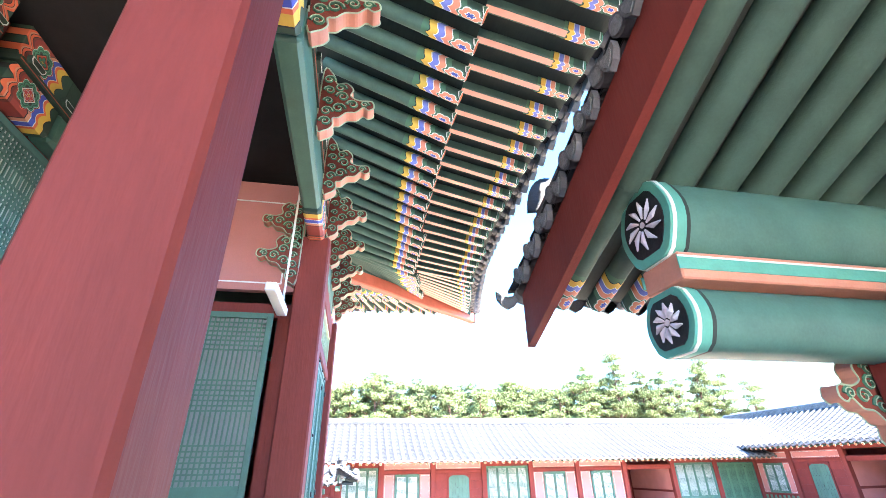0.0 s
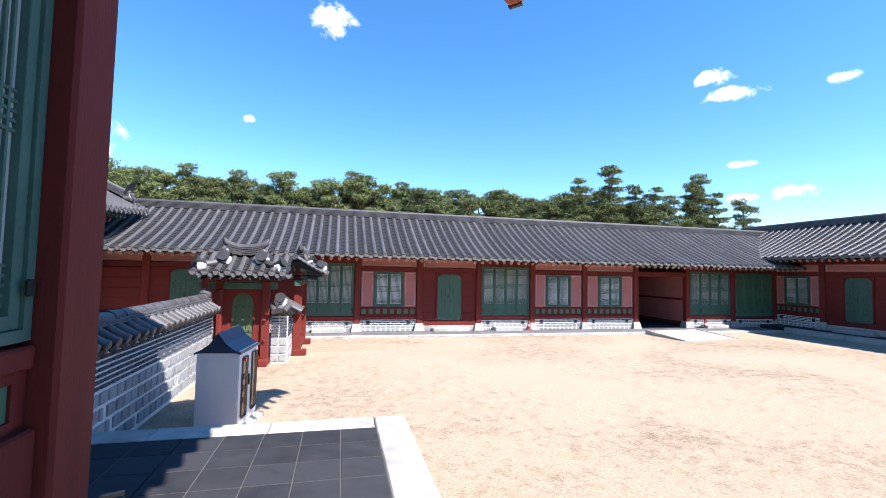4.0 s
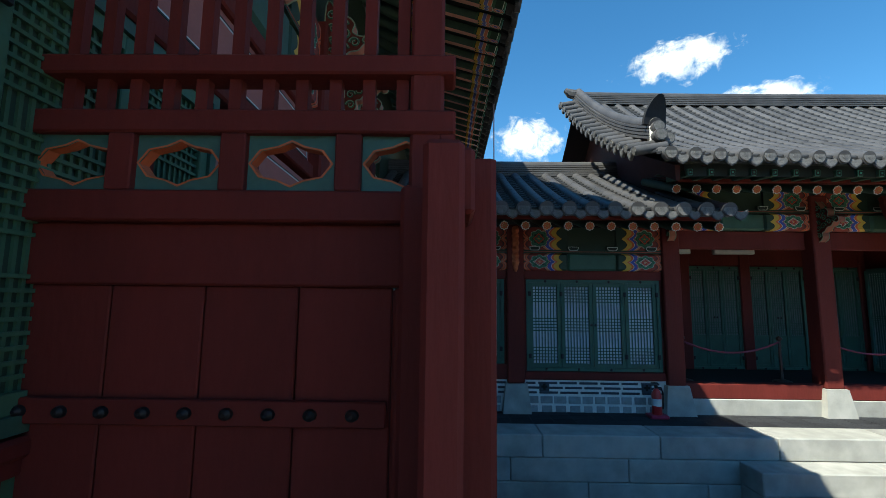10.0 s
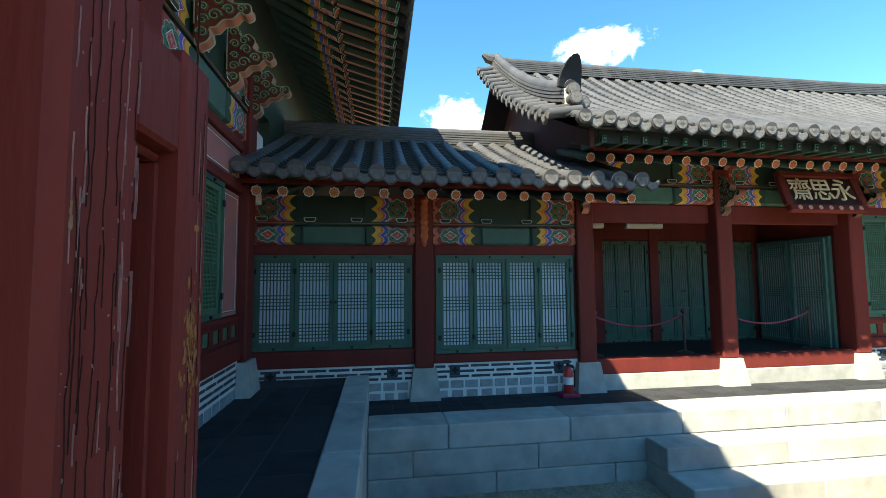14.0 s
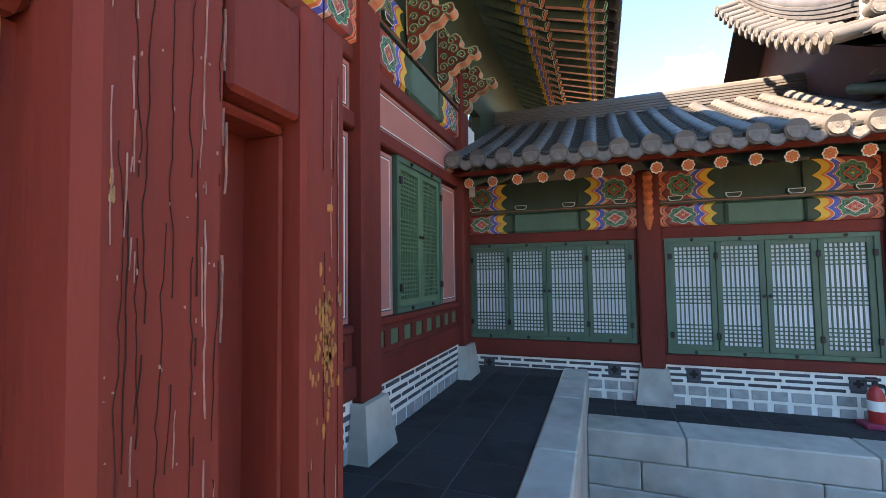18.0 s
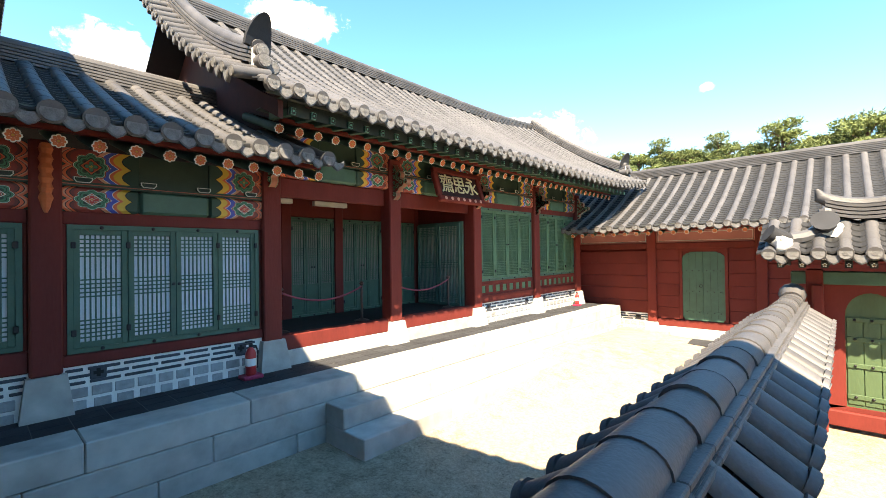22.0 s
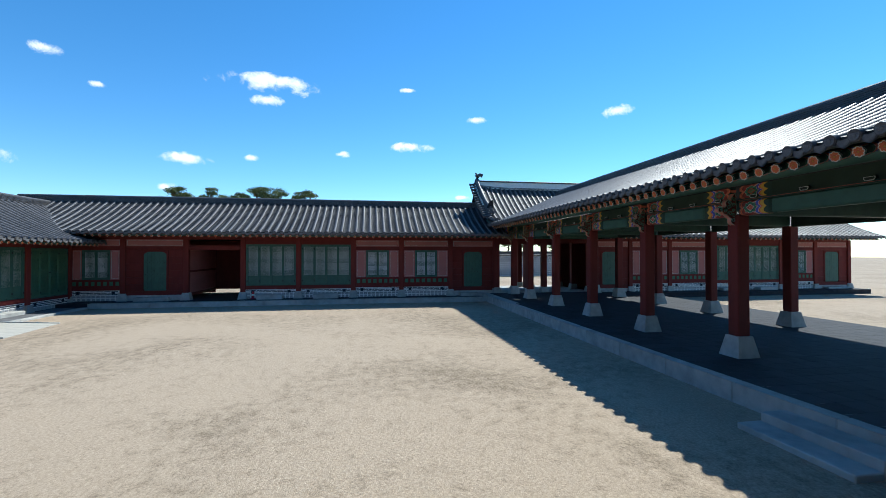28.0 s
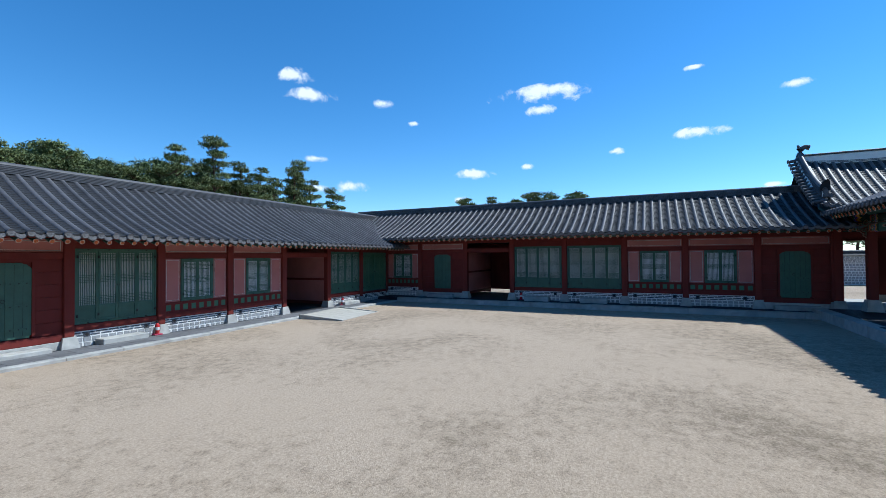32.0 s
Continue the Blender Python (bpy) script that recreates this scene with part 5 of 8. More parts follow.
# ---- the great hall, at whose corner the walk turns ----
MS = thing("great_hall", "great painted hall with deep eaves and latticed windows", "hall", pose(-1.15, 0, 0, 0, 0, 90))
Z0 = 0.77
for u in (-0.05, -3.33, -6.95, -10.55):
    column(MS, u, Z0, 5.0, 0.32, foot=0.5, zfoot=0.42)
# room beside the corner: window, transom, vents, footing
a, c = -3.17, -0.21
brick_base(MS, a, c, Z0, 1.45, 0.0, 4, blocks=True, split=True)
beam(MS, a, c, -0.1, 0.1, 1.45, 1.75, label="broad red sill beam")
vent_row(MS, a, c, 1.75, 1.99, 7)
beam(MS, a, c, -0.08, 0.08, 1.99, 2.09)
window(MS, a + 0.27, c - 0.06, 2.16, 3.92, 4, "fine", 0.0, "four-leaf green lattice window, closed")
beam(MS, a, c, -0.09, 0.09, 3.97, 4.12)
tr_ = Mesh()
n = 46
for i in range(1, n):
    x = a + 0.14 + (c - a - 0.28) * i / n
    tr_.box(x - 0.006, x + 0.006, -0.03, -0.008, 4.17, 4.64, 0)
for j in range(1, 7):
    z = 4.17 + 0.47 * j / 7
    tr_.box(a + 0.14, c - 0.14, -0.026, -0.008, z - 0.006, z + 0.006, 0)
tr_.box(a + 0.14, c - 0.14, -0.006, 0.0, 4.17, 4.64, 1)
tr_.box(a + 0.06, a + 0.14, -0.06, 0.03, 4.12, 4.69, 2).box(c - 0.14, c - 0.06, -0.06, 0.03, 4.12, 4.69, 2).box(a + 0.14, c - 0.14, -0.06, 0.03, 4.12, 4.17, 2).box(a + 0.14, c - 0.14, -0.06, 0.03, 4.64, 4.69, 2)
part("transom_lattice", tr_.data("transom_lattice", (M_PALEGREEN, M_PAPERD, M_PALEGREEN)), MS, "pale green square lattice over the window")
part("backing", Mesh().box(a, c, 0.03, 0.1, 1.2, 4.75).data("backing", M_RED), MS)
beam(MS, a, c, -0.08, 0.08, 4.69, 4.95)
for u0, u1 in ((-3.33, -0.05), (-6.95, -3.33), (-10.55, -6.95)):
    painted_beams(MS, u0, u1, 4.95, 0.36, 0.34, 0.0, False)
for u in (-0.05, -0.87, -1.69, -2.51, -3.33, -4.23, -5.14, -6.05, -6.95, -8.1, -9.3):
    part("bracket", cached("brkbig", lambda: bracket_mesh(1.12)), MS, "curled painted bracket arm", (u, -0.1, 5.3))
# porch bay: floor, side door, back doors
part("porch_floor", Mesh().box(-10.55, -3.35, 0.0, 2.3, 1.0, 1.6).data("porch_floor", M_DARK), MS, "dark timber porch floor")
beam(MS, -10.55, -3.5, -0.12, -0.002, Z0, 1.59, M_RED, "plinth")
PD = part("side_door", Mesh().ring(0.3, 1.98, 1.75, 4.08, 0.15, -0.12, 0.0).data("side_door", M_RED), MS, "tall green lattice door at the porch end", pose(-3.33, 0, 0, 0, 0, 90))
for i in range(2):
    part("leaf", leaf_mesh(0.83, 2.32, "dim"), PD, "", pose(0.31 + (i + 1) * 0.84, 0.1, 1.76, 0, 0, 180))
pk = Mesh().box(-3.43, -3.35, 0.15, 2.3, 4.34, 5.7)
part("plaster_panel", pk.data("plaster_panel", M_PINK), MS, "pink plaster panel above the door")
for z in (4.62, 5.05):
    part("scroll_bracket", CACHE["brkbig"], MS, "green scroll bracket with orange edge", pose(-3.49, 0.14, z, 0, 0, 180))
for y0, y1, z0, z1 in ((0.3, 2.15, 4.42, 4.435), (0.3, 2.15, 5.43, 5.445), (0.3, 0.315, 4.435, 5.43), (2.135, 2.15, 4.435, 5.43)):
    part("painted_line", Mesh().box(-3.434, -3.43, y0, y1, z0, z1).data("painted_line", M_LINE), MS)
BK = part("back_wall", Mesh().box(-10.55, -3.35, 2.3, 2.4, 1.0, 5.8).data("back_wall", M_RED), MS)
for k, (u0, u1) in enumerate(((-5.25, -3.6), (-7.0, -5.35))):
    for i in range(2):
        w = (u1 - u0) / 2
        part("leaf", leaf_mesh(w - 0.01, 2.4, "fine"), BK, "weathered blue-green lattice door", (u0 + i * w, 2.28, 1.61))
    part("transom_lattice", leaf_mesh(u1 - u0, 0.95, "fine"), BK, "", (u0, 2.28, 4.15))
for u0, u1 in ((-5.3, -3.5), (-7.05, -5.3)):
    painted_beams(MS, u0, u1, 5.13, 0.3, 0.32, 2.2, False)
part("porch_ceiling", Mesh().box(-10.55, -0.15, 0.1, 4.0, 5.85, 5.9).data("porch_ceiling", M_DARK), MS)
part("body_wall", Mesh().box(-10.55, -0.3, 4.0, 4.2, 0.77, 6).data("body_wall", M_RED), MS)
lamp = thing("lamp", "white tube lamp on a thin rod in the porch", "lamp", pose(-1.36, -4.0, 4.0, 0, 0, 0), "porch lamps")
part("housing", Mesh().box(-0.05, 0.05, -0.36, 0.36, 0, 0.08, 0, 0.01).data("housing", M_LAMP), lamp)
part("hanger", Mesh().tube([(0, 0.3, 0.08), (0, 0.3, 1.7)], 0.012, 6).data("hanger", M_LAMP), lamp)
stanchion(-1.5, -3.75, 1.6)
stanchion(-1.6, -5.7, 1.6)
rope((-1.5, -3.75, 2.23), (-1.6, -5.7, 2.23), 0.3)
extinguisher(-0.86, 0.1, Z0, 20, 1.1)

# east flank of the great hall
ME = thing("hall_flank", "flank of the great hall with pink panels and shutters", "hall", pose(0, -0.05, 0, 0, 0, 180))
for u in (5.36, 7.75):
    column(ME, u, 1.1, 4.85, 0.28, foot=0.44, zfoot=0.38)
for u0, u1 in ((1.3, 5.22), (5.5, 7.61)):
    m = 6.49 if u0 > 3 else 3.2
    brick_base(ME, u0, u1, 1.0, 1.52, 0.0, 4, split=u0 > 3, vents=False)
    beam(ME, u0, u1, -0.09, 0.09, 1.52, 1.74)
    vent_row(ME, u0, u1, 1.74, 1.96, 8)
    beam(ME, u0, u1, -0.07, 0.08, 1.96, 2.02)
    window(ME, m - 0.51, m + 0.51, 2.08, 3.36, 2, "shut", 0.0, "two-leaf green lattice shutters, closed")
    for p, w in ((u0 + 0.02, m - 0.6), (m + 0.6, u1 - 0.02)):
        plaster_panel(ME, p, w, 2.03, 3.38)
    beam(ME, u0, u1, -0.08, 0.08, 3.41, 3.53)
    plaster_panel(ME, u0, u1, 3.53, 3.9)
    beam(ME, u0, u1, -0.07, 0.08, 3.9, 4.02)
    part("backing", Mesh().box(u0, u1, 0.03, 0.1, 1.0, 4.3).data("backing", M_RED), ME)
for u0, u1 in ((1.15, 5.36), (5.36, 7.75)):
    painted_beams(ME, u0, u1, 4.02, 0.36, 0.34, 0.0, False)
for u in (1.15, 2.2, 3.25, 4.3, 5.36, 6.15, 6.95, 7.75):
    part("bracket", CACHE["brkbig"], ME, "", (u, -0.1, 4.6))
part("upper_wall", Mesh().box(1.15, 8.9, -0.03, 0.1, 4.74, 6.4).data("upper_wall", M_DKGREEN), ME)
part("upper_wall", Mesh().box(8.9, 15.0, -0.03, 0.1, 3.4, 6.4).data("upper_wall", M_DKGREEN), ME)
part("wing_wall", Mesh().box(7.9, 8.3, -0.1, 0.1, 3.4, 4.3).data("wing_wall", M_WHITE), ME, "white plaster patch where the wing roof meets the hall")

# deep eaves: round rafters, then square flying rafters, boards and tile ends, fanned at the corner
EV = thing("hall_eaves", "deep painted eaves and tile edge of the great hall", "eaves", kind="structure")


def south(s):
    """Points of the south eave at s metres from the corner: wall, rafter tip, tile edge."""
    f = max(0.0, 1 - s / 7.2)
    e = Vector((1.3 + 1.05 * f * f, 3.0 - s, 5.85 + 0.5 * f * f))
    w = Vector((-1.15, min(-0.15 - 0.02 * s, 3.0 - s) if s > 3.1 else -0.15 - 0.1 * s, 6.5))
    return w, w.lerp(e, 0.57) - Vector((0, 0, 0.2)), e


def east(s):
    f = max(0.0, 1 - s / 7.2)
    e = Vector((2.35 - s, 1.85 + 1.15 * f * f, 5.85 + 0.5 * f * f))
    w = Vector((min(-1.15 - 0.02 * s, 2.35 - s) if s > 3.6 else -1.15 - 0.1 * s, -0.05, 6.45))
    return w, w.lerp(e, 0.57) - Vector((0, 0, 0.2)), e


def aim(a, b):
    """A pose at a whose -y runs to b."""
    d = (b - a).normalized()
    side = d.cross(Vector((0, 0, 1))).normalized()
    up = side.cross(d)
    m = Matrix((side, -d, up)).transposed().to_4x4()
    return Matrix.Translation(a) @ m


for edge, last in ((south, 15.5), (east, 17.0)):
    s, quad, tiles, under = 0.12, [], Mesh(), Mesh()
    prev = None
    while s < last:
        w, r, e = edge(s)
        length = (r - w).length
        key = round(length, 1)
        part("rafter", rafter_mesh(key, 0.07), EV, "", aim(w, r))
        part("painted_tip", cached(("tip", key), lambda: Mesh().tube([(0, -key + 0.5, 0), (0, -key + 0.003, 0)], 0.0725, 10, caps=False).data("painted_tip", P_RAFTY, True)), EV, "", aim(w, r))
        f0 = r.lerp(w, 0.25) + Vector((0, 0, 0.12))
        fl = (e - f0).length - 0.06
        kf = round(fl, 1)
        fm = cached(("fly", kf), lambda: Mesh().box(-0.045, 0.045, -kf, 0, -0.05, 0.05, 0, 0.006).box(-0.03, 0.03, -kf + 0.3, 0, -0.0535, -0.05, 2).box(-0.038, 0.038, -kf - 0.006, -kf, -0.042, 0.042, 1).data("flying_rafter", (M_RAFT, M_TEALP, M_PINKW)))
        part("flying_rafter", fm, EV, "", aim(f0, e))
        part("painted_tip", cached(("flytip", kf), lambda: Mesh().box(-0.0475, 0.0475, -kf + 0.003, -kf + 0.34, -0.0525, 0.0525).data("painted_tip", P_RAFTY)), EV, "", aim(f0, e))
        s += 0.3
    for i in range(60):
        s0, s1 = last * i / 60, last * (i + 1) / 60
        (w0, r0, e0), (w1, r1, e1) = edge(s0), edge(s1)
        up = Vector((0, 0, 0.085))
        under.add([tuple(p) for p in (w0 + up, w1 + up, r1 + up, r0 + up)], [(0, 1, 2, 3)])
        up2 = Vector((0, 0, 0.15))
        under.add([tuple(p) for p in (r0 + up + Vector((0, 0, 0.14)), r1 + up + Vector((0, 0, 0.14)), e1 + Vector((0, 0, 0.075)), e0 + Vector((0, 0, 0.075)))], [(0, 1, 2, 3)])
        out = (e0 - w0)
        out.z = 0
        out.normalize()
        tiles.add([tuple(p) for p in (e0 + up2 + 0.12 * out, e1 + up2 + 0.12 * out, w1 + Vector((0, 0, 0.65)), w0 + Vector((0, 0, 0.65)), e0 + 0.12 * out + Vector((0, 0, 0.08)), e1 + 0.12 * out + Vector((0, 0, 0.08)))], [(0, 1, 2, 3), (4, 5, 1, 0)])
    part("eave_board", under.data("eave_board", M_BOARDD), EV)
    part("roof_bed", tiles.data("roof_bed", M_PAN), EV)
    k = int(last / 0.3)
    for i in range(k):
        s0 = 0.05 + i * 0.3
        w, r, e = edge(s0)
        out = (e - w)
        out.z = 0
        out.normalize()
        me = cached("eave_tile", lambda: Mesh().tube([(0, -0.02, 0), (0, 0.03, 0.002)], 0.1, 12).tube([(0, 0.02, 0), (0, 0.6, 0.14)], 0.085, 10).extrude([(0.04, 0.05), (0.06, -0.06), (0.1, -0.11), (0.15, -0.14), (0.2, -0.11), (0.24, -0.06), (0.26, 0.05)], -0.05, 0.02, 0).data("eave_tile", M_TILE, True))
        part("eave_tile", me, EV, "", aim(e + 0.13 * out + Vector((0, 0, 0.16)), e + 0.5 * out + Vector((0, 0, 0.10))) @ pose(0, 0, 0, 0, 0, 0))
hip = Mesh().box(-0.09, 0.09, -4.7, 0, -0.13, 0.13, 0, 0.02).box(-0.1, 0.1, -4.76, -4.7, -0.14, 0.14, 1)
part("hip_rafter", hip.data("hip_rafter", (M_ORANGER, M_TILE)), EV, "orange-red hip rafter at the corner", aim(Vector((-1.0, -0.2, 6.0)), Vector((2.35, 3.0, 6.26))))
part("upper_roof", Mesh().add([(-1.15, -13, 7.1), (-1.15, -0.1, 7.1), (-6, -4, 9.5), (-6, -13, 9.5), (-15, -0.1, 7.1), (-15, -4, 9.5)], [(0, 1, 2, 3), (1, 4, 5, 2)]).data("upper_roof", M_PAN), EV)

# its stone podium
PO = thing("podium", "stone podium of the great hall with dark paving", "podium", kind="structure")
part("core", Mesh().box(-8.6, 0.7, -14, -0.2, -0.2, 0.73).box(-2.68, 0.7, -0.2, 2.45, -0.2, 0.73).data("core", M_STONE), PO)
for k in range(3):
    z0, z1 = -0.2 + k * 0.32, 0.12 + k * 0.32
    for j in range(12):
        part("kerb_stone", Mesh().box(0.6, 0.95, -14 + 1.4 * j + 0.003 + 0.3 * k * (j > 0), min(2.7, -14 + 1.4 * (j + 1) - 0.003 + 0.3 * k), z0, z1 - 0.004 if k < 2 else 0.765, 0, 0.012).data("kerb_stone", M_STONE), PO)
    for x0, x1 in ((-2.68, -1.6), (-1.6, -0.5), (-0.5, 0.59)):
        part("kerb_stone", Mesh().box(x0 + 0.003, x1 - 0.003, 2.36, 2.7, z0, z1 - 0.004 if k < 2 else 0.765, 0, 0.012).data("kerb_stone", M_STONE), PO)
part("joint_bed", Mesh().box(-1.25, 0.595, -12.8, 2.35, 0.73, 0.761).data("joint_bed", M_JOINT), PO)
part("joint_bed", Mesh().box(-2.73, -1.26, -0.19, 2.35, 0.73, 0.761).data("joint_bed", M_JOINT), PO)
pt = Mesh().box(0.004, 0.366, 0.004, 0.366, 0, 0.03, 0, 0.004).data("paving_tile", M_SLATE)
for i in range(5):
    for j in range(40):
        part("paving_tile", pt, PO, "", (-1.255 + i * 0.37, 1.985 - j * 0.37, 0.735))
for i in range(4):
    for j in range(6):
        part("paving_tile", pt, PO, "", (-2.735 + i * 0.37, 1.985 - j * 0.37, 0.735))
TE = thing("side_terrace", "raised terrace with dark paving and granite kerb", "terrace", kind="structure")
part("core", Mesh().box(-8.62, -3.1, -0.1, 1.2, -0.2, 1.07).data("core", M_STONE), TE)
for i in range(4):
    part("kerb_stone", Mesh().box(-8.4 + i * 1.33 + 0.003, -8.4 + (i + 1) * 1.33 - 0.003, 1.16, 1.46, -0.2, 1.13, 0, 0.014).data("kerb_stone", M_STONE), TE)
part("joint_bed", Mesh().box(-8.4, -3.36, -0.08, 1.155, 1.06, 1.099).data("joint_bed", M_JOINT), TE)
tt = Mesh().box(0.004, 0.416, 0.004, 0.416, 0, 0.03, 0, 0.004).data("paving_tile", M_SLATE)
for i in range(12):
    for j in range(3):
        part("paving_tile", tt, TE, "", (-8.4 + i * 0.42, -0.09 + j * 0.42, 1.073))

# spiked screen with a boarded door, between podium and terrace
S = thing("screen_gate", "dark red spiked timber screen with a boarded door", "gate", pose(-2.95, -0.07, 0, 0, 0, 90) @ Matrix.Scale(1.15, 4, (1, 0, 0)))
# frame: x along world y, front towards the podium
part("end_post", Mesh().box(0.97, 1.082, -0.12, 0.04, Z0, 2.72, 0, 0.01).box(0.985, 1.07, -0.08, 0.0, 2.72, 3.42, 0, 0.008).data("end_post", M_REDW), S, "tall end post of the screen")
part("end_post", Mesh().box(-0.2, -0.04, -0.12, 0.04, Z0, 3.42, 0, 0.01).data("end_post", M_REDW), S)
for z0, z1 in ((0.8, 1.0), (2.62, 2.71), (2.88, 2.95), (3.06, 3.12)):
    beam(S, -0.04, 1.1, -0.09, 0.02, z0, z1, M_RED, "rail", 0.006)
for i, x in enumerate((0.0, 0.265, 0.55, 0.84, 1.1)):
    beam(S, x - 0.04, min(1.1, x + 0.025), -0.085, 0.015, 2.71, 2.88, M_RED, "divider", 0.004)
for i, x in enumerate((0.025, 0.29, 0.575, 0.865)):
    w = 0.22
    q = Mesh()
    o = [(0.03, 0.085), (0.05, 0.12), (0.085, 0.13), (0.11, 0.145), (0.135, 0.13), (0.17, 0.12), (0.19, 0.085), (0.17, 0.05), (0.135, 0.04), (0.11, 0.025), (0.085, 0.04), (0.05, 0.05)]
    o = [(x + 0.11 + (a_ - 0.11) * 1.28, 2.71 + 0.085 + (b_ - 0.085) * 1.08) for a_, b_ in o]
    fr_ = [(x + w * t_, 2.71 + 0.17 * v_) for t_, v_ in ((0, 0.5), (0, 1), (0.33, 1), (0.5, 1), (0.67, 1), (1, 1), (1, 0.5), (1, 0), (0.67, 0), (0.5, 0), (0.33, 0), (0, 0))]
    for k_, (y_, m_) in enumerate(((-0.06, 0), (-0.02, 0))):
        q.add([(p_[0], y_, p_[1]) for p_ in o] + [(p_[0], y_, p_[1]) for p_ in fr_], [(j, (j + 1) % 12, 12 + (j + 1) % 12, 12 + j) for j in range(12)], m_)
    q.add([(p_[0], -0.06, p_[1]) for p_ in o] + [(p_[0], -0.02, p_[1]) for p_ in o], [(j, (j + 1) % 12, 12 + (j + 1) % 12, 12 + j) for j in range(12)], 1)
    ring_o = [(x + w / 2 + (a_ - x - w / 2) * 1.06, 2.795 + (b_ - 2.795) * 1.1) for a_, b_ in o]
    q.add([(p_[0], -0.064, p_[1]) for p_ in o] + [(p_[0], -0.064, p_[1]) for p_ in ring_o], [(j, (j + 1) % 12, 12 + (j + 1) % 12, 12 + j) for j in range(12)], 1)
    part("pierced_panel", q.data("pierced_panel", (M_TEAL, M_ORANGE)), S, "green panel with an orange-edged cartouche opening")
sp_me = Mesh().box(-0.016, 0.016, -0.016, 0.016, 0, 0.4, 0).tube([(0, 0, 0.4), (0, 0, 0.43)], [0.016, 0.02], 8, 1).tube([(0, 0, 0.43), (0, 0.004, 0.46), (0, 0.0, 0.55)], [0.02, 0.017, 0.015], 8, 2)
sp_data = sp_me.data("spike", (M_RED, M_ORANGE, M_BLUE))
for i in range(13):
    part("spike", sp_data, S, "red spike with orange collar and blue tip", (0.0 + i * 0.0875, -0.035, 2.95))
for i in range(4):
    x0 = 0.0 + i * 0.237
    part("door_board", Mesh().box(x0 + 0.002, x0 + 0.235, -0.03, 0.0, 1.0, 2.44, 0, 0.004).data("door_board", M_RED), S)
part("stile", Mesh().box(0.95, 1.1, -0.05, 0.0, 1.0, 2.438, 0, 0.008).data("stile", M_REDW), S)
part("door_rail", Mesh().box(-0.04, 1.1, -0.05, 0.0, 2.44, 2.62, 0, 0.006).data("door_rail", M_RED), S)
for z in (1.25, 2.09):
    part("batten", Mesh().box(-0.02, 0.94, -0.055, -0.03, z - 0.035, z + 0.035, 0, 0.004).data("batten", M_RED), S)
    for i in range(9):
        part("stud", cached("stud", lambda: Mesh().tube([(0, 0, 0), (0, -0.012, 0), (0, -0.02, 0)], [0.017, 0.015, 0.005], 10).data("stud", M_BLACK, True)), S, "", (0.06 + i * 0.1, -0.055, z))
# lower wing that braces the end post, with its own panel
WG = thing("screen_wing", "worn red timber wing panel beside the screen", "panel", pose(-2.76, 1.265, Z0, 0, 0, 180))
part("outer_post", Mesh().box(-0.255, -0.18, 0.055, 0.14, -0.03, 1.96, 0, 0.012).data("outer_post", M_REDW), WG, "outer post of the wing")
part("upper_rail", Mesh().box(-0.18, 0.0, 0.03, 0.13, 1.82, 1.97, 0, 0.01).data("upper_rail", M_REDW), WG)
part("lower_rail", Mesh().box(-0.18, 0.0, 0.03, 0.13, 0.25, 0.4, 0, 0.01).data("lower_rail", M_REDW), WG)
part("scarred_board", Mesh().box(-0.18, 0.0, 0.055, 0.085, -0.03, 1.82).data("scarred_board", M_REDW), WG, "red board with pale flecks")
scar = Mesh()
ringp = [(0.0135 * math.cos(a) - 0.078, 0.054, 1.672 + 0.021 * math.sin(a)) for a in (i * 2 * math.pi / 14 for i in range(15))]
scar.tube(ringp, [0.0014 + 0.0012 * (i % 3) for i in range(15)], 6, 0, caps=False)
scar.tube([(-0.078, 0.0555, 1.672), (-0.078, 0.0535, 1.672), (-0.078, 0.053, 1.673)], [0.012, 0.011, 0.003], 10, 1)
part("ring_scar", scar.data("ring_scar", (M_KNOT, M_GABLE)), WG, "oval scar of a lost door ring with flaked ochre edge")
st_ = Mesh()
zs = [-0.03, 0.5, 1.0, 1.3, 1.6, 1.85, 1.95, 2.0]
ws = [0.145, 0.14, 0.135, 0.13, 0.13, 0.135, 0.13, 0.05]
vs_ = []
for z_, w_ in zip(zs, ws):
    bow = 0.006 * math.sin(z_ * 2.2)
    vs_ += [(0.0 + bow, -0.02, z_), (0.012 + bow, -0.035, z_), (w_ - 0.012 + bow, -0.035, z_), (w_ + bow, -0.02, z_), (w_, 0.09, z_), (0.0, 0.09, z_)]
st_.add(vs_, [(6 * i + j, 6 * i + (j + 1) % 6, 6 * i + 6 + (j + 1) % 6, 6 * i + 6 + j) for i in range(7) for j in range(6)] + [tuple(range(42, 48)), (0, 1, 2, 3, 4, 5)])
part("near_stile", st_.data("near_stile", M_REDW), WG, "cracked red stile with pale splits")
part("far_stile", Mesh().box(0.25, 0.345, -0.03, 0.085, -0.03, 1.97, 0, 0.006).box(0.242, 0.25, 0.0, 0.085, -0.03, 1.795, 0, 0.003).data("far_stile", M_REDW), WG)
part("top_rail", Mesh().box(0.135, 0.25, -0.026, 0.06, 1.81, 1.95, 0, 0.006).box(0.135, 0.25, 0.0, 0.06, 1.795, 1.81, 0, 0.005).data("top_rail", M_REDW), WG)
part("board", Mesh().box(0.13, 0.26, 0.06, 0.085, -0.03, 1.81).data("board", M_REDW), WG)
knot = Mesh()
fl_r = random.Random(8)
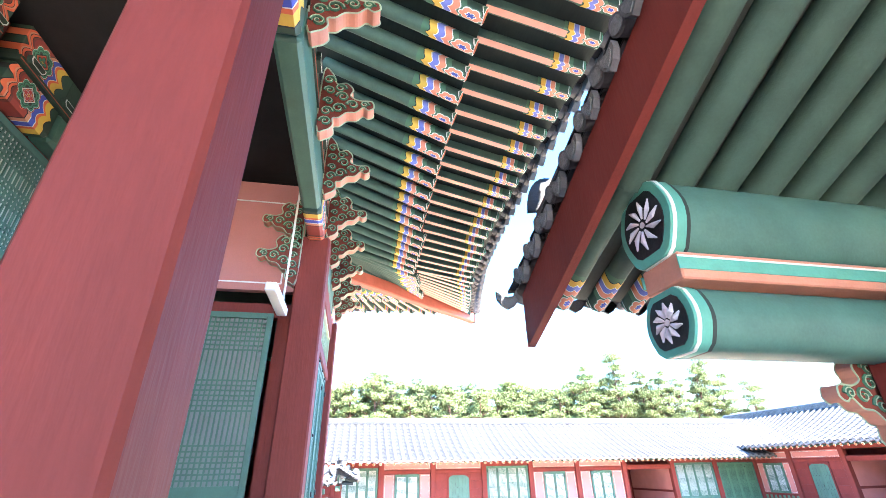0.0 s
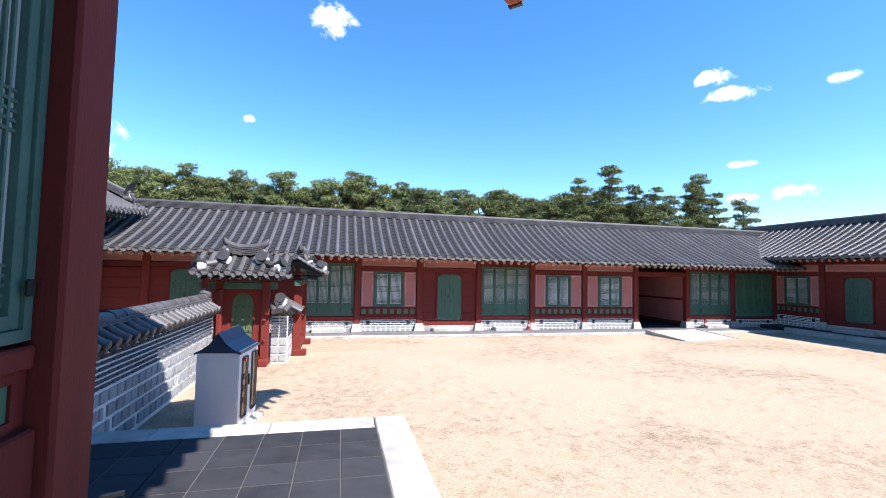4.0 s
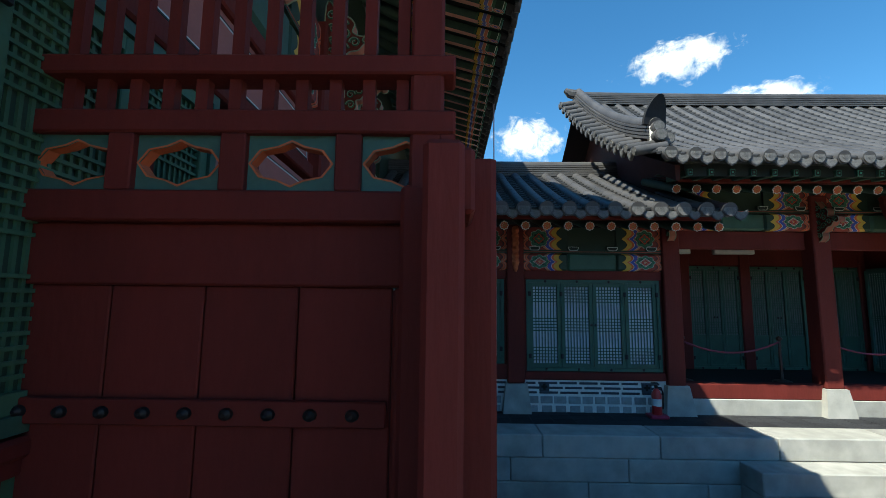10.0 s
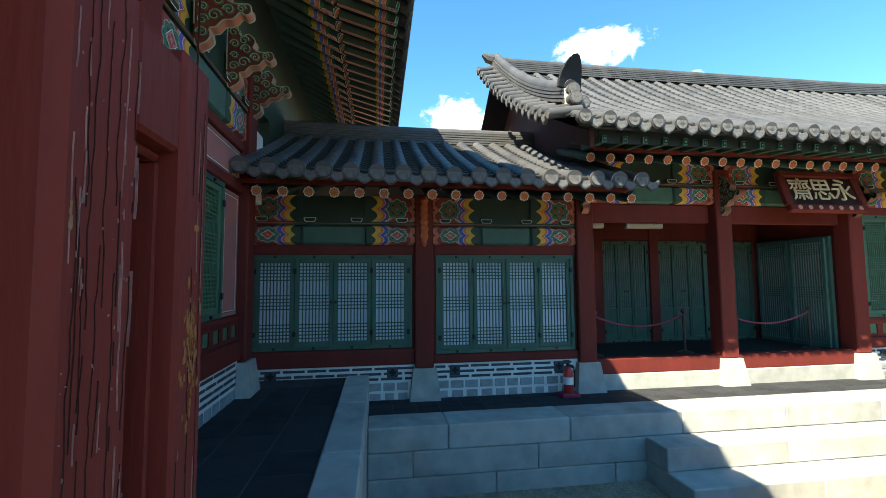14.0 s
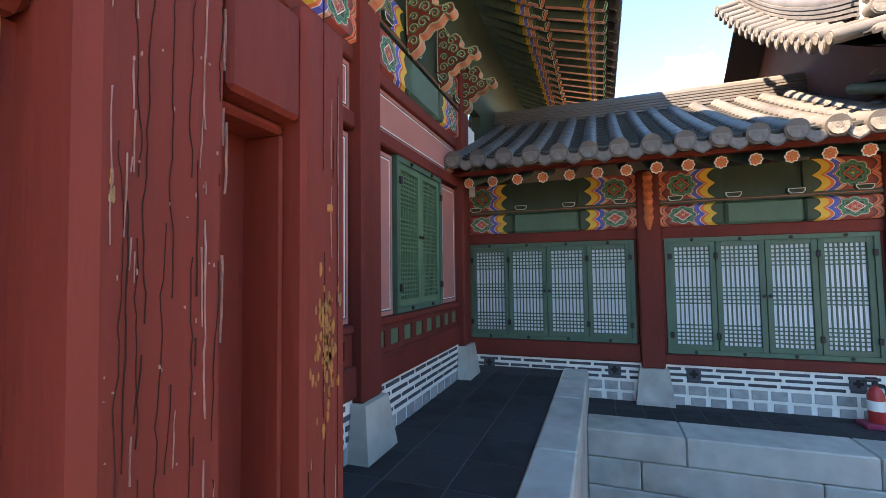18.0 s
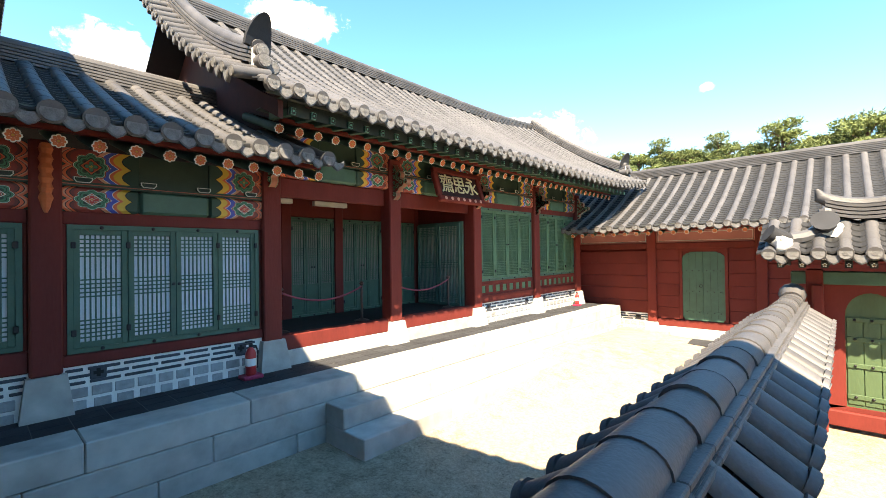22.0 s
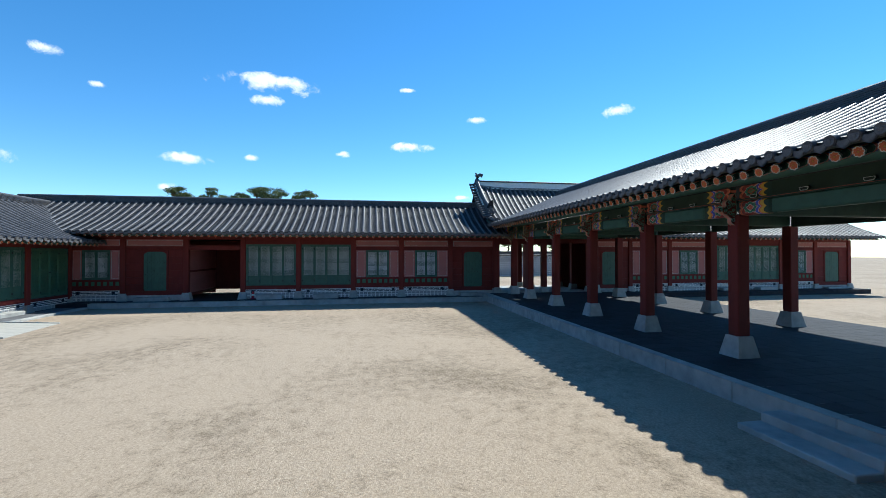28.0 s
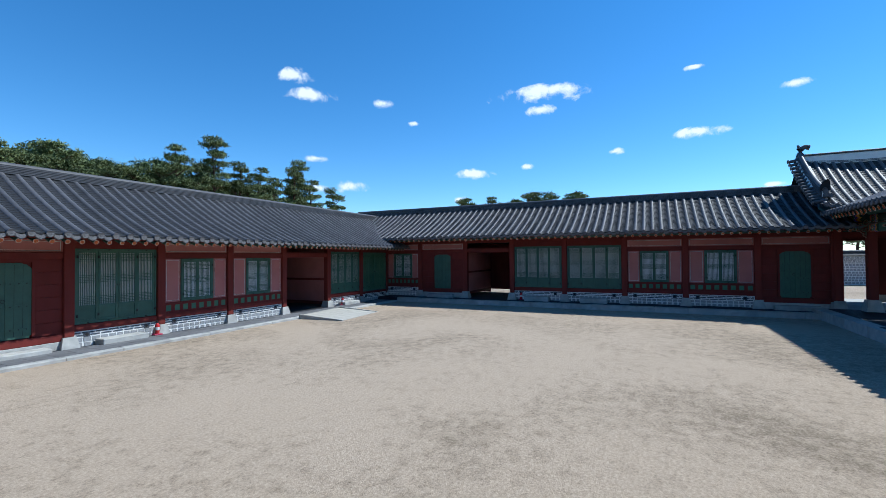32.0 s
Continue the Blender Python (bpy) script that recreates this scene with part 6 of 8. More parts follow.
for i in range(70):
    kx, kz, ks = 0.30 + fl_r.gauss(0, 0.014), 1.52 + fl_r.gauss(0, 0.04), fl_r.uniform(0.002, 0.0095)
    knot.extrude([(max(0.256, min(0.338, kx)) + ks * 0.4 * math.cos(a), kz + ks * fl_r.uniform(0.8, 1.8) * math.sin(a)) for a in (0, 1, 2.1, 3.1, 4.2, 5.3)], -0.0312, -0.029)
part("knot", knot.data("knot", M_KNOT), WG, "flaked ochre paint round a knot in the timber")["kind"] = "stuff"


def ribbon(q, x, z0, z1, y, w, wob, seed, k=0, gaps=0.0):
    """A thin wavering upright streak on a face, tapering at both ends, broken here and there."""
    rnd = random.Random(seed)
    n = max(4, int((z1 - z0) / 0.012))
    px = x
    pts = []
    for i in range(n + 1):
        px += rnd.gauss(0, wob)
        px += (x - px) * 0.08
        t = i / n
        pts.append((px, z0 + (z1 - z0) * t, w * (0.35 + 0.65 * rnd.random()) * min(1, 6 * t + 0.1, 6 * (1 - t) + 0.1)))
    skip = 0
    for (xa, za, wa), (xb, zb, wb) in zip(pts[:-1], pts[1:]):
        if skip > 0:
            skip -= 1
            continue
        if rnd.random() < gaps:
            skip = rnd.randrange(2, 7)
        q.add([(xa - wa, y, za), (xa + wa, y, za), (xb + wb, y, zb), (xb - wb, y, zb), (xa - wa, y + 0.003, za), (xa + wa, y + 0.003, za), (xb + wb, y + 0.003, zb), (xb - wb, y + 0.003, zb)],
              [(0, 1, 2, 3), (0, 4, 7, 3), (1, 2, 6, 5)], k)


def flake(q, x, z, y, w, h, rnd, k=0):
    n = 7
    q.extrude([(x + w * rnd.uniform(0.5, 1) * math.cos(6.283 * i / n), z + h * rnd.uniform(0.5, 1) * math.sin(6.283 * i / n)) for i in range(n)], y, y + 0.002, k)


M_SPLIT = mat("dark_split_in_timber", (0.04, 0.011, 0.009), 0.95, var=0.2)
M_RAWWOOD = mat("bare_pale_wood", (0.42, 0.25, 0.12), 0.85, var=0.35, scale=30, fine=150)
M_CHALK = mat("chalky_paint_flake", (0.36, 0.2, 0.19), 0.9, var=0.35, scale=40, fine=150)
splits, bare, chalk = Mesh(), Mesh(), Mesh()
rw = random.Random(21)
for i, (x, z0, z1, w) in enumerate(((0.022, 0.1, 1.72, 0.0007), (0.044, 0.9, 2.0, 0.0008), (0.058, 0.2, 1.66, 0.0009), (0.064, 1.45, 1.9, 0.0006), (0.083, 0.3, 1.98, 0.0007), (0.1, 0.15, 1.2, 0.0008), (0.112, 1.1, 1.99, 0.0006), (0.035, 1.5, 1.95, 0.0005))):
    ribbon(splits, x, z0, z1, -0.0362, 0.5 * w, 0.0012, 60 + i, gaps=0.05)
for i, (x, z0, z1, w) in enumerate(((0.1, 1.3, 1.96, 0.0008), (0.084, 0.4, 1.35, 0.0007), (0.03, 1.62, 1.8, 0.0006), (0.12, 1.55, 1.9, 0.0004), (0.072, 0.9, 1.5, 0.0004))):
    ribbon(chalk, x, z0, z1, -0.0363, w, 0.0007, 80 + i, gaps=0.14)
ribbon(bare, -0.012, -0.03, 1.86, 0.0525, 0.0022, 0.0006, 95, gaps=0.05)
for i, (x, z0, z1) in enumerate(((0.262, 0.2, 1.35), (0.325, 0.6, 1.9), (0.296, 1.1, 1.42))):
    ribbon(splits, x, z0, z1, -0.0312, 0.0006, 0.0005, 110 + i)
ribbon(bare, 0.268, 0.2, 1.38, -0.0314, 0.0011, 0.0007, 120, gaps=0.06)
for i in range(26):
    x, z = rw.uniform(0.008, 0.128), rw.uniform(0.5, 1.9)
    ribbon(chalk if i % 3 else splits, x, z, z + rw.uniform(0.05, 0.3), -0.0363, rw.uniform(0.0003, 0.0007), 0.0006, 200 + i, gaps=0.1)
for i in range(10):
    x, z = rw.uniform(0.256, 0.34), rw.uniform(0.7, 1.8)
    ribbon(splits if i % 2 else chalk, x, z, z + rw.uniform(0.05, 0.35), -0.0313, rw.uniform(0.0003, 0.0006), 0.0006, 240 + i, gaps=0.06)
for i in range(90):
    flake(chalk, rw.uniform(0.012, 0.125), rw.uniform(0.7, 1.98), -0.0362, rw.uniform(0.0003, 0.0011), rw.uniform(0.0005, 0.003), rw)
for i in range(9):
    flake(bare, 0.016 + rw.gauss(0, 0.0012), 1.68 + rw.gauss(0, 0.012), -0.0362, 0.0011, 0.005, rw)
part("timber_split", splits.data("timber_split", M_SPLIT), WG, "long dark drying cracks in the timber")["kind"] = "stuff"
part("worn_edges", bare.data("worn_edges", M_RAWWOOD), WG, "pale bare wood along the worn edges")["kind"] = "stuff"
part("paint_flakes", chalk.data("paint_flakes", M_CHALK), WG, "chalky flakes along the cracks")["kind"] = "stuff"
part("peg", Mesh().box(0.3, 0.312, -0.033, -0.02, 1.7, 1.711, 0, 0.002).data("peg", M_KNOT), WG, "small square wooden peg")


# ---- open gallery on the south-west side ----
D = thing("gallery", "open timber gallery with painted beams and tiled roof", "gallery", pose(0, -6.15, 0, 0, 0, 180))
D_X = [2.4, 6.36, 9.33, 12.28, 15.2, 18.1, 20.4]
for yl in (0.0, 4.55):
    for x in D_X:
        column(D, -x, 0.33, 3.2, 0.27, yl, foot=0.5, zfoot=0.42)
for x0, x1 in zip(D_X[:-1], D_X[1:]):
    painted_beams(D, -x1, -x0, 3.18, 0.28, 0.26, 0.0, False)
    beam(D, -x1 + 0.1, -x0 - 0.1, 4.47, 4.63, 3.18, 3.7, M_DKGREEN, "tie_beam")
for x in D_X:
    beam(D, -x - 0.12, -x + 0.12, 0.1, 4.45, 3.2, 3.52, M_GREEN, "cross_beam", 0.03)
    part("bracket", CACHE["brk"], D, "", (-x, -0.1, 3.2))
# moulded beam ends that run out past the last column, with a flower on each end
def moulding(z0, z1, half, bulge):
    """Section of a painted beam: a swelling flank between two small fillets."""
    n = 9
    side = [(-half + 0.03 - bulge * math.sin(math.pi * i / (n - 1)), z0 + 0.03 + (z1 - z0 - 0.06) * i / (n - 1)) for i in range(n)]
    return [(0.0, z0), (-half * 0.55, z0)] + side + [(-half * 0.55, z1), (half * 0.55, z1)] + [(-a, b) for a, b in side[::-1]] + [(half * 0.55, z0)]


for z0, z1, half, bulge in ((3.1, 3.42, 0.16, 0.045), (3.6, 4.06, 0.17, 0.075)):
    sec = moulding(z0, z1, half, bulge)
    part("beam_end", Mesh().extrude(sec, -2.42, -1.07, 0, axis=0).data("beam_end", M_TEAL, True), D, "moulded green beam end with a painted flower")
    zc, hc = (z0 + z1) / 2, (z1 - z0) / 2
    grow = lambda f, dy=0.0: [(a * f, zc + (b - zc) * f) for a, b in sec]
    for x0, x1, f, m in ((-1.07, -1.045, 1.015, M_BLACKG), (-1.045, -0.985, 1.03, M_TEALP), (-0.985, -0.965, 1.045, M_LINE), (-0.965, -0.95, 1.02, M_TEALP)):
        part("painted_band", Mesh().extrude(grow(f), x0, x1, 0, axis=0).data("painted_band", m, True), D, "bright band round the beam end")
    fl = Mesh().extrude(grow(0.8), -0.952, -0.944, 0, axis=0)
    for i in range(10):
        a = i * math.pi / 5
        r0, r1, r2 = 0.16 * hc, 0.42 * hc, 0.66 * hc
        fl.tube([(-0.942, r0 * math.cos(a), zc + r0 * math.sin(a)), (-0.94, r1 * math.cos(a + 0.12), zc + r1 * math.sin(a + 0.12)), (-0.942, r2 * math.cos(a + 0.3), zc + r2 * math.sin(a + 0.3))], [0.006, 0.017, 0.004], 6, 1)
    fl.tube([(-0.944, 0, zc), (-0.938, 0, zc)], 0.018, 10, 1)
    part("flower_end", fl.data("flower_end", (M_BLACK, M_PALE)), D, "dark panel with a pale ten-petal flower")
part("end_rail", Mesh().box(-2.4, -0.98, -0.15, 0.15, 3.45, 3.6, 0, 0.008).data("end_rail", M_SALMON), D, "salmon rail between the two beam ends")
for y in (-0.156, 0.15):
    part("rail_strip", Mesh().box(-2.4, -0.97, y, y + 0.006, 3.5, 3.575).data("rail_strip", M_TEALP), D, "turquoise strip along the rail")
    part("rail_line", Mesh().box(-2.4, -0.97, y - 0.003 if y < 0 else y + 0.006, y if y < 0 else y + 0.009, 3.565, 3.575).data("rail_line", M_LINE), D)
for x in (-1.3, -1.75):
    part("bearing_block", Mesh().extrude([(-0.12, 0.12), (0.12, 0.12), (0.08, 0), (-0.08, 0)], -0.2, -0.15, 0).extrude([(-0.1, 0.105), (0.1, 0.105), (0.066, 0.015), (-0.066, 0.015)], -0.207, -0.2, 1).extrude([(-0.07, 0.085), (0.07, 0.085), (0.045, 0.03), (-0.045, 0.03)], -0.212, -0.207, 0).extrude([(-0.055, 0.078), (0.055, 0.078), (0.034, 0.037), (-0.034, 0.037)], -0.217, -0.212, 2).data("bearing_block", (M_LINE, M_TEALP, M_DKGREEN)), D, "cup-shaped bearing block outlined in white", (x, 0, 3.455))
part("bracket", CACHE["brkbig"], D, "curled painted bracket arm", pose(-2.42, -0.2, 3.2, 0, 0, 90))
part("bracket", CACHE["brk"], D, "", pose(-2.42, -0.2, 2.86, 0, 0, 90))
part("rosette_panel", Mesh().box(-2.78, -2.32, -0.2, -0.15, 3.72, 4.1, 0, 0.01).data("rosette_panel", P_BEAM), D, "panel painted with a rosette")
part("purlin", Mesh().tube([(-20.4, 0, 3.95), (-1.0, 0, 3.95)], 0.15, 14).data("purlin", M_TEAL, True), D)
part("purlin", Mesh().tube([(-20.4, 4.55, 3.95), (-1.0, 4.55, 3.95)], 0.15, 14).data("purlin", M_TEAL, True), D)
part("ridge_purlin", Mesh().tube([(-20.4, 2.43, 5.0), (-1.0, 2.43, 5.0)], 0.15, 14).data("ridge_purlin", M_TEAL, True), D)
raft = rafter_mesh(1.15, 0.075)
raft_in = cached("raft_in", lambda: Mesh().tube([(0, -0.02, 0), (0, 2.43, 1.05)], 0.105, 10).data("inner_rafter", M_RAFT, True))
tip_me = cached("raft_tip", lambda: Mesh().tube([(0, -0.77, 0), (0, -1.145, 0)], 0.077, 10, caps=False).data("painted_tip", P_RAFTY, True))
for i in range(66):
    u = -20.3 + i * 0.298
    part("rafter", raft, D, "", pose(u, 0, 4.13, 19))
    if u > -14:
        part("inner_rafter", raft_in, D, "", (u, 0, 4.13))
    if u > -12:
        part("painted_tip", tip_me, D, "rafter tip painted with coloured bands", pose(u, 0, 4.13, 19))
part("eave_board", Mesh().add([(-20.4, 0, 4.22), (-0.85, 0, 4.22), (-0.85, -1.15, 3.83), (-20.4, -1.15, 3.83), (-20.4, 2.43, 5.27), (-0.85, 2.43, 5.27)], [(0, 1, 2, 3), (0, 4, 5, 1)]).data("eave_board", M_BOARD), D)
part("plate_board", Mesh().box(-20.4, -2.5, -0.03, 0.03, 4.08, 4.21).data("plate_board", M_DKGREEN), D)
RD = roof(D, -20.4, -0.75, -1.22, 2.43, 3.94, 5.47, sag=0.15)
pts = [profile(i / 8, -1.18, 2.43, 3.84, 5.45, 0.15) for i in range(9)]
bb = Mesh()
bb.extrude([(a, b) for a, b in pts] + [(a, b - 0.42) for a, b in pts[::-1]], -0.72, -0.66, 0, axis=0)
bb.extrude([(2 * 2.43 - a, b) for a, b in pts] + [(2 * 2.43 - a, b - 0.42) for a, b in pts[::-1]], -0.72, -0.66, 0, axis=0)
part("barge_board", bb.data("barge_board", M_REDW), D, "broad dark red barge board")
verge(RD, -0.72, -1.22, 2.43, 3.88, 5.45, 0.15, 1, 0.02, 0.12)
part("gable_board", Mesh().extrude([(0.2, 4.1), (2.43, 5.2), (4.66, 4.1)], -2.6, -2.55, 0, axis=0).data("gable_board", M_RED), D)
# its stone floor, kerb and steps
GP = thing("gallery_floor", "dark stone paving of the gallery with granite kerb", "terrace", kind="structure")
part("core", Mesh().box(1.6, 21.2, -13.2, -4.9, -0.2, 0.30).data("core", M_SLATE), GP)
gt = Mesh().box(0.003, 0.397, 0.003, 0.397, 0, 0.03, 0, 0.004).data("paving_tile", M_SLATE)
for i in range(36):
    for j in range(8):
        part("paving_tile", gt, GP, "", (1.7 + i * 0.4, -7.95 + j * 0.4, 0.303))
rest = Mesh()
for i in range(36):
    for j in range(12):
        rest.box(1.703 + i * 0.4, 2.097 + i * 0.4, -12.75 + j * 0.4, -12.356 + j * 0.4, 0.303, 0.331)
part("paving", rest.data("paving", M_SLATE), GP)["kind"] = "stuff"
kerb_stones(1.6, -4.55, 21.0, -4.55, -0.2, 0.33, -0.4, 1.5, "granite kerb along the gallery floor")
gs = thing("stair", "low granite steps beside the gallery", "stair", pose(2.4, -4.55, 0), kind="structure")
part("step", Mesh().box(0, 1.5, 0.003, 0.42, -0.1, 0.2, 0, 0.012).data("step", M_STONE), gs)
part("step", Mesh().box(0, 1.5, 0.424, 0.8, -0.1, 0.08, 0, 0.012).data("step", M_STONE), gs)

# gate house where gallery and south row meet
G = thing("gate_house", "raised gate house with white-plastered ridge", "gate", pose(21.4, 0, 0, 0, 0, -90))
for u in (5.5, 8.2, 10.9):
    for yl in (0.0, 2.0, 4.0):
        column(G, u, 0.3, 4.0, 0.28, yl, foot=0.42, zfoot=0.3)
for u0, u1 in ((5.5, 8.2), (8.2, 10.9)):
    for yl in (0.0, 4.0):
        beam(G, u0, u1, yl - 0.08, yl + 0.08, 3.0, 3.25, M_RED)
        painted_beams(G, u0, u1, 3.3, 0.27, 0.3, yl, False)
eaves(G, 5.0, 11.4, 0.0, 4.2, -1.1, 3.85, 0.06, 0.3)
RG = roof(G, 4.8, 11.6, -1.3, 2.0, 4.0, 6.25, sag=0.3, lift=lambda u: 0.25 * max(0, 1 - (u - 4.8) / 2.5) ** 2)
part("plastered_ridge", Mesh().box(4.95, 11.5, 1.86, 2.14, 6.2, 6.62, 0, 0.02).box(4.9, 11.5, 1.82, 2.18, 6.62, 6.7, 1, 0.02).data("plastered_ridge", (M_WHITE, M_TILE)), RG, "white-plastered ridge under cap tiles")
dv = Mesh().tube([(4.85, 1.9, 6.4), (4.85, 0.9, 5.6), (4.85, -0.1, 4.95)], 0.14, 6)
part("plastered_verge", dv.data("plastered_verge", M_WHITE, True), RG)
fin = Mesh().tube([(4.95, 2, 6.68), (4.92, 2, 6.95), (5.1, 2, 7.05), (5.25, 2, 7.0)], [0.16, 0.14, 0.1, 0.12], 8).tube([(4.92, 2, 6.95), (4.85, 2, 7.15)], [0.08, 0.04], 6)
part("finial", fin.data("finial", M_TILE, True), RG, "dark ridge-end finial tile")
verge(RG, 4.8, -1.3, 2.0, 4.0, 6.25, 0.3, -1, 0.25)
part("gable_board", Mesh().extrude([(-0.6, 4.0), (2.0, 6.1), (4.6, 4.0)], 5.36, 5.42, 0, axis=0).data("gable_board", M_RED), G)
gl = thing("gate_leaf", "tall dark red gate leaf standing open", "gate leaf", pose(24.2, -8.05, 0.3, 0, 0, 0))
for i in range(4):
    part("board", Mesh().box(-1.15 + i * 0.288, -0.866 + i * 0.288, -0.04, 0.04, 0.05, 2.7, 0, 0.008).data("board", M_RED), gl)
solo("gate_floor", Mesh().box(20.4, 26.5, -11.2, -5.2, -0.2, 0.29, 0, 0.02).data("gate_floor", M_STONE), "worn granite floor of the gate house", "floor", "structure")
# ramp at the south-row gate
solo("ramp", Mesh().extrude([(19.0, 0.0), (20.35, 0.28), (20.35, -0.1), (19.0, -0.1)], -6.6, -5.5, 0, axis=1).data("ramp", M_STONE), "sloping stone ramp up to the gate floor", "ramp", "structure")

# row beyond the gallery, and the outer wall seen through the gate
row_c2 = row_house("row_house", "shaded red row beyond the gallery", pose(21.4, 0, 0, 0, 0, -90), [10.95, 13.4, 15.9, 18.4, 20.9, 23.4, 25.9, 28.4], ["door", "pink", "pink", "lattice", "lattice", "pink", "door"], 0.22, roof_span=(10.9, 29), ze=3.17, zr=4.9)
solo("terrace", Mesh().box(20.2, 25.5, -28.5, -11.2, -0.2, 0.26).data("terrace", M_SLATE), "paved edge of the row beyond the gallery", "terrace", "structure")


def tile_capped_wall(name, label, at, length, height, split):
    """A mortared wall of granite blocks under a small two-sided tile roof."""
    w = thing(name, label, "wall", at, kind="structure")
    part("mortar_bed", Mesh().box(0, length, -0.2, 0.2, -0.1, height).data("mortar_bed", M_WHITE), w)
    rnd = random.Random(5)
    bm, sm, count = Mesh(), Mesh(), 0
    rows = [(0.08 + i * 0.2, 0.15, 0.185, 1) for i in range(int((height - 0.52) / 0.2))]
    zt = rows[-1][0] + 0.2
    rows += [(zt + i * 0.075, 0.04, 0.24, 0) for i in range(int((height - zt) / 0.075))]
    for z, h, step, kind in rows:
        x = rnd.uniform(0.0, 0.1)
        while x < length - 0.08:
            b = min(length - 0.02, x + step * rnd.uniform(0.8, 1.05))
            for side in (-1, 1):
                if split and side == split and kind and x < 5.4:
                    key = ("wb", round(b - x, 1), h)
                    me = cached(key, lambda: Mesh().box(0, round(b - x, 1) - 0.02, -0.03, 0, 0, h, 0, 0.007).data("stone_block", M_BLOCK))
                    part("stone_block", me, w, "", pose(x if side == -1 else x + round(b - x, 1), side * 0.2, z, 0, 0, 0 if side == -1 else 180))
                else:
                    y0, y1 = (0.19, 0.225) if side == 1 else (-0.225, -0.19)
                    (bm if kind else sm).box(x, b, y0, y1, z, z + h)
            x = b + 0.05
    for z, h, step, kind in rows:
        for end, s in ((0.0, -1), (length, 1)):
            for y0, y1 in ((-0.185, -0.015), (0.015, 0.185)):
                (bm if kind else sm).box(end + min(0, s * 0.025), end + max(0, s * 0.025), y0, y1, z, z + h)
    if bm.v:
        part("stone_course", bm.data("stone_course", M_BLOCK), w)["kind"] = "stuff"
    part("bricks", sm.data("bricks", M_BRICK), w)["kind"] = "stuff"
    core = Mesh().extrude([(-0.37, height - 0.02), (-0.12, height + 0.2), (0.12, height + 0.2), (0.37, height - 0.02), (0.2, height - 0.08), (-0.2, height - 0.08)], 0, length, 0, axis=0)
    part("cap_bed", core.data("cap_bed", M_PAN), w)
    return w


OW = tile_capped_wall("outer_wall", "far grey tile-capped wall beyond the gate", pose(44, 6, 0, 0, 0, -90), 40, 2.3, 0)
owr = Mesh().tube([(0, 0, 2.58), (40, 0, 2.58)], 0.12, 8)
part("ridge_tiles", owr.data("ridge_tiles", M_TILE, True), OW)


# ---- low wall from the podium to the small gates ----
WX, WY0, WL, WH = -2.9, 1.4, 7.5, 1.42
W = tile_capped_wall("court_wall", "white-mortared granite wall capped with dark tiles", pose(WX, WY0, 0, 0, 0, 90), WL, WH, -1)
cover = Mesh()
n = 9
cover.add([(0.0, -0.08 * math.cos(math.pi * j / n) , 0.085 * math.sin(math.pi * j / n)) for j in range(n + 1)] + [(0.34, -0.075 * math.cos(math.pi * j / n), 0.078 * math.sin(math.pi * j / n)) for j in range(n + 1)],
          [(j, j + 1, j + n + 2, j + n + 1) for j in range(n)] + [tuple(range(n + 1))])
ridge_me = Mesh()
ridge_me.add([(-0.02, -0.125 * math.cos(math.pi * j / 10), 0.105 * math.sin(math.pi * j / 10)) for j in range(11)] + [(0.335, -0.115 * math.cos(math.pi * j / 10), 0.095 * math.sin(math.pi * j / 10)) for j in range(11)],
             [(j, j + 1, j + 12, j + 11) for j in range(10)] + [tuple(range(11)), tuple(range(21, 10, -1))])
ridge_tile = ridge_me.data("ridge_tile", M_TILE, True)
bed_me = Mesh().box(0.0, 0.34, -0.18, 0.18, 0, 0.03, 0, 0.006).box(0.003, 0.337, -0.165, 0.165, 0.03, 0.034).box(0, 0.34, -0.16, 0.16, 0.034, 0.065, 0, 0.006)
bed_tile = bed_me.data("ridge_bed_tile", M_TILE)
end_t = Mesh()
r = 0.078
m_ = 8
end_t.add([(-r * math.cos(math.pi * j / m_), -0.48, -0.02 + r * math.sin(math.pi * j / m_)) for j in range(m_ + 1)] + [(-r * 0.92 * math.cos(math.pi * j / m_), -0.1, 0.185 + r * 0.92 * math.sin(math.pi * j / m_)) for j in range(m_ + 1)],
          [(j, j + 1, j + m_ + 2, j + m_ + 1) for j in range(m_)])
end_t.tube([(0, -0.46, -0.012), (0, -0.5, -0.03)], 0.085, 14)
for rr in (0.07, 0.045, 0.02):
    end_t.tube([(0, -0.499, -0.03), (0, -0.507 + 0.01 * rr, -0.034)], rr, 12)
cover_tile = end_t.data("cover_tile", M_TILE, True)
lip = Mesh()
for y0, z0_ in ((-0.5, -0.045), (-0.36, 0.035), (-0.24, 0.1)):
    for x0, x1 in ((-1, -0.5), (-0.5, 0), (0, 0.5), (0.5, 1)):
        f = lambda x: 0.045 * (x * x - 1)
        lip.add([(x0 * 0.1, y0, z0_ + f(x0)), (x1 * 0.1, y0, z0_ + f(x1)), (x1 * 0.1, y0 + 0.17, z0_ + 0.09 + f(x1)), (x0 * 0.1, y0 + 0.17, z0_ + 0.09 + f(x0)), (x0 * 0.1, y0, z0_ + 0.03 + f(x0) * 0.2), (x1 * 0.1, y0, z0_ + 0.03 + f(x1) * 0.2)],
                [(0, 1, 2, 3), (0, 1, 5, 4)])
pan_tile = lip.data("pan_tile", M_PAN, True)
k = int(WL / 0.265)
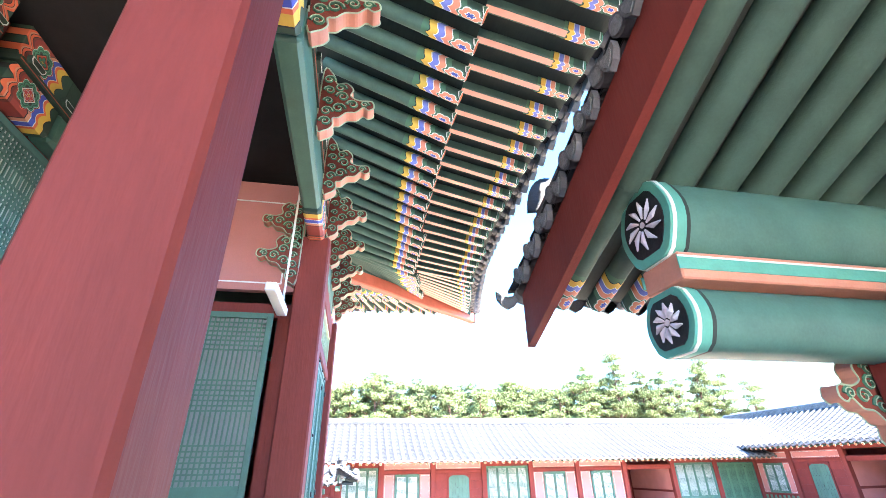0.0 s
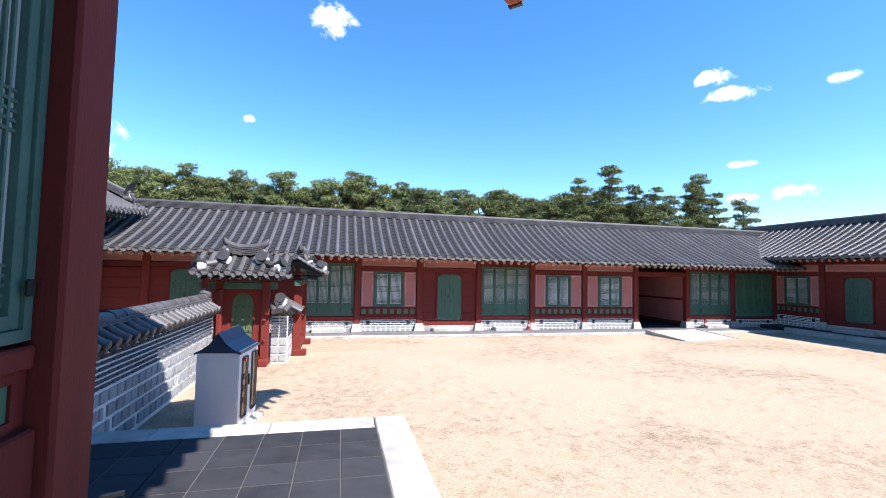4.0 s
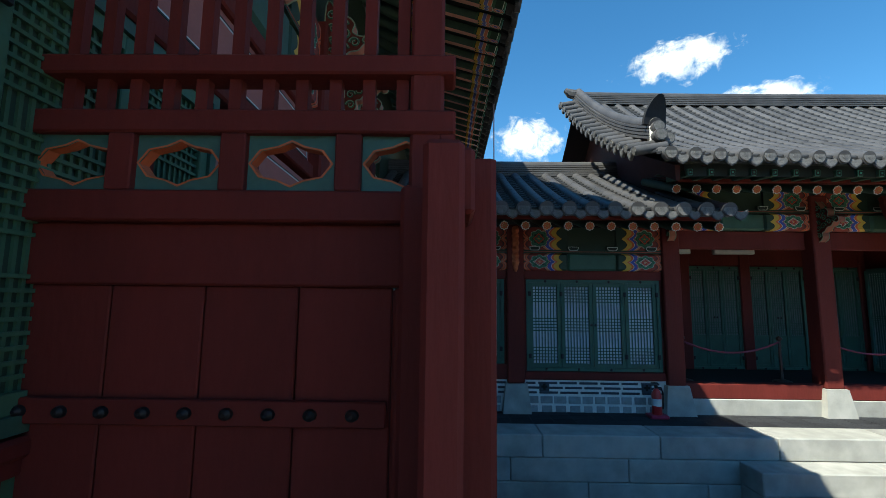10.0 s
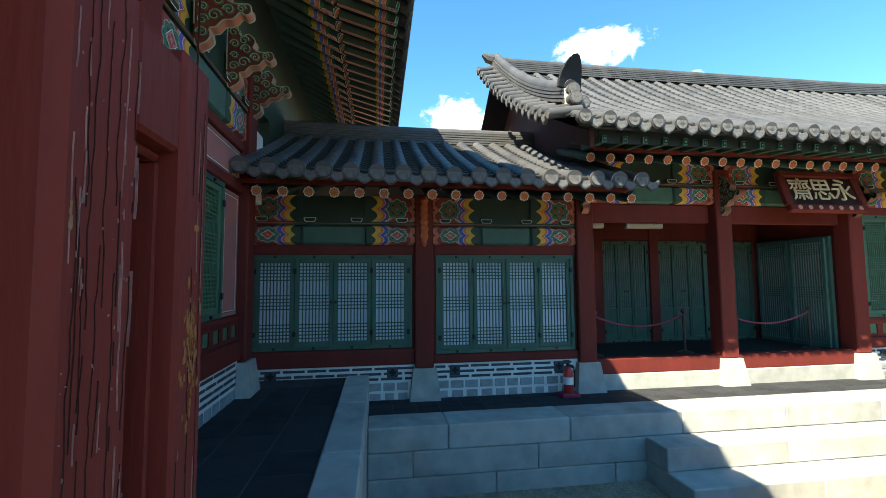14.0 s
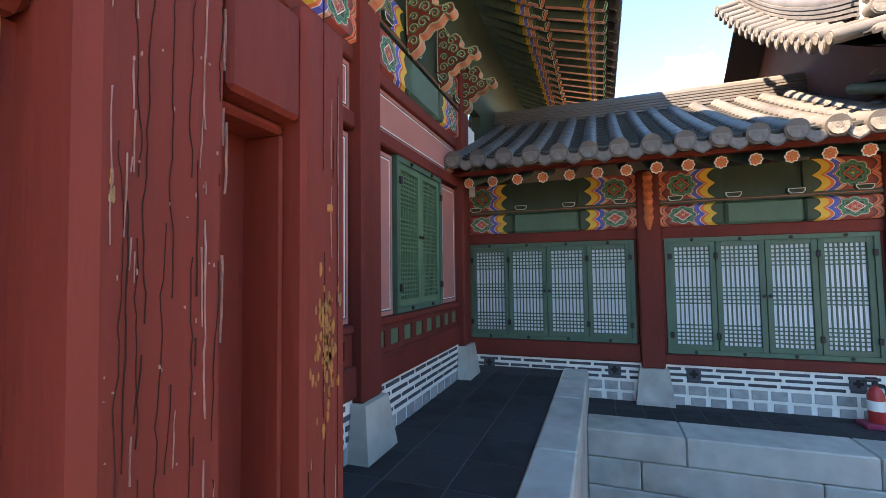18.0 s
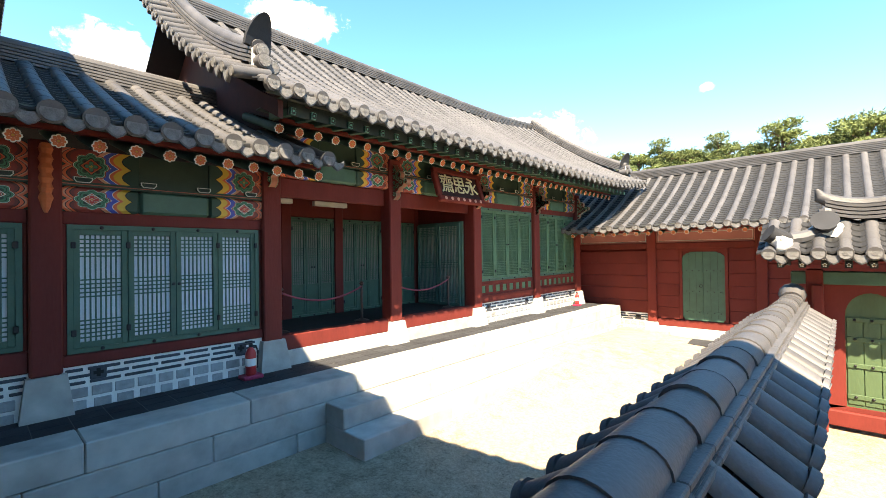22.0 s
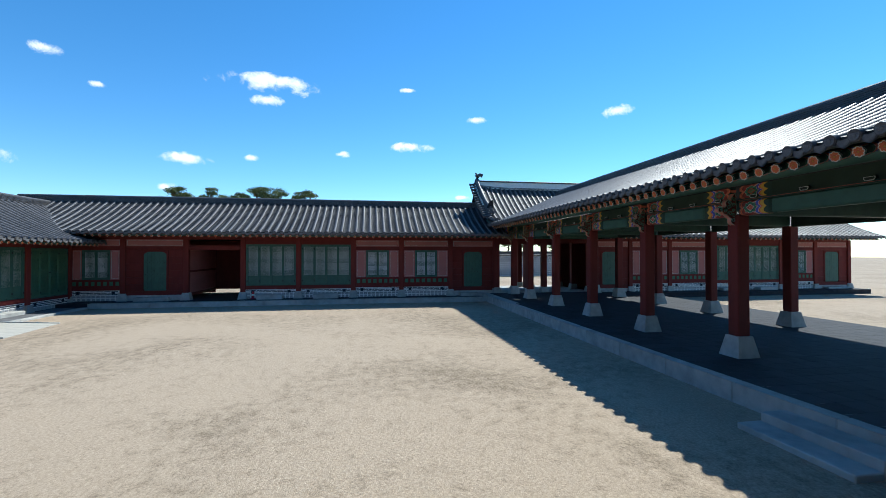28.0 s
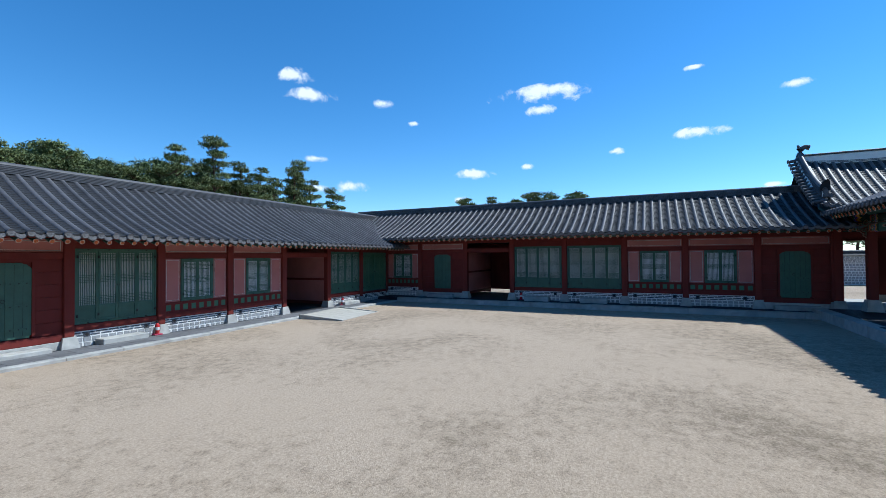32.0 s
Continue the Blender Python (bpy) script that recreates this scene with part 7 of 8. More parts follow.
for i in range(k):
    x = 0.1 + i * 0.265
    for side in (0, 180):
        part("cover_tile", cover_tile, W, "", pose(x, 0, WH + 0.05, 0, random.uniform(-2, 2), side + random.uniform(-1.5, 1.5)) @ Matrix.Scale(0.8, 4, (0, 1, 0)))
        part("pan_tile", pan_tile, W, "", pose(x + 0.132, 0, WH + 0.03, 0, 0, side) @ Matrix.Scale(0.8, 4, (0, 1, 0)))
for i in range(int(WL / 0.34)):
    part("ridge_bed_tile", bed_tile, W, "", pose(i * 0.34, 0, WH + 0.215))
    part("ridge_tile", ridge_tile, W, "", pose(i * 0.34, 0, WH + 0.28 + random.uniform(-0.004, 0.004), 0, 0, random.uniform(-0.8, 0.8)))
part("ridge_end", Mesh().tube([(WL - 0.1, 0, WH + 0.3), (WL + 0.05, 0, WH + 0.36), (WL + 0.1, 0, WH + 0.38)], [0.12, 0.15, 0.14], 12).data("ridge_end", M_TILE, True), W, "round end tile of the wall ridge")
part("mortar_end", Mesh().box(-0.06, 0.03, -0.12, 0.12, WH + 0.02, WH + 0.3, 0, 0.05).data("mortar_end", M_WHITE), W, "lump of white mortar at the wall head")


def finial(parent, x, y, z, turn, r):
    """An upright round end tile leaning out over a lump of white mortar."""
    f = part("end_tile", cached(("fin", r), lambda: Mesh().tube([(-0.16, 0, 0.0), (0.0, 0, 0.05), (0.07, 0, 0.09)], [r * 0.75, r * 0.95, r], 14).tube([(0.065, 0, 0.086), (0.085, 0, 0.098)], [r, r * 1.12], 14).data("end_tile", M_SLATE, True)), parent, "", pose(x, y, z, 0, 0, turn))
    part("mortar", cached(("mor", r), lambda: Mesh().tube([(-0.14, 0, -0.06), (-0.04, 0.01, -0.05), (0.02, 0.0, -0.035), (0.045, 0, -0.05)], [r * 1.0, r * 1.25, r * 1.2, r * 0.6], 10).tube([(-0.1, r * 0.7, -0.08), (-0.01, r * 1.05, 0.03)], [r * 0.5, r * 0.35], 8).tube([(-0.1, -r * 0.7, -0.08), (-0.02, -r * 1.0, 0.0)], [r * 0.5, r * 0.3], 8).data("mortar", M_WHITE, True)), parent, "white mortar under the end tile", pose(x, y, z, 0, 0, turn))
    return f


def small_roof(parent, u0, u1, half, ze, zr, name="roof"):
    """A little two-sided tiled roof along x, with stacked ridge and mortared ends."""
    q = Mesh()
    q.extrude([(-half, ze), (-half * 0.4, ze + (zr - ze) * 0.5), (0, zr), (half * 0.4, ze + (zr - ze) * 0.5), (half, ze), (half, ze - 0.06), (0, zr - 0.2), (-half, ze - 0.06)], u0, u1, 0, axis=0)
    rf = part(name, q.data(name, M_PAN), parent, "small tiled gate roof")
    me = tile_row_mesh(-half - 0.05, 0, ze, zr, 0.25, 0.07, 0.27)
    k = int(round((u1 - u0) / 0.235))
    for i in range(k + 1):
        for s in (0, 180):
            x = u0 + (u1 - u0) * i / k
            part("tile_rib", me, rf, "", pose(x, 0, 0.02 + random.uniform(-0.006, 0.006), 0, 0, s))
    um = (u0 + u1) / 2
    hw = (u1 - u0) * 0.22
    c = Mesh()
    vs = np.linspace(um - hw, um + hw, 8)
    for p, w in zip(vs[:-1], vs[1:]):
        la, lb = 0.09 * abs((p - um) / hw) ** 2, 0.09 * abs((w - um) / hw) ** 2
        for j in range(4):
            d = 0.14 - 0.012 * j
            h0, h1 = zr + 0.02 + j * 0.05, zr + 0.055 + j * 0.05
            c.add([(p, -d, h0 + la), (w, -d, h0 + lb), (w, d, h0 + lb), (p, d, h0 + la), (p, -d, h1 + la), (w, -d, h1 + lb), (w, d, h1 + lb), (p, d, h1 + la)], [(0, 1, 5, 4), (2, 3, 7, 6), (4, 5, 6, 7), (0, 3, 2, 1), (0, 4, 7, 3), (1, 2, 6, 5)])
        c.tube([(p, 0, zr + 0.22 + la), (w, 0, zr + 0.22 + lb)], 0.075, 8)
    part("roof_ridge", c.data("roof_ridge", M_TILE), rf)
    for s in (-1, 1):
        x = um + s * hw
        part("ridge_end", Mesh().tube([(x - s * 0.05, 0, zr + 0.28), (x + s * 0.05, 0, zr + 0.34), (x + s * 0.09, 0, zr + 0.45)], [0.09, 0.08, 0.02], 10).data("ridge_end", M_TILE, True), rf)
        for sy in (-1, 1):
            y1 = sy * half * 0.5
            z1 = ze + (zr - ze) * 0.42 + 0.14
            part("hip_ridge", Mesh().tube([(x, sy * 0.08, zr + 0.14), (x, y1 * 0.5, (zr + z1) / 2 + 0.05), (x, y1, z1)], [0.085, 0.085, 0.08], 8).data("hip_ridge", M_TILE, True), rf)
            finial(rf, x, y1, z1 + 0.02, -90 if sy < 0 else 90, 0.13)
            x2, y2, z2 = x + s * (u1 - u0) * 0.25, sy * half * 0.9, ze + 0.12
            part("hip_ridge", Mesh().tube([(x + s * 0.03, y1 * 0.8, z1 - 0.02), ((x + x2) / 2, (y1 + y2) / 2, (z1 + z2) / 2 + 0.0), (x2, y2, z2 + 0.06)], [0.08, 0.08, 0.08], 8).data("hip_ridge", M_TILE, True), rf)
            finial(rf, x2, y2, z2 + 0.07, math.degrees(math.atan2(y2 - y1, x2 - x)), 0.11)
        # short tiles of the gable ends
        for k in range(4):
            y = (k - 1.5) * half * 0.4
            part("gable_tile", cached("gable_tile", lambda: Mesh().tube([(0, 0, 0.1), (0.34, 0, -0.03)], 0.07, 10).data("gable_tile", M_TILE, True)), rf, "", pose(um + s * (u1 - u0) * 0.36, y, ze + 0.13, 0, 0, 0 if s > 0 else 180))
    n = int((u1 - u0) / 0.2)
    for sy in (-1, 1):
        for i in range(n):
            part("rafter", cached("grafter", lambda: Mesh().box(-0.035, 0.035, -0.42, 0, -0.04, 0.04, 0, 0.006).box(-0.028, 0.028, -0.425, -0.42, -0.032, 0.032, 1).tube([(0, -0.426, 0), (0, -0.432, 0)], 0.007, 6, 3).tube([(0.016, -0.426, 0.004), (0.016, -0.43, 0.004)], 0.009, 6, 2).tube([(-0.016, -0.426, 0.004), (-0.016, -0.43, 0.004)], 0.009, 6, 2).tube([(0, -0.426, 0.018), (0, -0.43, 0.018)], 0.009, 6, 2).tube([(0.01, -0.426, -0.016), (0.01, -0.43, -0.016)], 0.009, 6, 2).tube([(-0.01, -0.426, -0.016), (-0.01, -0.43, -0.016)], 0.009, 6, 2).data("rafter", (M_BLACKG, M_BLACK, M_LINE, M_YELLOW))), parent, "",
                 pose(u0 + 0.1 + i * (u1 - u0 - 0.2) / (n - 1), -half * 0.36 if sy < 0 else half * 0.36, ze + 0.02, 8, 0, 0 if sy < 0 else 180))
            part("rafter", CACHE["grafter"], parent, "", pose(u0 + 0.1 + i * (u1 - u0 - 0.2) / (n - 1), -half * 0.18 if sy < 0 else half * 0.18, ze - 0.1, 4, 0, 0 if sy < 0 else 180))
    return rf


def court_gate(at, w, h, label, ze, zr, leaf=True):
    g = thing("court_gate", label, "gate", at, "small court gates")
    for s in (-1, 1):
        part("post", Mesh().box(s * w / 2 - 0.09, s * w / 2 + 0.09, -0.11, 0.11, 0.12, h + 0.25, 0, 0.012).data("post", M_REDW), g)
        part("post_foot", Mesh().box(s * w / 2 - 0.11, s * w / 2 + 0.11, -0.28, 0.2, 0.0, 0.17, 0, 0.02).data("post_foot", M_REDW), g)
        for z in (0.6, 1.1):
            part("peg", Mesh().box(s * w / 2 - 0.03, s * w / 2 + 0.03, -0.17, -0.11, z, z + 0.06, 0, 0.008).data("peg", M_REDW), g)
    beam(g, -w / 2 + 0.09, w / 2 - 0.09, -0.08, 0.08, 0.06, 0.26, M_RED, "threshold")
    beam(g, -w / 2 - 0.25, w / 2 + 0.25, -0.09, 0.09, h + 0.05, h + 0.22, M_GREEN, "lintel", label="green-painted gate lintel")
    if leaf:
        a, b, z0, z1 = -w / 2 + 0.09, w / 2 - 0.09, 0.26, h + 0.05
        q = Mesh()
        hw = 0.25
        arch = [(hw * math.cos(t), 1.5 + 0.3 * math.sin(t)) for t in (math.pi * i / 12 for i in range(13))]
        out = [(b, 0.3 + 0.0)] + [(b, z1)] * 0
        ring = [(hw, 0.32)] + arch + [(-hw, 0.32)]
        outer = [(b, 0.26)] + [(b if i < 5 else (b + (a - b) * (i - 5) / 2 if i < 8 else a), 1.42 + (z1 - 1.42) * min(1, i / 4) if i < 5 else (z1 if i < 8 else z1 - (z1 - 1.42) * (i - 8) / 4)) for i in range(13)] + [(a, 0.26)]
        for y in (-0.03, 0.03):
            q.add([(p[0], y, p[1]) for p in ring] + [(p[0], y, p[1]) for p in outer], [(i, i + 1, len(ring) + i + 1, len(ring) + i) for i in range(len(ring) - 1)])
        q.add([(p[0], -0.03, p[1]) for p in ring] + [(p[0], 0.03, p[1]) for p in ring], [(i, i + 1, len(ring) + i + 1, len(ring) + i) for i in range(len(ring) - 1)])
        q.box(a, b, -0.03, 0.03, 0.26, 0.32)
        part("surround", q.data("surround", M_RED), g, "red boards round an arched door")
        dl = part("door", Mesh().extrude([(hw, 0.32)] + arch + [(-hw, 0.32)], 0.0, 0.025, 0).data("door", M_LGREEN), g, "light green arched door, shut")
        for x in (-0.16, 0.0, 0.16):
            part("board", Mesh().box(x - 0.077, x + 0.077, -0.012, 0.0, 0.36, 1.44, 0, 0.004).data("board", M_LGREEN), dl)
        for z in (0.46, 0.86, 1.2, 1.45):
            part("batten", Mesh().box(-0.24, 0.24, -0.026, -0.012, z - 0.03, z + 0.03, 0, 0.004).data("batten", M_LGREEN), dl)
            for x in (-0.16, 0, 0.16):
                part("stud", CACHE["stud"], dl, "", (x, -0.026, z))
    small_roof(g, -w / 2 - 0.42, w / 2 + 0.45, 0.66, ze, zr)
    return g


court_gate(pose(-2.15, 9.4, 0, 0, 0, 0), 1.08, 1.85, "small red court gate with an arched green door", 2.3, 2.72)
court_gate(pose(-0.95, 11.55, 0, 0, 0, 90), 1.9, 1.9, "second red court gate beside the first", 2.3, 2.7, leaf=False)
WS = tile_capped_wall("wall_stub", "short white-mortared wall stub beside the gate", pose(-1.28, 9.5, 0, 0, 0, 90), 0.95, 1.3, 0)
for i in range(4):
    for side in (0, 180):
        part("cover_tile", cover_tile, WS, "", pose(0.08 + i * 0.26, 0, 1.35, 0, 0, side))
for i in range(3):
    part("ridge_tile", ridge_tile, WS, "", pose(0.0 + i * 0.32, 0, 1.56))
finial(WS, -0.02, 0, 1.6, 180, 0.12)
for k in (-1, 0, 1):
    part("end_tile", cached("stubtile", lambda: Mesh().tube([(0.12, 0, 0.12), (-0.16, 0, -0.03)], 0.075, 12).tube([(-0.155, 0, -0.028), (-0.17, 0, -0.036)], 0.084, 12).data("end_tile", M_TILE, True)), WS, "", pose(-0.04, k * 0.17, 1.4 - 0.03 * abs(k), 0, 0, k * 22))
solo("wall_return", Mesh().box(-2.72, -2.6, 9.2, 9.7, 0, 1.9, 0, 0.02).data("wall_return", M_REDW), "red board closing wall and gate", "board", "structure")

# white hydrant cabinet with a curved navy roof
HB = thing("hydrant_cabinet", "white metal hydrant cabinet with curved navy roof", "cabinet", pose(-1.455, 4.96, 0, 0, 0, -6.5) @ Matrix.Scale(1.06, 4, (0, 0, 1)))
part("body", Mesh().box(-0.29, 0.29, -0.44, 0.44, 0.06, 1.13, 0, 0.008).data("body", M_CABINET), HB)
part("base", Mesh().box(-0.36, 0.42, -0.5, 0.5, -0.03, 0.06, 0, 0.01).data("base", M_STONE), HB)
sl = [(-0.32, 1.13), (-0.24, 1.16), (-0.11, 1.25), (0, 1.40), (0.11, 1.25), (0.24, 1.16), (0.32, 1.13)]
part("roof", Mesh().extrude([(a, b) for a, b in sl] + [(a, b - 0.03) for a, b in sl[::-1]], -0.465, 0.465, 0).extrude([(-0.28, 1.12), (-0.24, 1.14), (-0.11, 1.23), (0, 1.38), (0.11, 1.23), (0.24, 1.14), (0.28, 1.12)], -0.45, 0.45, 0).data("roof", M_NAVY), HB, "curved navy sheet-metal roof")
for y0, y1 in ((-0.44, -0.01), (0.01, 0.44)):
    d = part("door", Mesh().box(0.29, 0.305, y0, y1, 0.1, 1.15, 0, 0.006).data("door", M_CABINET), HB)
    part("pane", Mesh().box(0.302, 0.31, y0 + 0.1, y1 - 0.1, 0.2, 1.05, 0, 0.03).data("pane", M_BROWNG), d, "tinted brown pane")
part("handle", Mesh().box(0.305, 0.325, -0.03, 0.03, 0.6, 0.75, 0, 0.005).data("handle", M_BLACK), HB)
part("alarm_light", Mesh().tube([(0.308, -0.22, 1.0), (0.33, -0.22, 1.0)], 0.03, 10).data("alarm_light", M_EXT, True), HB)
for i in range(3):
    part("lettering", Mesh().box(0.31, 0.313, -0.26, -0.18, 0.72 - i * 0.16, 0.8 - i * 0.16).data("lettering", M_BLACK), HB)

# timber ramp at the passage of the east row
rp = thing("ramp", "pale boarded ramp up to the passage", "ramp", pose(13.0, 11.6, 0, 0, 0, 6))
rb = Mesh().extrude([(0.0, 0.015), (1.95, 0.14), (1.95, -0.02), (0.0, -0.02)], 0.004, 0.446, 0, axis=0).data("board", M_RAMP)
for i in range(6):
    part("board", rb, rp, "", (i * 0.45, 0, 0))
for x in (-0.05, 2.7):
    part("edge", Mesh().extrude([(0.0, 0.04), (1.95, 0.18), (1.95, -0.02), (0.0, -0.02)], x, x + 0.06, 0, axis=0).data("edge", M_STONE), rp)

# pines behind the rows
def pine_mesh(seed, h, spread, bare):
    rnd = random.Random(seed)
    trunk, crown = Mesh(), Mesh()
    pts, x, y = [], 0.0, 0.0
    for i in range(9):
        pts.append((x, y, h * i / 8 * 0.97))
        x += rnd.uniform(-0.2, 0.2)
        y += rnd.uniform(-0.2, 0.2)
    trunk.tube(pts, [0.24 * (1 - i / 9) + 0.03 for i in range(9)], 7)
    pads = []
    n = 18
    for i in range(n):
        t = bare + (1 - bare) * (i + 0.5) / n
        a = i * 2.4 + rnd.uniform(-0.5, 0.5)
        reach = spread * (1.15 - 0.85 * ((t - bare) / (1 - bare)) ** 1.3) * rnd.uniform(0.45, 1.0)
        z = h * t
        px, py, _ = pts[min(8, int(t * 8))]
        tipx, tipy, tipz = px + reach * math.cos(a), py + reach * math.sin(a), z + rnd.uniform(-0.1, 0.5)
        trunk.tube([(px, py, z - 0.3), ((px + tipx) / 2, (py + tipy) / 2, z), (tipx, tipy, tipz)], [0.07, 0.05, 0.02], 5, caps=False)
        for k in range(3):
            f = rnd.uniform(0.45, 1.05)
            pads.append((px + (tipx - px) * f, py + (tipy - py) * f, tipz + rnd.uniform(-0.1, 0.35), rnd.uniform(0.45, 1.0)))
    vs, fs = [], []
    for cx, cy, cz, r in pads:
        for k in range(120):
            u, v = rnd.uniform(0, 2 * math.pi), rnd.random() ** 0.5
            z = cz + rnd.gauss(0.05, 0.13) * r + 0.15 * r * (1 - v)
            bx, by = cx + r * v * math.cos(u), cy + r * v * math.sin(u)
            d = Vector((rnd.uniform(-1, 1), rnd.uniform(-1, 1), rnd.uniform(-0.2, 1.0))).normalized() * rnd.uniform(0.16, 0.34)
            s = d.cross(Vector((rnd.uniform(-1, 1), rnd.uniform(-1, 1), rnd.uniform(-1, 1)))).normalized() * 0.06
            o = len(vs)
            vs += [(bx - s.x, by - s.y, z - s.z), (bx + s.x, by + s.y, z + s.z), (bx + d.x, by + d.y, z + d.z)]
            fs.append((o, o + 1, o + 2))
    crown.add(vs, fs)
    me = bpy.data.meshes.new("crown")
    me.from_pydata(vs, [], fs)
    me.materials.append(M_NEEDLE)
    return trunk.data("trunk", M_BARK, True), me


PINES = [pine_mesh(11 + i, h, s, b) for i, (h, s, b) in enumerate(((11, 2.9, 0.35), (11, 2.5, 0.45), (10, 3.3, 0.3), (11.5, 2.7, 0.4), (13.5, 2.0, 0.5), (13, 2.3, 0.42)))]


def pine(x, y, z, kind, scale, turn):
    t = thing("pine_tree", "tall dark green pine behind the palace roofs", "tree", pose(x, y, z, 0, 0, turn) @ Matrix.Scale(scale, 4), "pine wood")
    part("trunk", PINES[kind][0], t)
    part("crown", PINES[kind][1], t)


rnd = random.Random(3)
# skyline of the wood behind the east row: place along it and height of the crowns
WOOD_X = [-34, -25, -20, -16, -12, -8.7, -4.9, -2, 1.7, 5, 8.2, 11, 13.4, 16.8, 19.4, 23.3, 27.5]
WOOD_H = [13.2, 12.8, 11.4, 11.7, 11.8, 11.5, 12.4, 12, 12.7, 11.8, 12.2, 10.2, 11.3, 11.9, 12.4, 11.7, 12.3]
TOPS = (11.4, 11.4, 10.4, 11.9, 13.8, 13.4)
x = -34.0
while x < 53:
    k = rnd.randrange(4)
    top = np.interp(x, WOOD_X, WOOD_H) * rnd.uniform(0.8, 1.03)
    pine(x, 46 + rnd.uniform(-1.5, 1.5), 0, k, top / TOPS[k], rnd.uniform(0, 360))
    x += rnd.uniform(0.7, 1.5) if x < 27.5 else rnd.uniform(2.6, 3.6)
for i in range(62):
    k = rnd.randrange(4)
    pine(-42 + i * 1.45 + rnd.uniform(-0.8, 0.8), rnd.uniform(51, 56), 0, k, rnd.uniform(12.0, 13.4) / TOPS[k], rnd.uniform(0, 360))
for x, top, k in ((28.6, 14.1, 5), (33.4, 15.8, 4), (35.9, 13.6, 4), (39.1, 13.8, 5), (44.6, 14.4, 4), (46.2, 15.8, 4), (48.5, 13.7, 5), (31.0, 12.4, 1), (42, 12.6, 1)):
    pine(x, 46, 0, k, top / TOPS[k], x * 40)
for y, top in ((27.3, 11.4), (25, 10.6), (22.9, 11.0), (20.8, 10.3), (18.6, 11.0), (16.9, 11.6), (15.2, 11.0), (13.4, 11.1), (11.3, 10.6), (9.2, 11.4)):
    k = rnd.randrange(4)
    pine(62, y, 0, k, top / TOPS[k], y * 70)


for i in range(12):
    k = i % 4
    pine(53 + rnd.uniform(-2, 3), -1 - i * 2.3 + rnd.uniform(-0.6, 0.6), 0, k, rnd.uniform(6.0, 8.0) / TOPS[k], rnd.uniform(0, 360))


# fair-weather clouds, far off
def vapour():
    """Cloud that thins to nothing at its rim: dense heaps, torn wisps."""
    m = bpy.data.materials.new("cloud_vapour")
    m.use_nodes = True
    t = m.node_tree
    t.nodes.remove(t.nodes["Principled BSDF"])
    co = t.nodes.new("ShaderNodeTexCoord")
    oi = t.nodes.new("ShaderNodeObjectInfo")

    def op(kind, a, c=0.0, d=0.0):
        n = t.nodes.new("ShaderNodeMath")
        n.operation = kind
        for k, v in enumerate((a, c, d)):
            if isinstance(v, (int, float)):
                n.inputs[k].default_value = v
            else:
                t.links.new(v, n.inputs[k])
        return n.outputs[0]

    sp = t.nodes.new("ShaderNodeSeparateXYZ")
    t.links.new(co.outputs["Generated"], sp.inputs[0])
    dx, dz = op("MULTIPLY_ADD", sp.outputs[0], 2.0, -1.0), op("MULTIPLY_ADD", sp.outputs[2], 2.0, -0.9)
    r = op("SQRT", op("ADD", op("MULTIPLY", dx, dx), op("MULTIPLY", dz, dz)))
    nz = t.nodes.new("ShaderNodeTexNoise")
    nz.noise_dimensions = "4D"
    nz.inputs["Scale"].default_value, nz.inputs["Detail"].default_value, nz.inputs["Roughness"].default_value, nz.inputs["Distortion"].default_value = 0.075, 9, 0.62, 0.35
    t.links.new(co.outputs["Object"], nz.inputs["Vector"])
    t.links.new(op("MULTIPLY", oi.outputs["Random"], 60.0), nz.inputs["W"])
    body = op("ADD", op("MULTIPLY_ADD", nz.outputs[0], 2.3, -1.15), op("MULTIPLY_ADD", r, -1.25, 0.92))
    rg = t.nodes.new("ShaderNodeMapRange")
    rg.interpolation_type = "SMOOTHSTEP"
    rg.inputs["From Min"].default_value, rg.inputs["From Max"].default_value, rg.inputs["To Max"].default_value = 0.05, 0.75, 0.97
    t.links.new(body, rg.inputs["Value"])
    # The cloud's own glow takes the place of sunlight on it
    em = t.nodes.new("ShaderNodeEmission")
    em.inputs["Color"].default_value, em.inputs["Strength"].default_value = (0.95, 0.97, 1, 1), 0.95
    tr = t.nodes.new("ShaderNodeBsdfTransparent")
    mx = t.nodes.new("ShaderNodeMixShader")
    t.links.new(rg.outputs[0], mx.inputs[0])
    t.links.new(tr.outputs[0], mx.inputs[1])
    t.links.new(em.outputs[0], mx.inputs[2])
    t.links.new(mx.outputs[0], t.nodes["Material Output"].inputs[0])
    return m


M_VAPOUR = vapour()


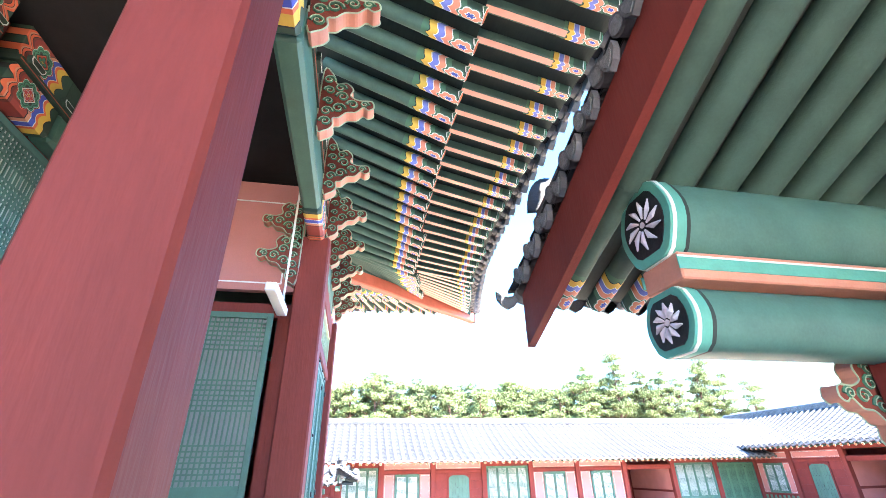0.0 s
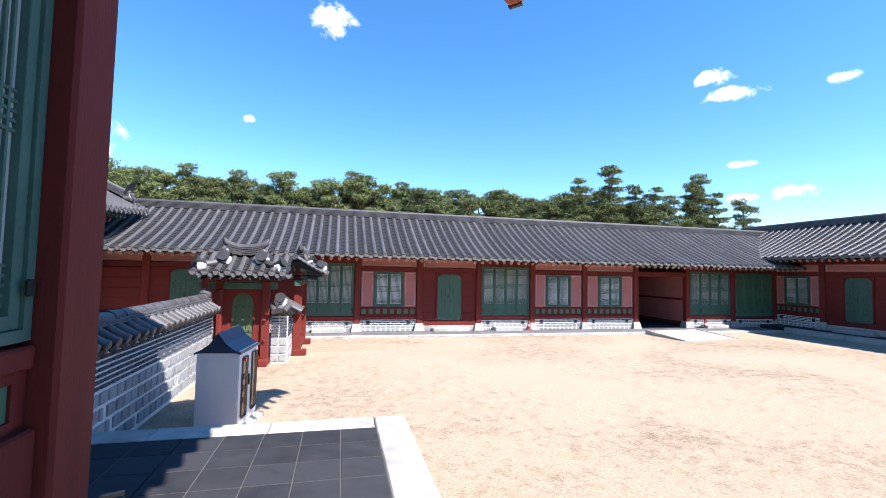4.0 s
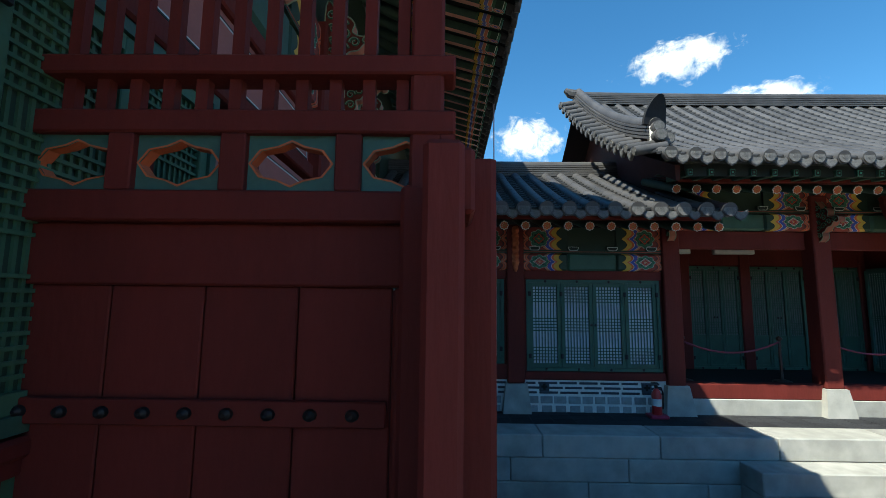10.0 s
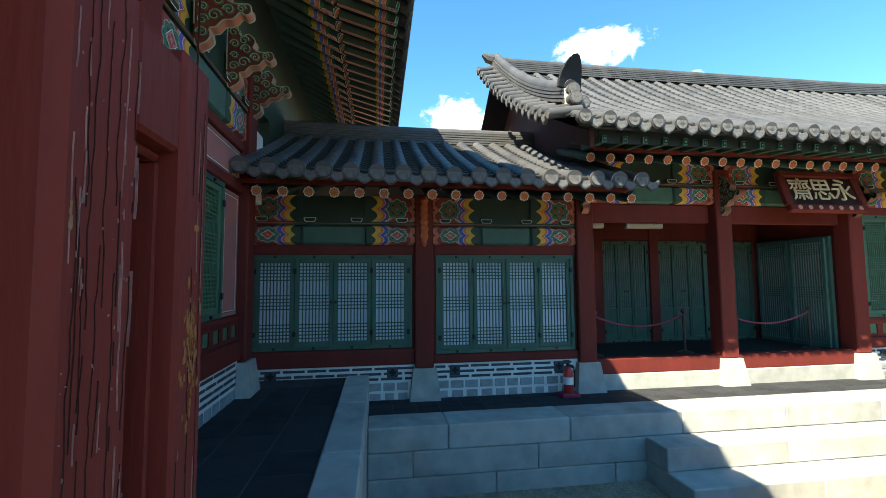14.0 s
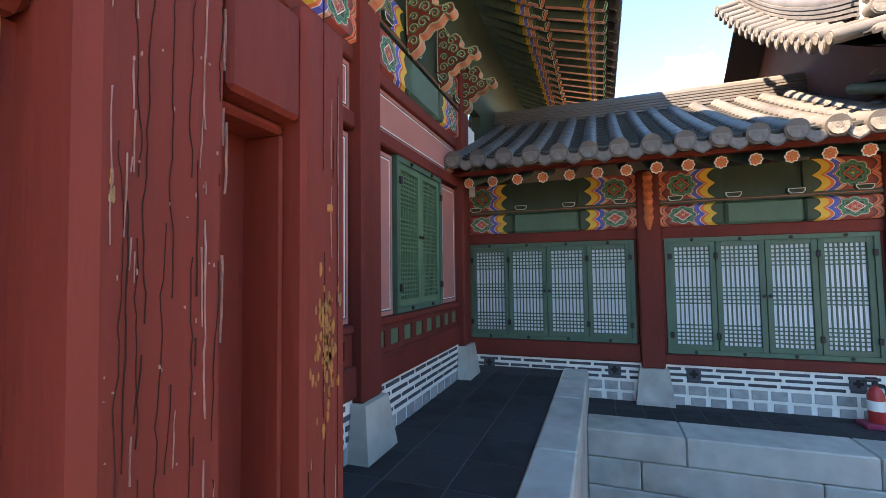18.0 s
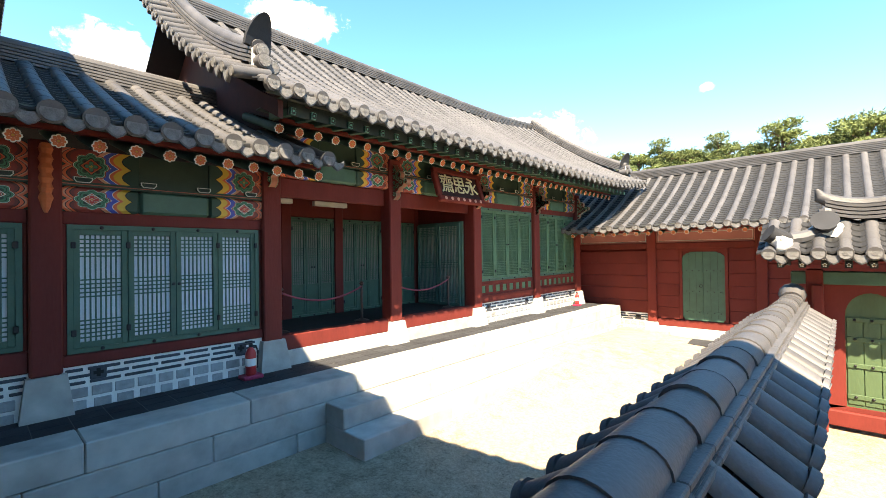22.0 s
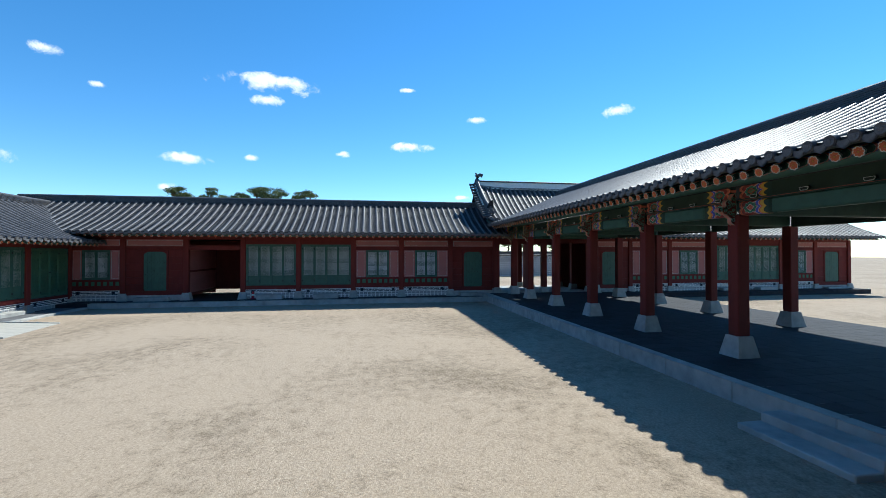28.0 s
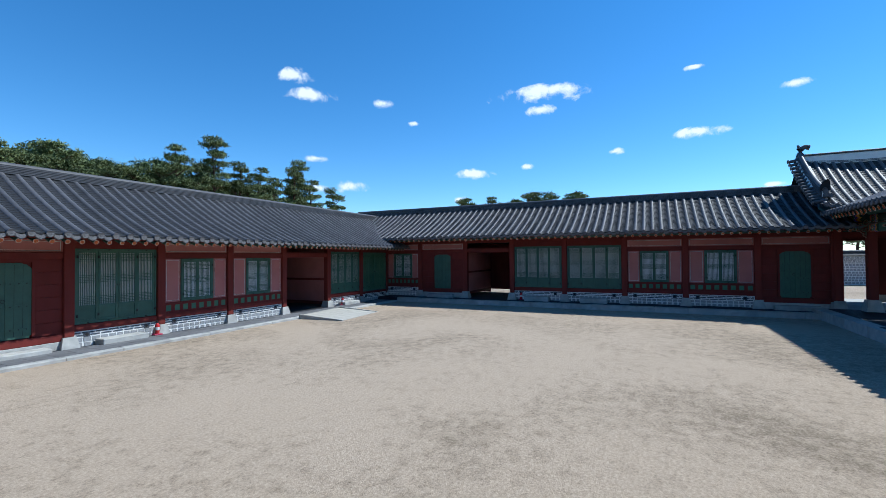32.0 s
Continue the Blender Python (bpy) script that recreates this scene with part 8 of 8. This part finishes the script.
def cloud(az, el, w, h):
    """A bellied bank of vapour at a bearing, a height and a breadth in degrees."""
    d = 420.0
    W, H = 2.9 * d * math.tan(radians(w / 2)), 2.9 * d * math.tan(radians(h / 2))
    nx, nz = 14, 8
    vs = [(W * (i / nx - 0.5), -0.12 * W * math.cos(math.pi * (i / nx - 0.5)) * math.cos(math.pi * (k / nz - 0.5)), H * (k / nz - 0.5)) for k in range(nz + 1) for i in range(nx + 1)]
    q = Mesh().add(vs, [(k * (nx + 1) + i, k * (nx + 1) + i + 1, (k + 1) * (nx + 1) + i + 1, (k + 1) * (nx + 1) + i) for k in range(nz) for i in range(nx)])
    a, e = radians(az), radians(el)
    at = pose(d * math.cos(a) * math.cos(e), d * math.sin(a) * math.cos(e), d * math.sin(e) + 2.4, 0, 0, az - 90)
    ob = solo("cloud", q.data("cloud", M_VAPOUR, True), "small white fair-weather cloud in the blue sky", "cloud", at=at, group="fair-weather clouds")
    ob.visible_shadow = False


for row in ((91.9, 30, 4.8, 4), (101.2, 17.7, 1.4, 1.1), (44.6, 21.8, 3.9, 1.9), (42.6, 19.8, 5.6, 1.8), (33.2, 19.4, 2.6, 1.1), (29.2, 17.1, 1.4, 0.7), (119.6, 14.2, 12, 6.5), (134.5, 16.8, 9, 4.5), (126.5, 15.7, 4, 2),
            (41.6, 12.4, 3.2, 0.9), (41.8, 8.8, 2.9, 1.1), (37.3, 9.2, 3.6, 1.8), (150.9, 26.8, 11, 4.7), (143.8, 20.9, 10.4, 4), (169.5, 20.5, 8.5, 6), (132.5, 17.9, 5, 2.4), (123, 16.2, 6, 1.6), (12.4, 20.1, 10.5, 2.2),
            (12.7, 18.2, 3.8, 1.4), (-4.8, 20.6, 2.2, 0.6), (-13.8, 17.1, 2.6, 0.9), (-4.9, 13.8, 5.8, 1.2), (21.5, 10.8, 5, 1.4), (-31.5, 17.1, 3.3, 1.6), (14.5, 11.5, 1.7, 0.9), (3.9, 12.6, 2.7, 0.9), (-11.9, 7.4, 2.1, 0.7), (23.3, 7.5, 2, 1.1)):
    cloud(*row)


# loose grit and small stones on the ground near the walls
def gravel(x0, x1, y0, y1, n, seed):
    rnd = random.Random(seed)
    vs, fs = [], []
    for i in range(n):
        x, y = rnd.uniform(x0, x1), rnd.uniform(y0, y1)
        r = 0.003 + 0.007 * rnd.random() ** 4
        z = swell(x, y) + r * 0.3
        a = rnd.uniform(0, 6.28)
        o = len(vs)
        vs += [(x + r * rnd.uniform(0.8, 1.4) * math.cos(a + k * 1.57), y + r * rnd.uniform(0.8, 1.4) * math.sin(a + k * 1.57), z) for k in range(4)] + [(x, y, z + r * 0.8), (x, y, z - r)]
        fs += [(o, o + 1, o + 4), (o + 1, o + 2, o + 4), (o + 2, o + 3, o + 4), (o + 3, o, o + 4), (o + 1, o, o + 5), (o + 2, o + 1, o + 5), (o + 3, o + 2, o + 5), (o, o + 3, o + 5)]
    me = bpy.data.meshes.new("gravel")
    me.from_pydata(vs, [], fs)
    me.materials.append(M_GRIT)
    solo("gravel", me, "loose pale grit scattered over the court sand", "gravel", "stuff")


M_GRIT = mat("loose_grit", (0.40, 0.33, 0.245), 0.95, var=0.5, scale=1.7, fine=9, bump=0)
gravel(-7.35, -3.2, 1.6, 9.0, 7000, 1)
gravel(-2.6, 1.0, 1.6, 9.0, 5000, 2)
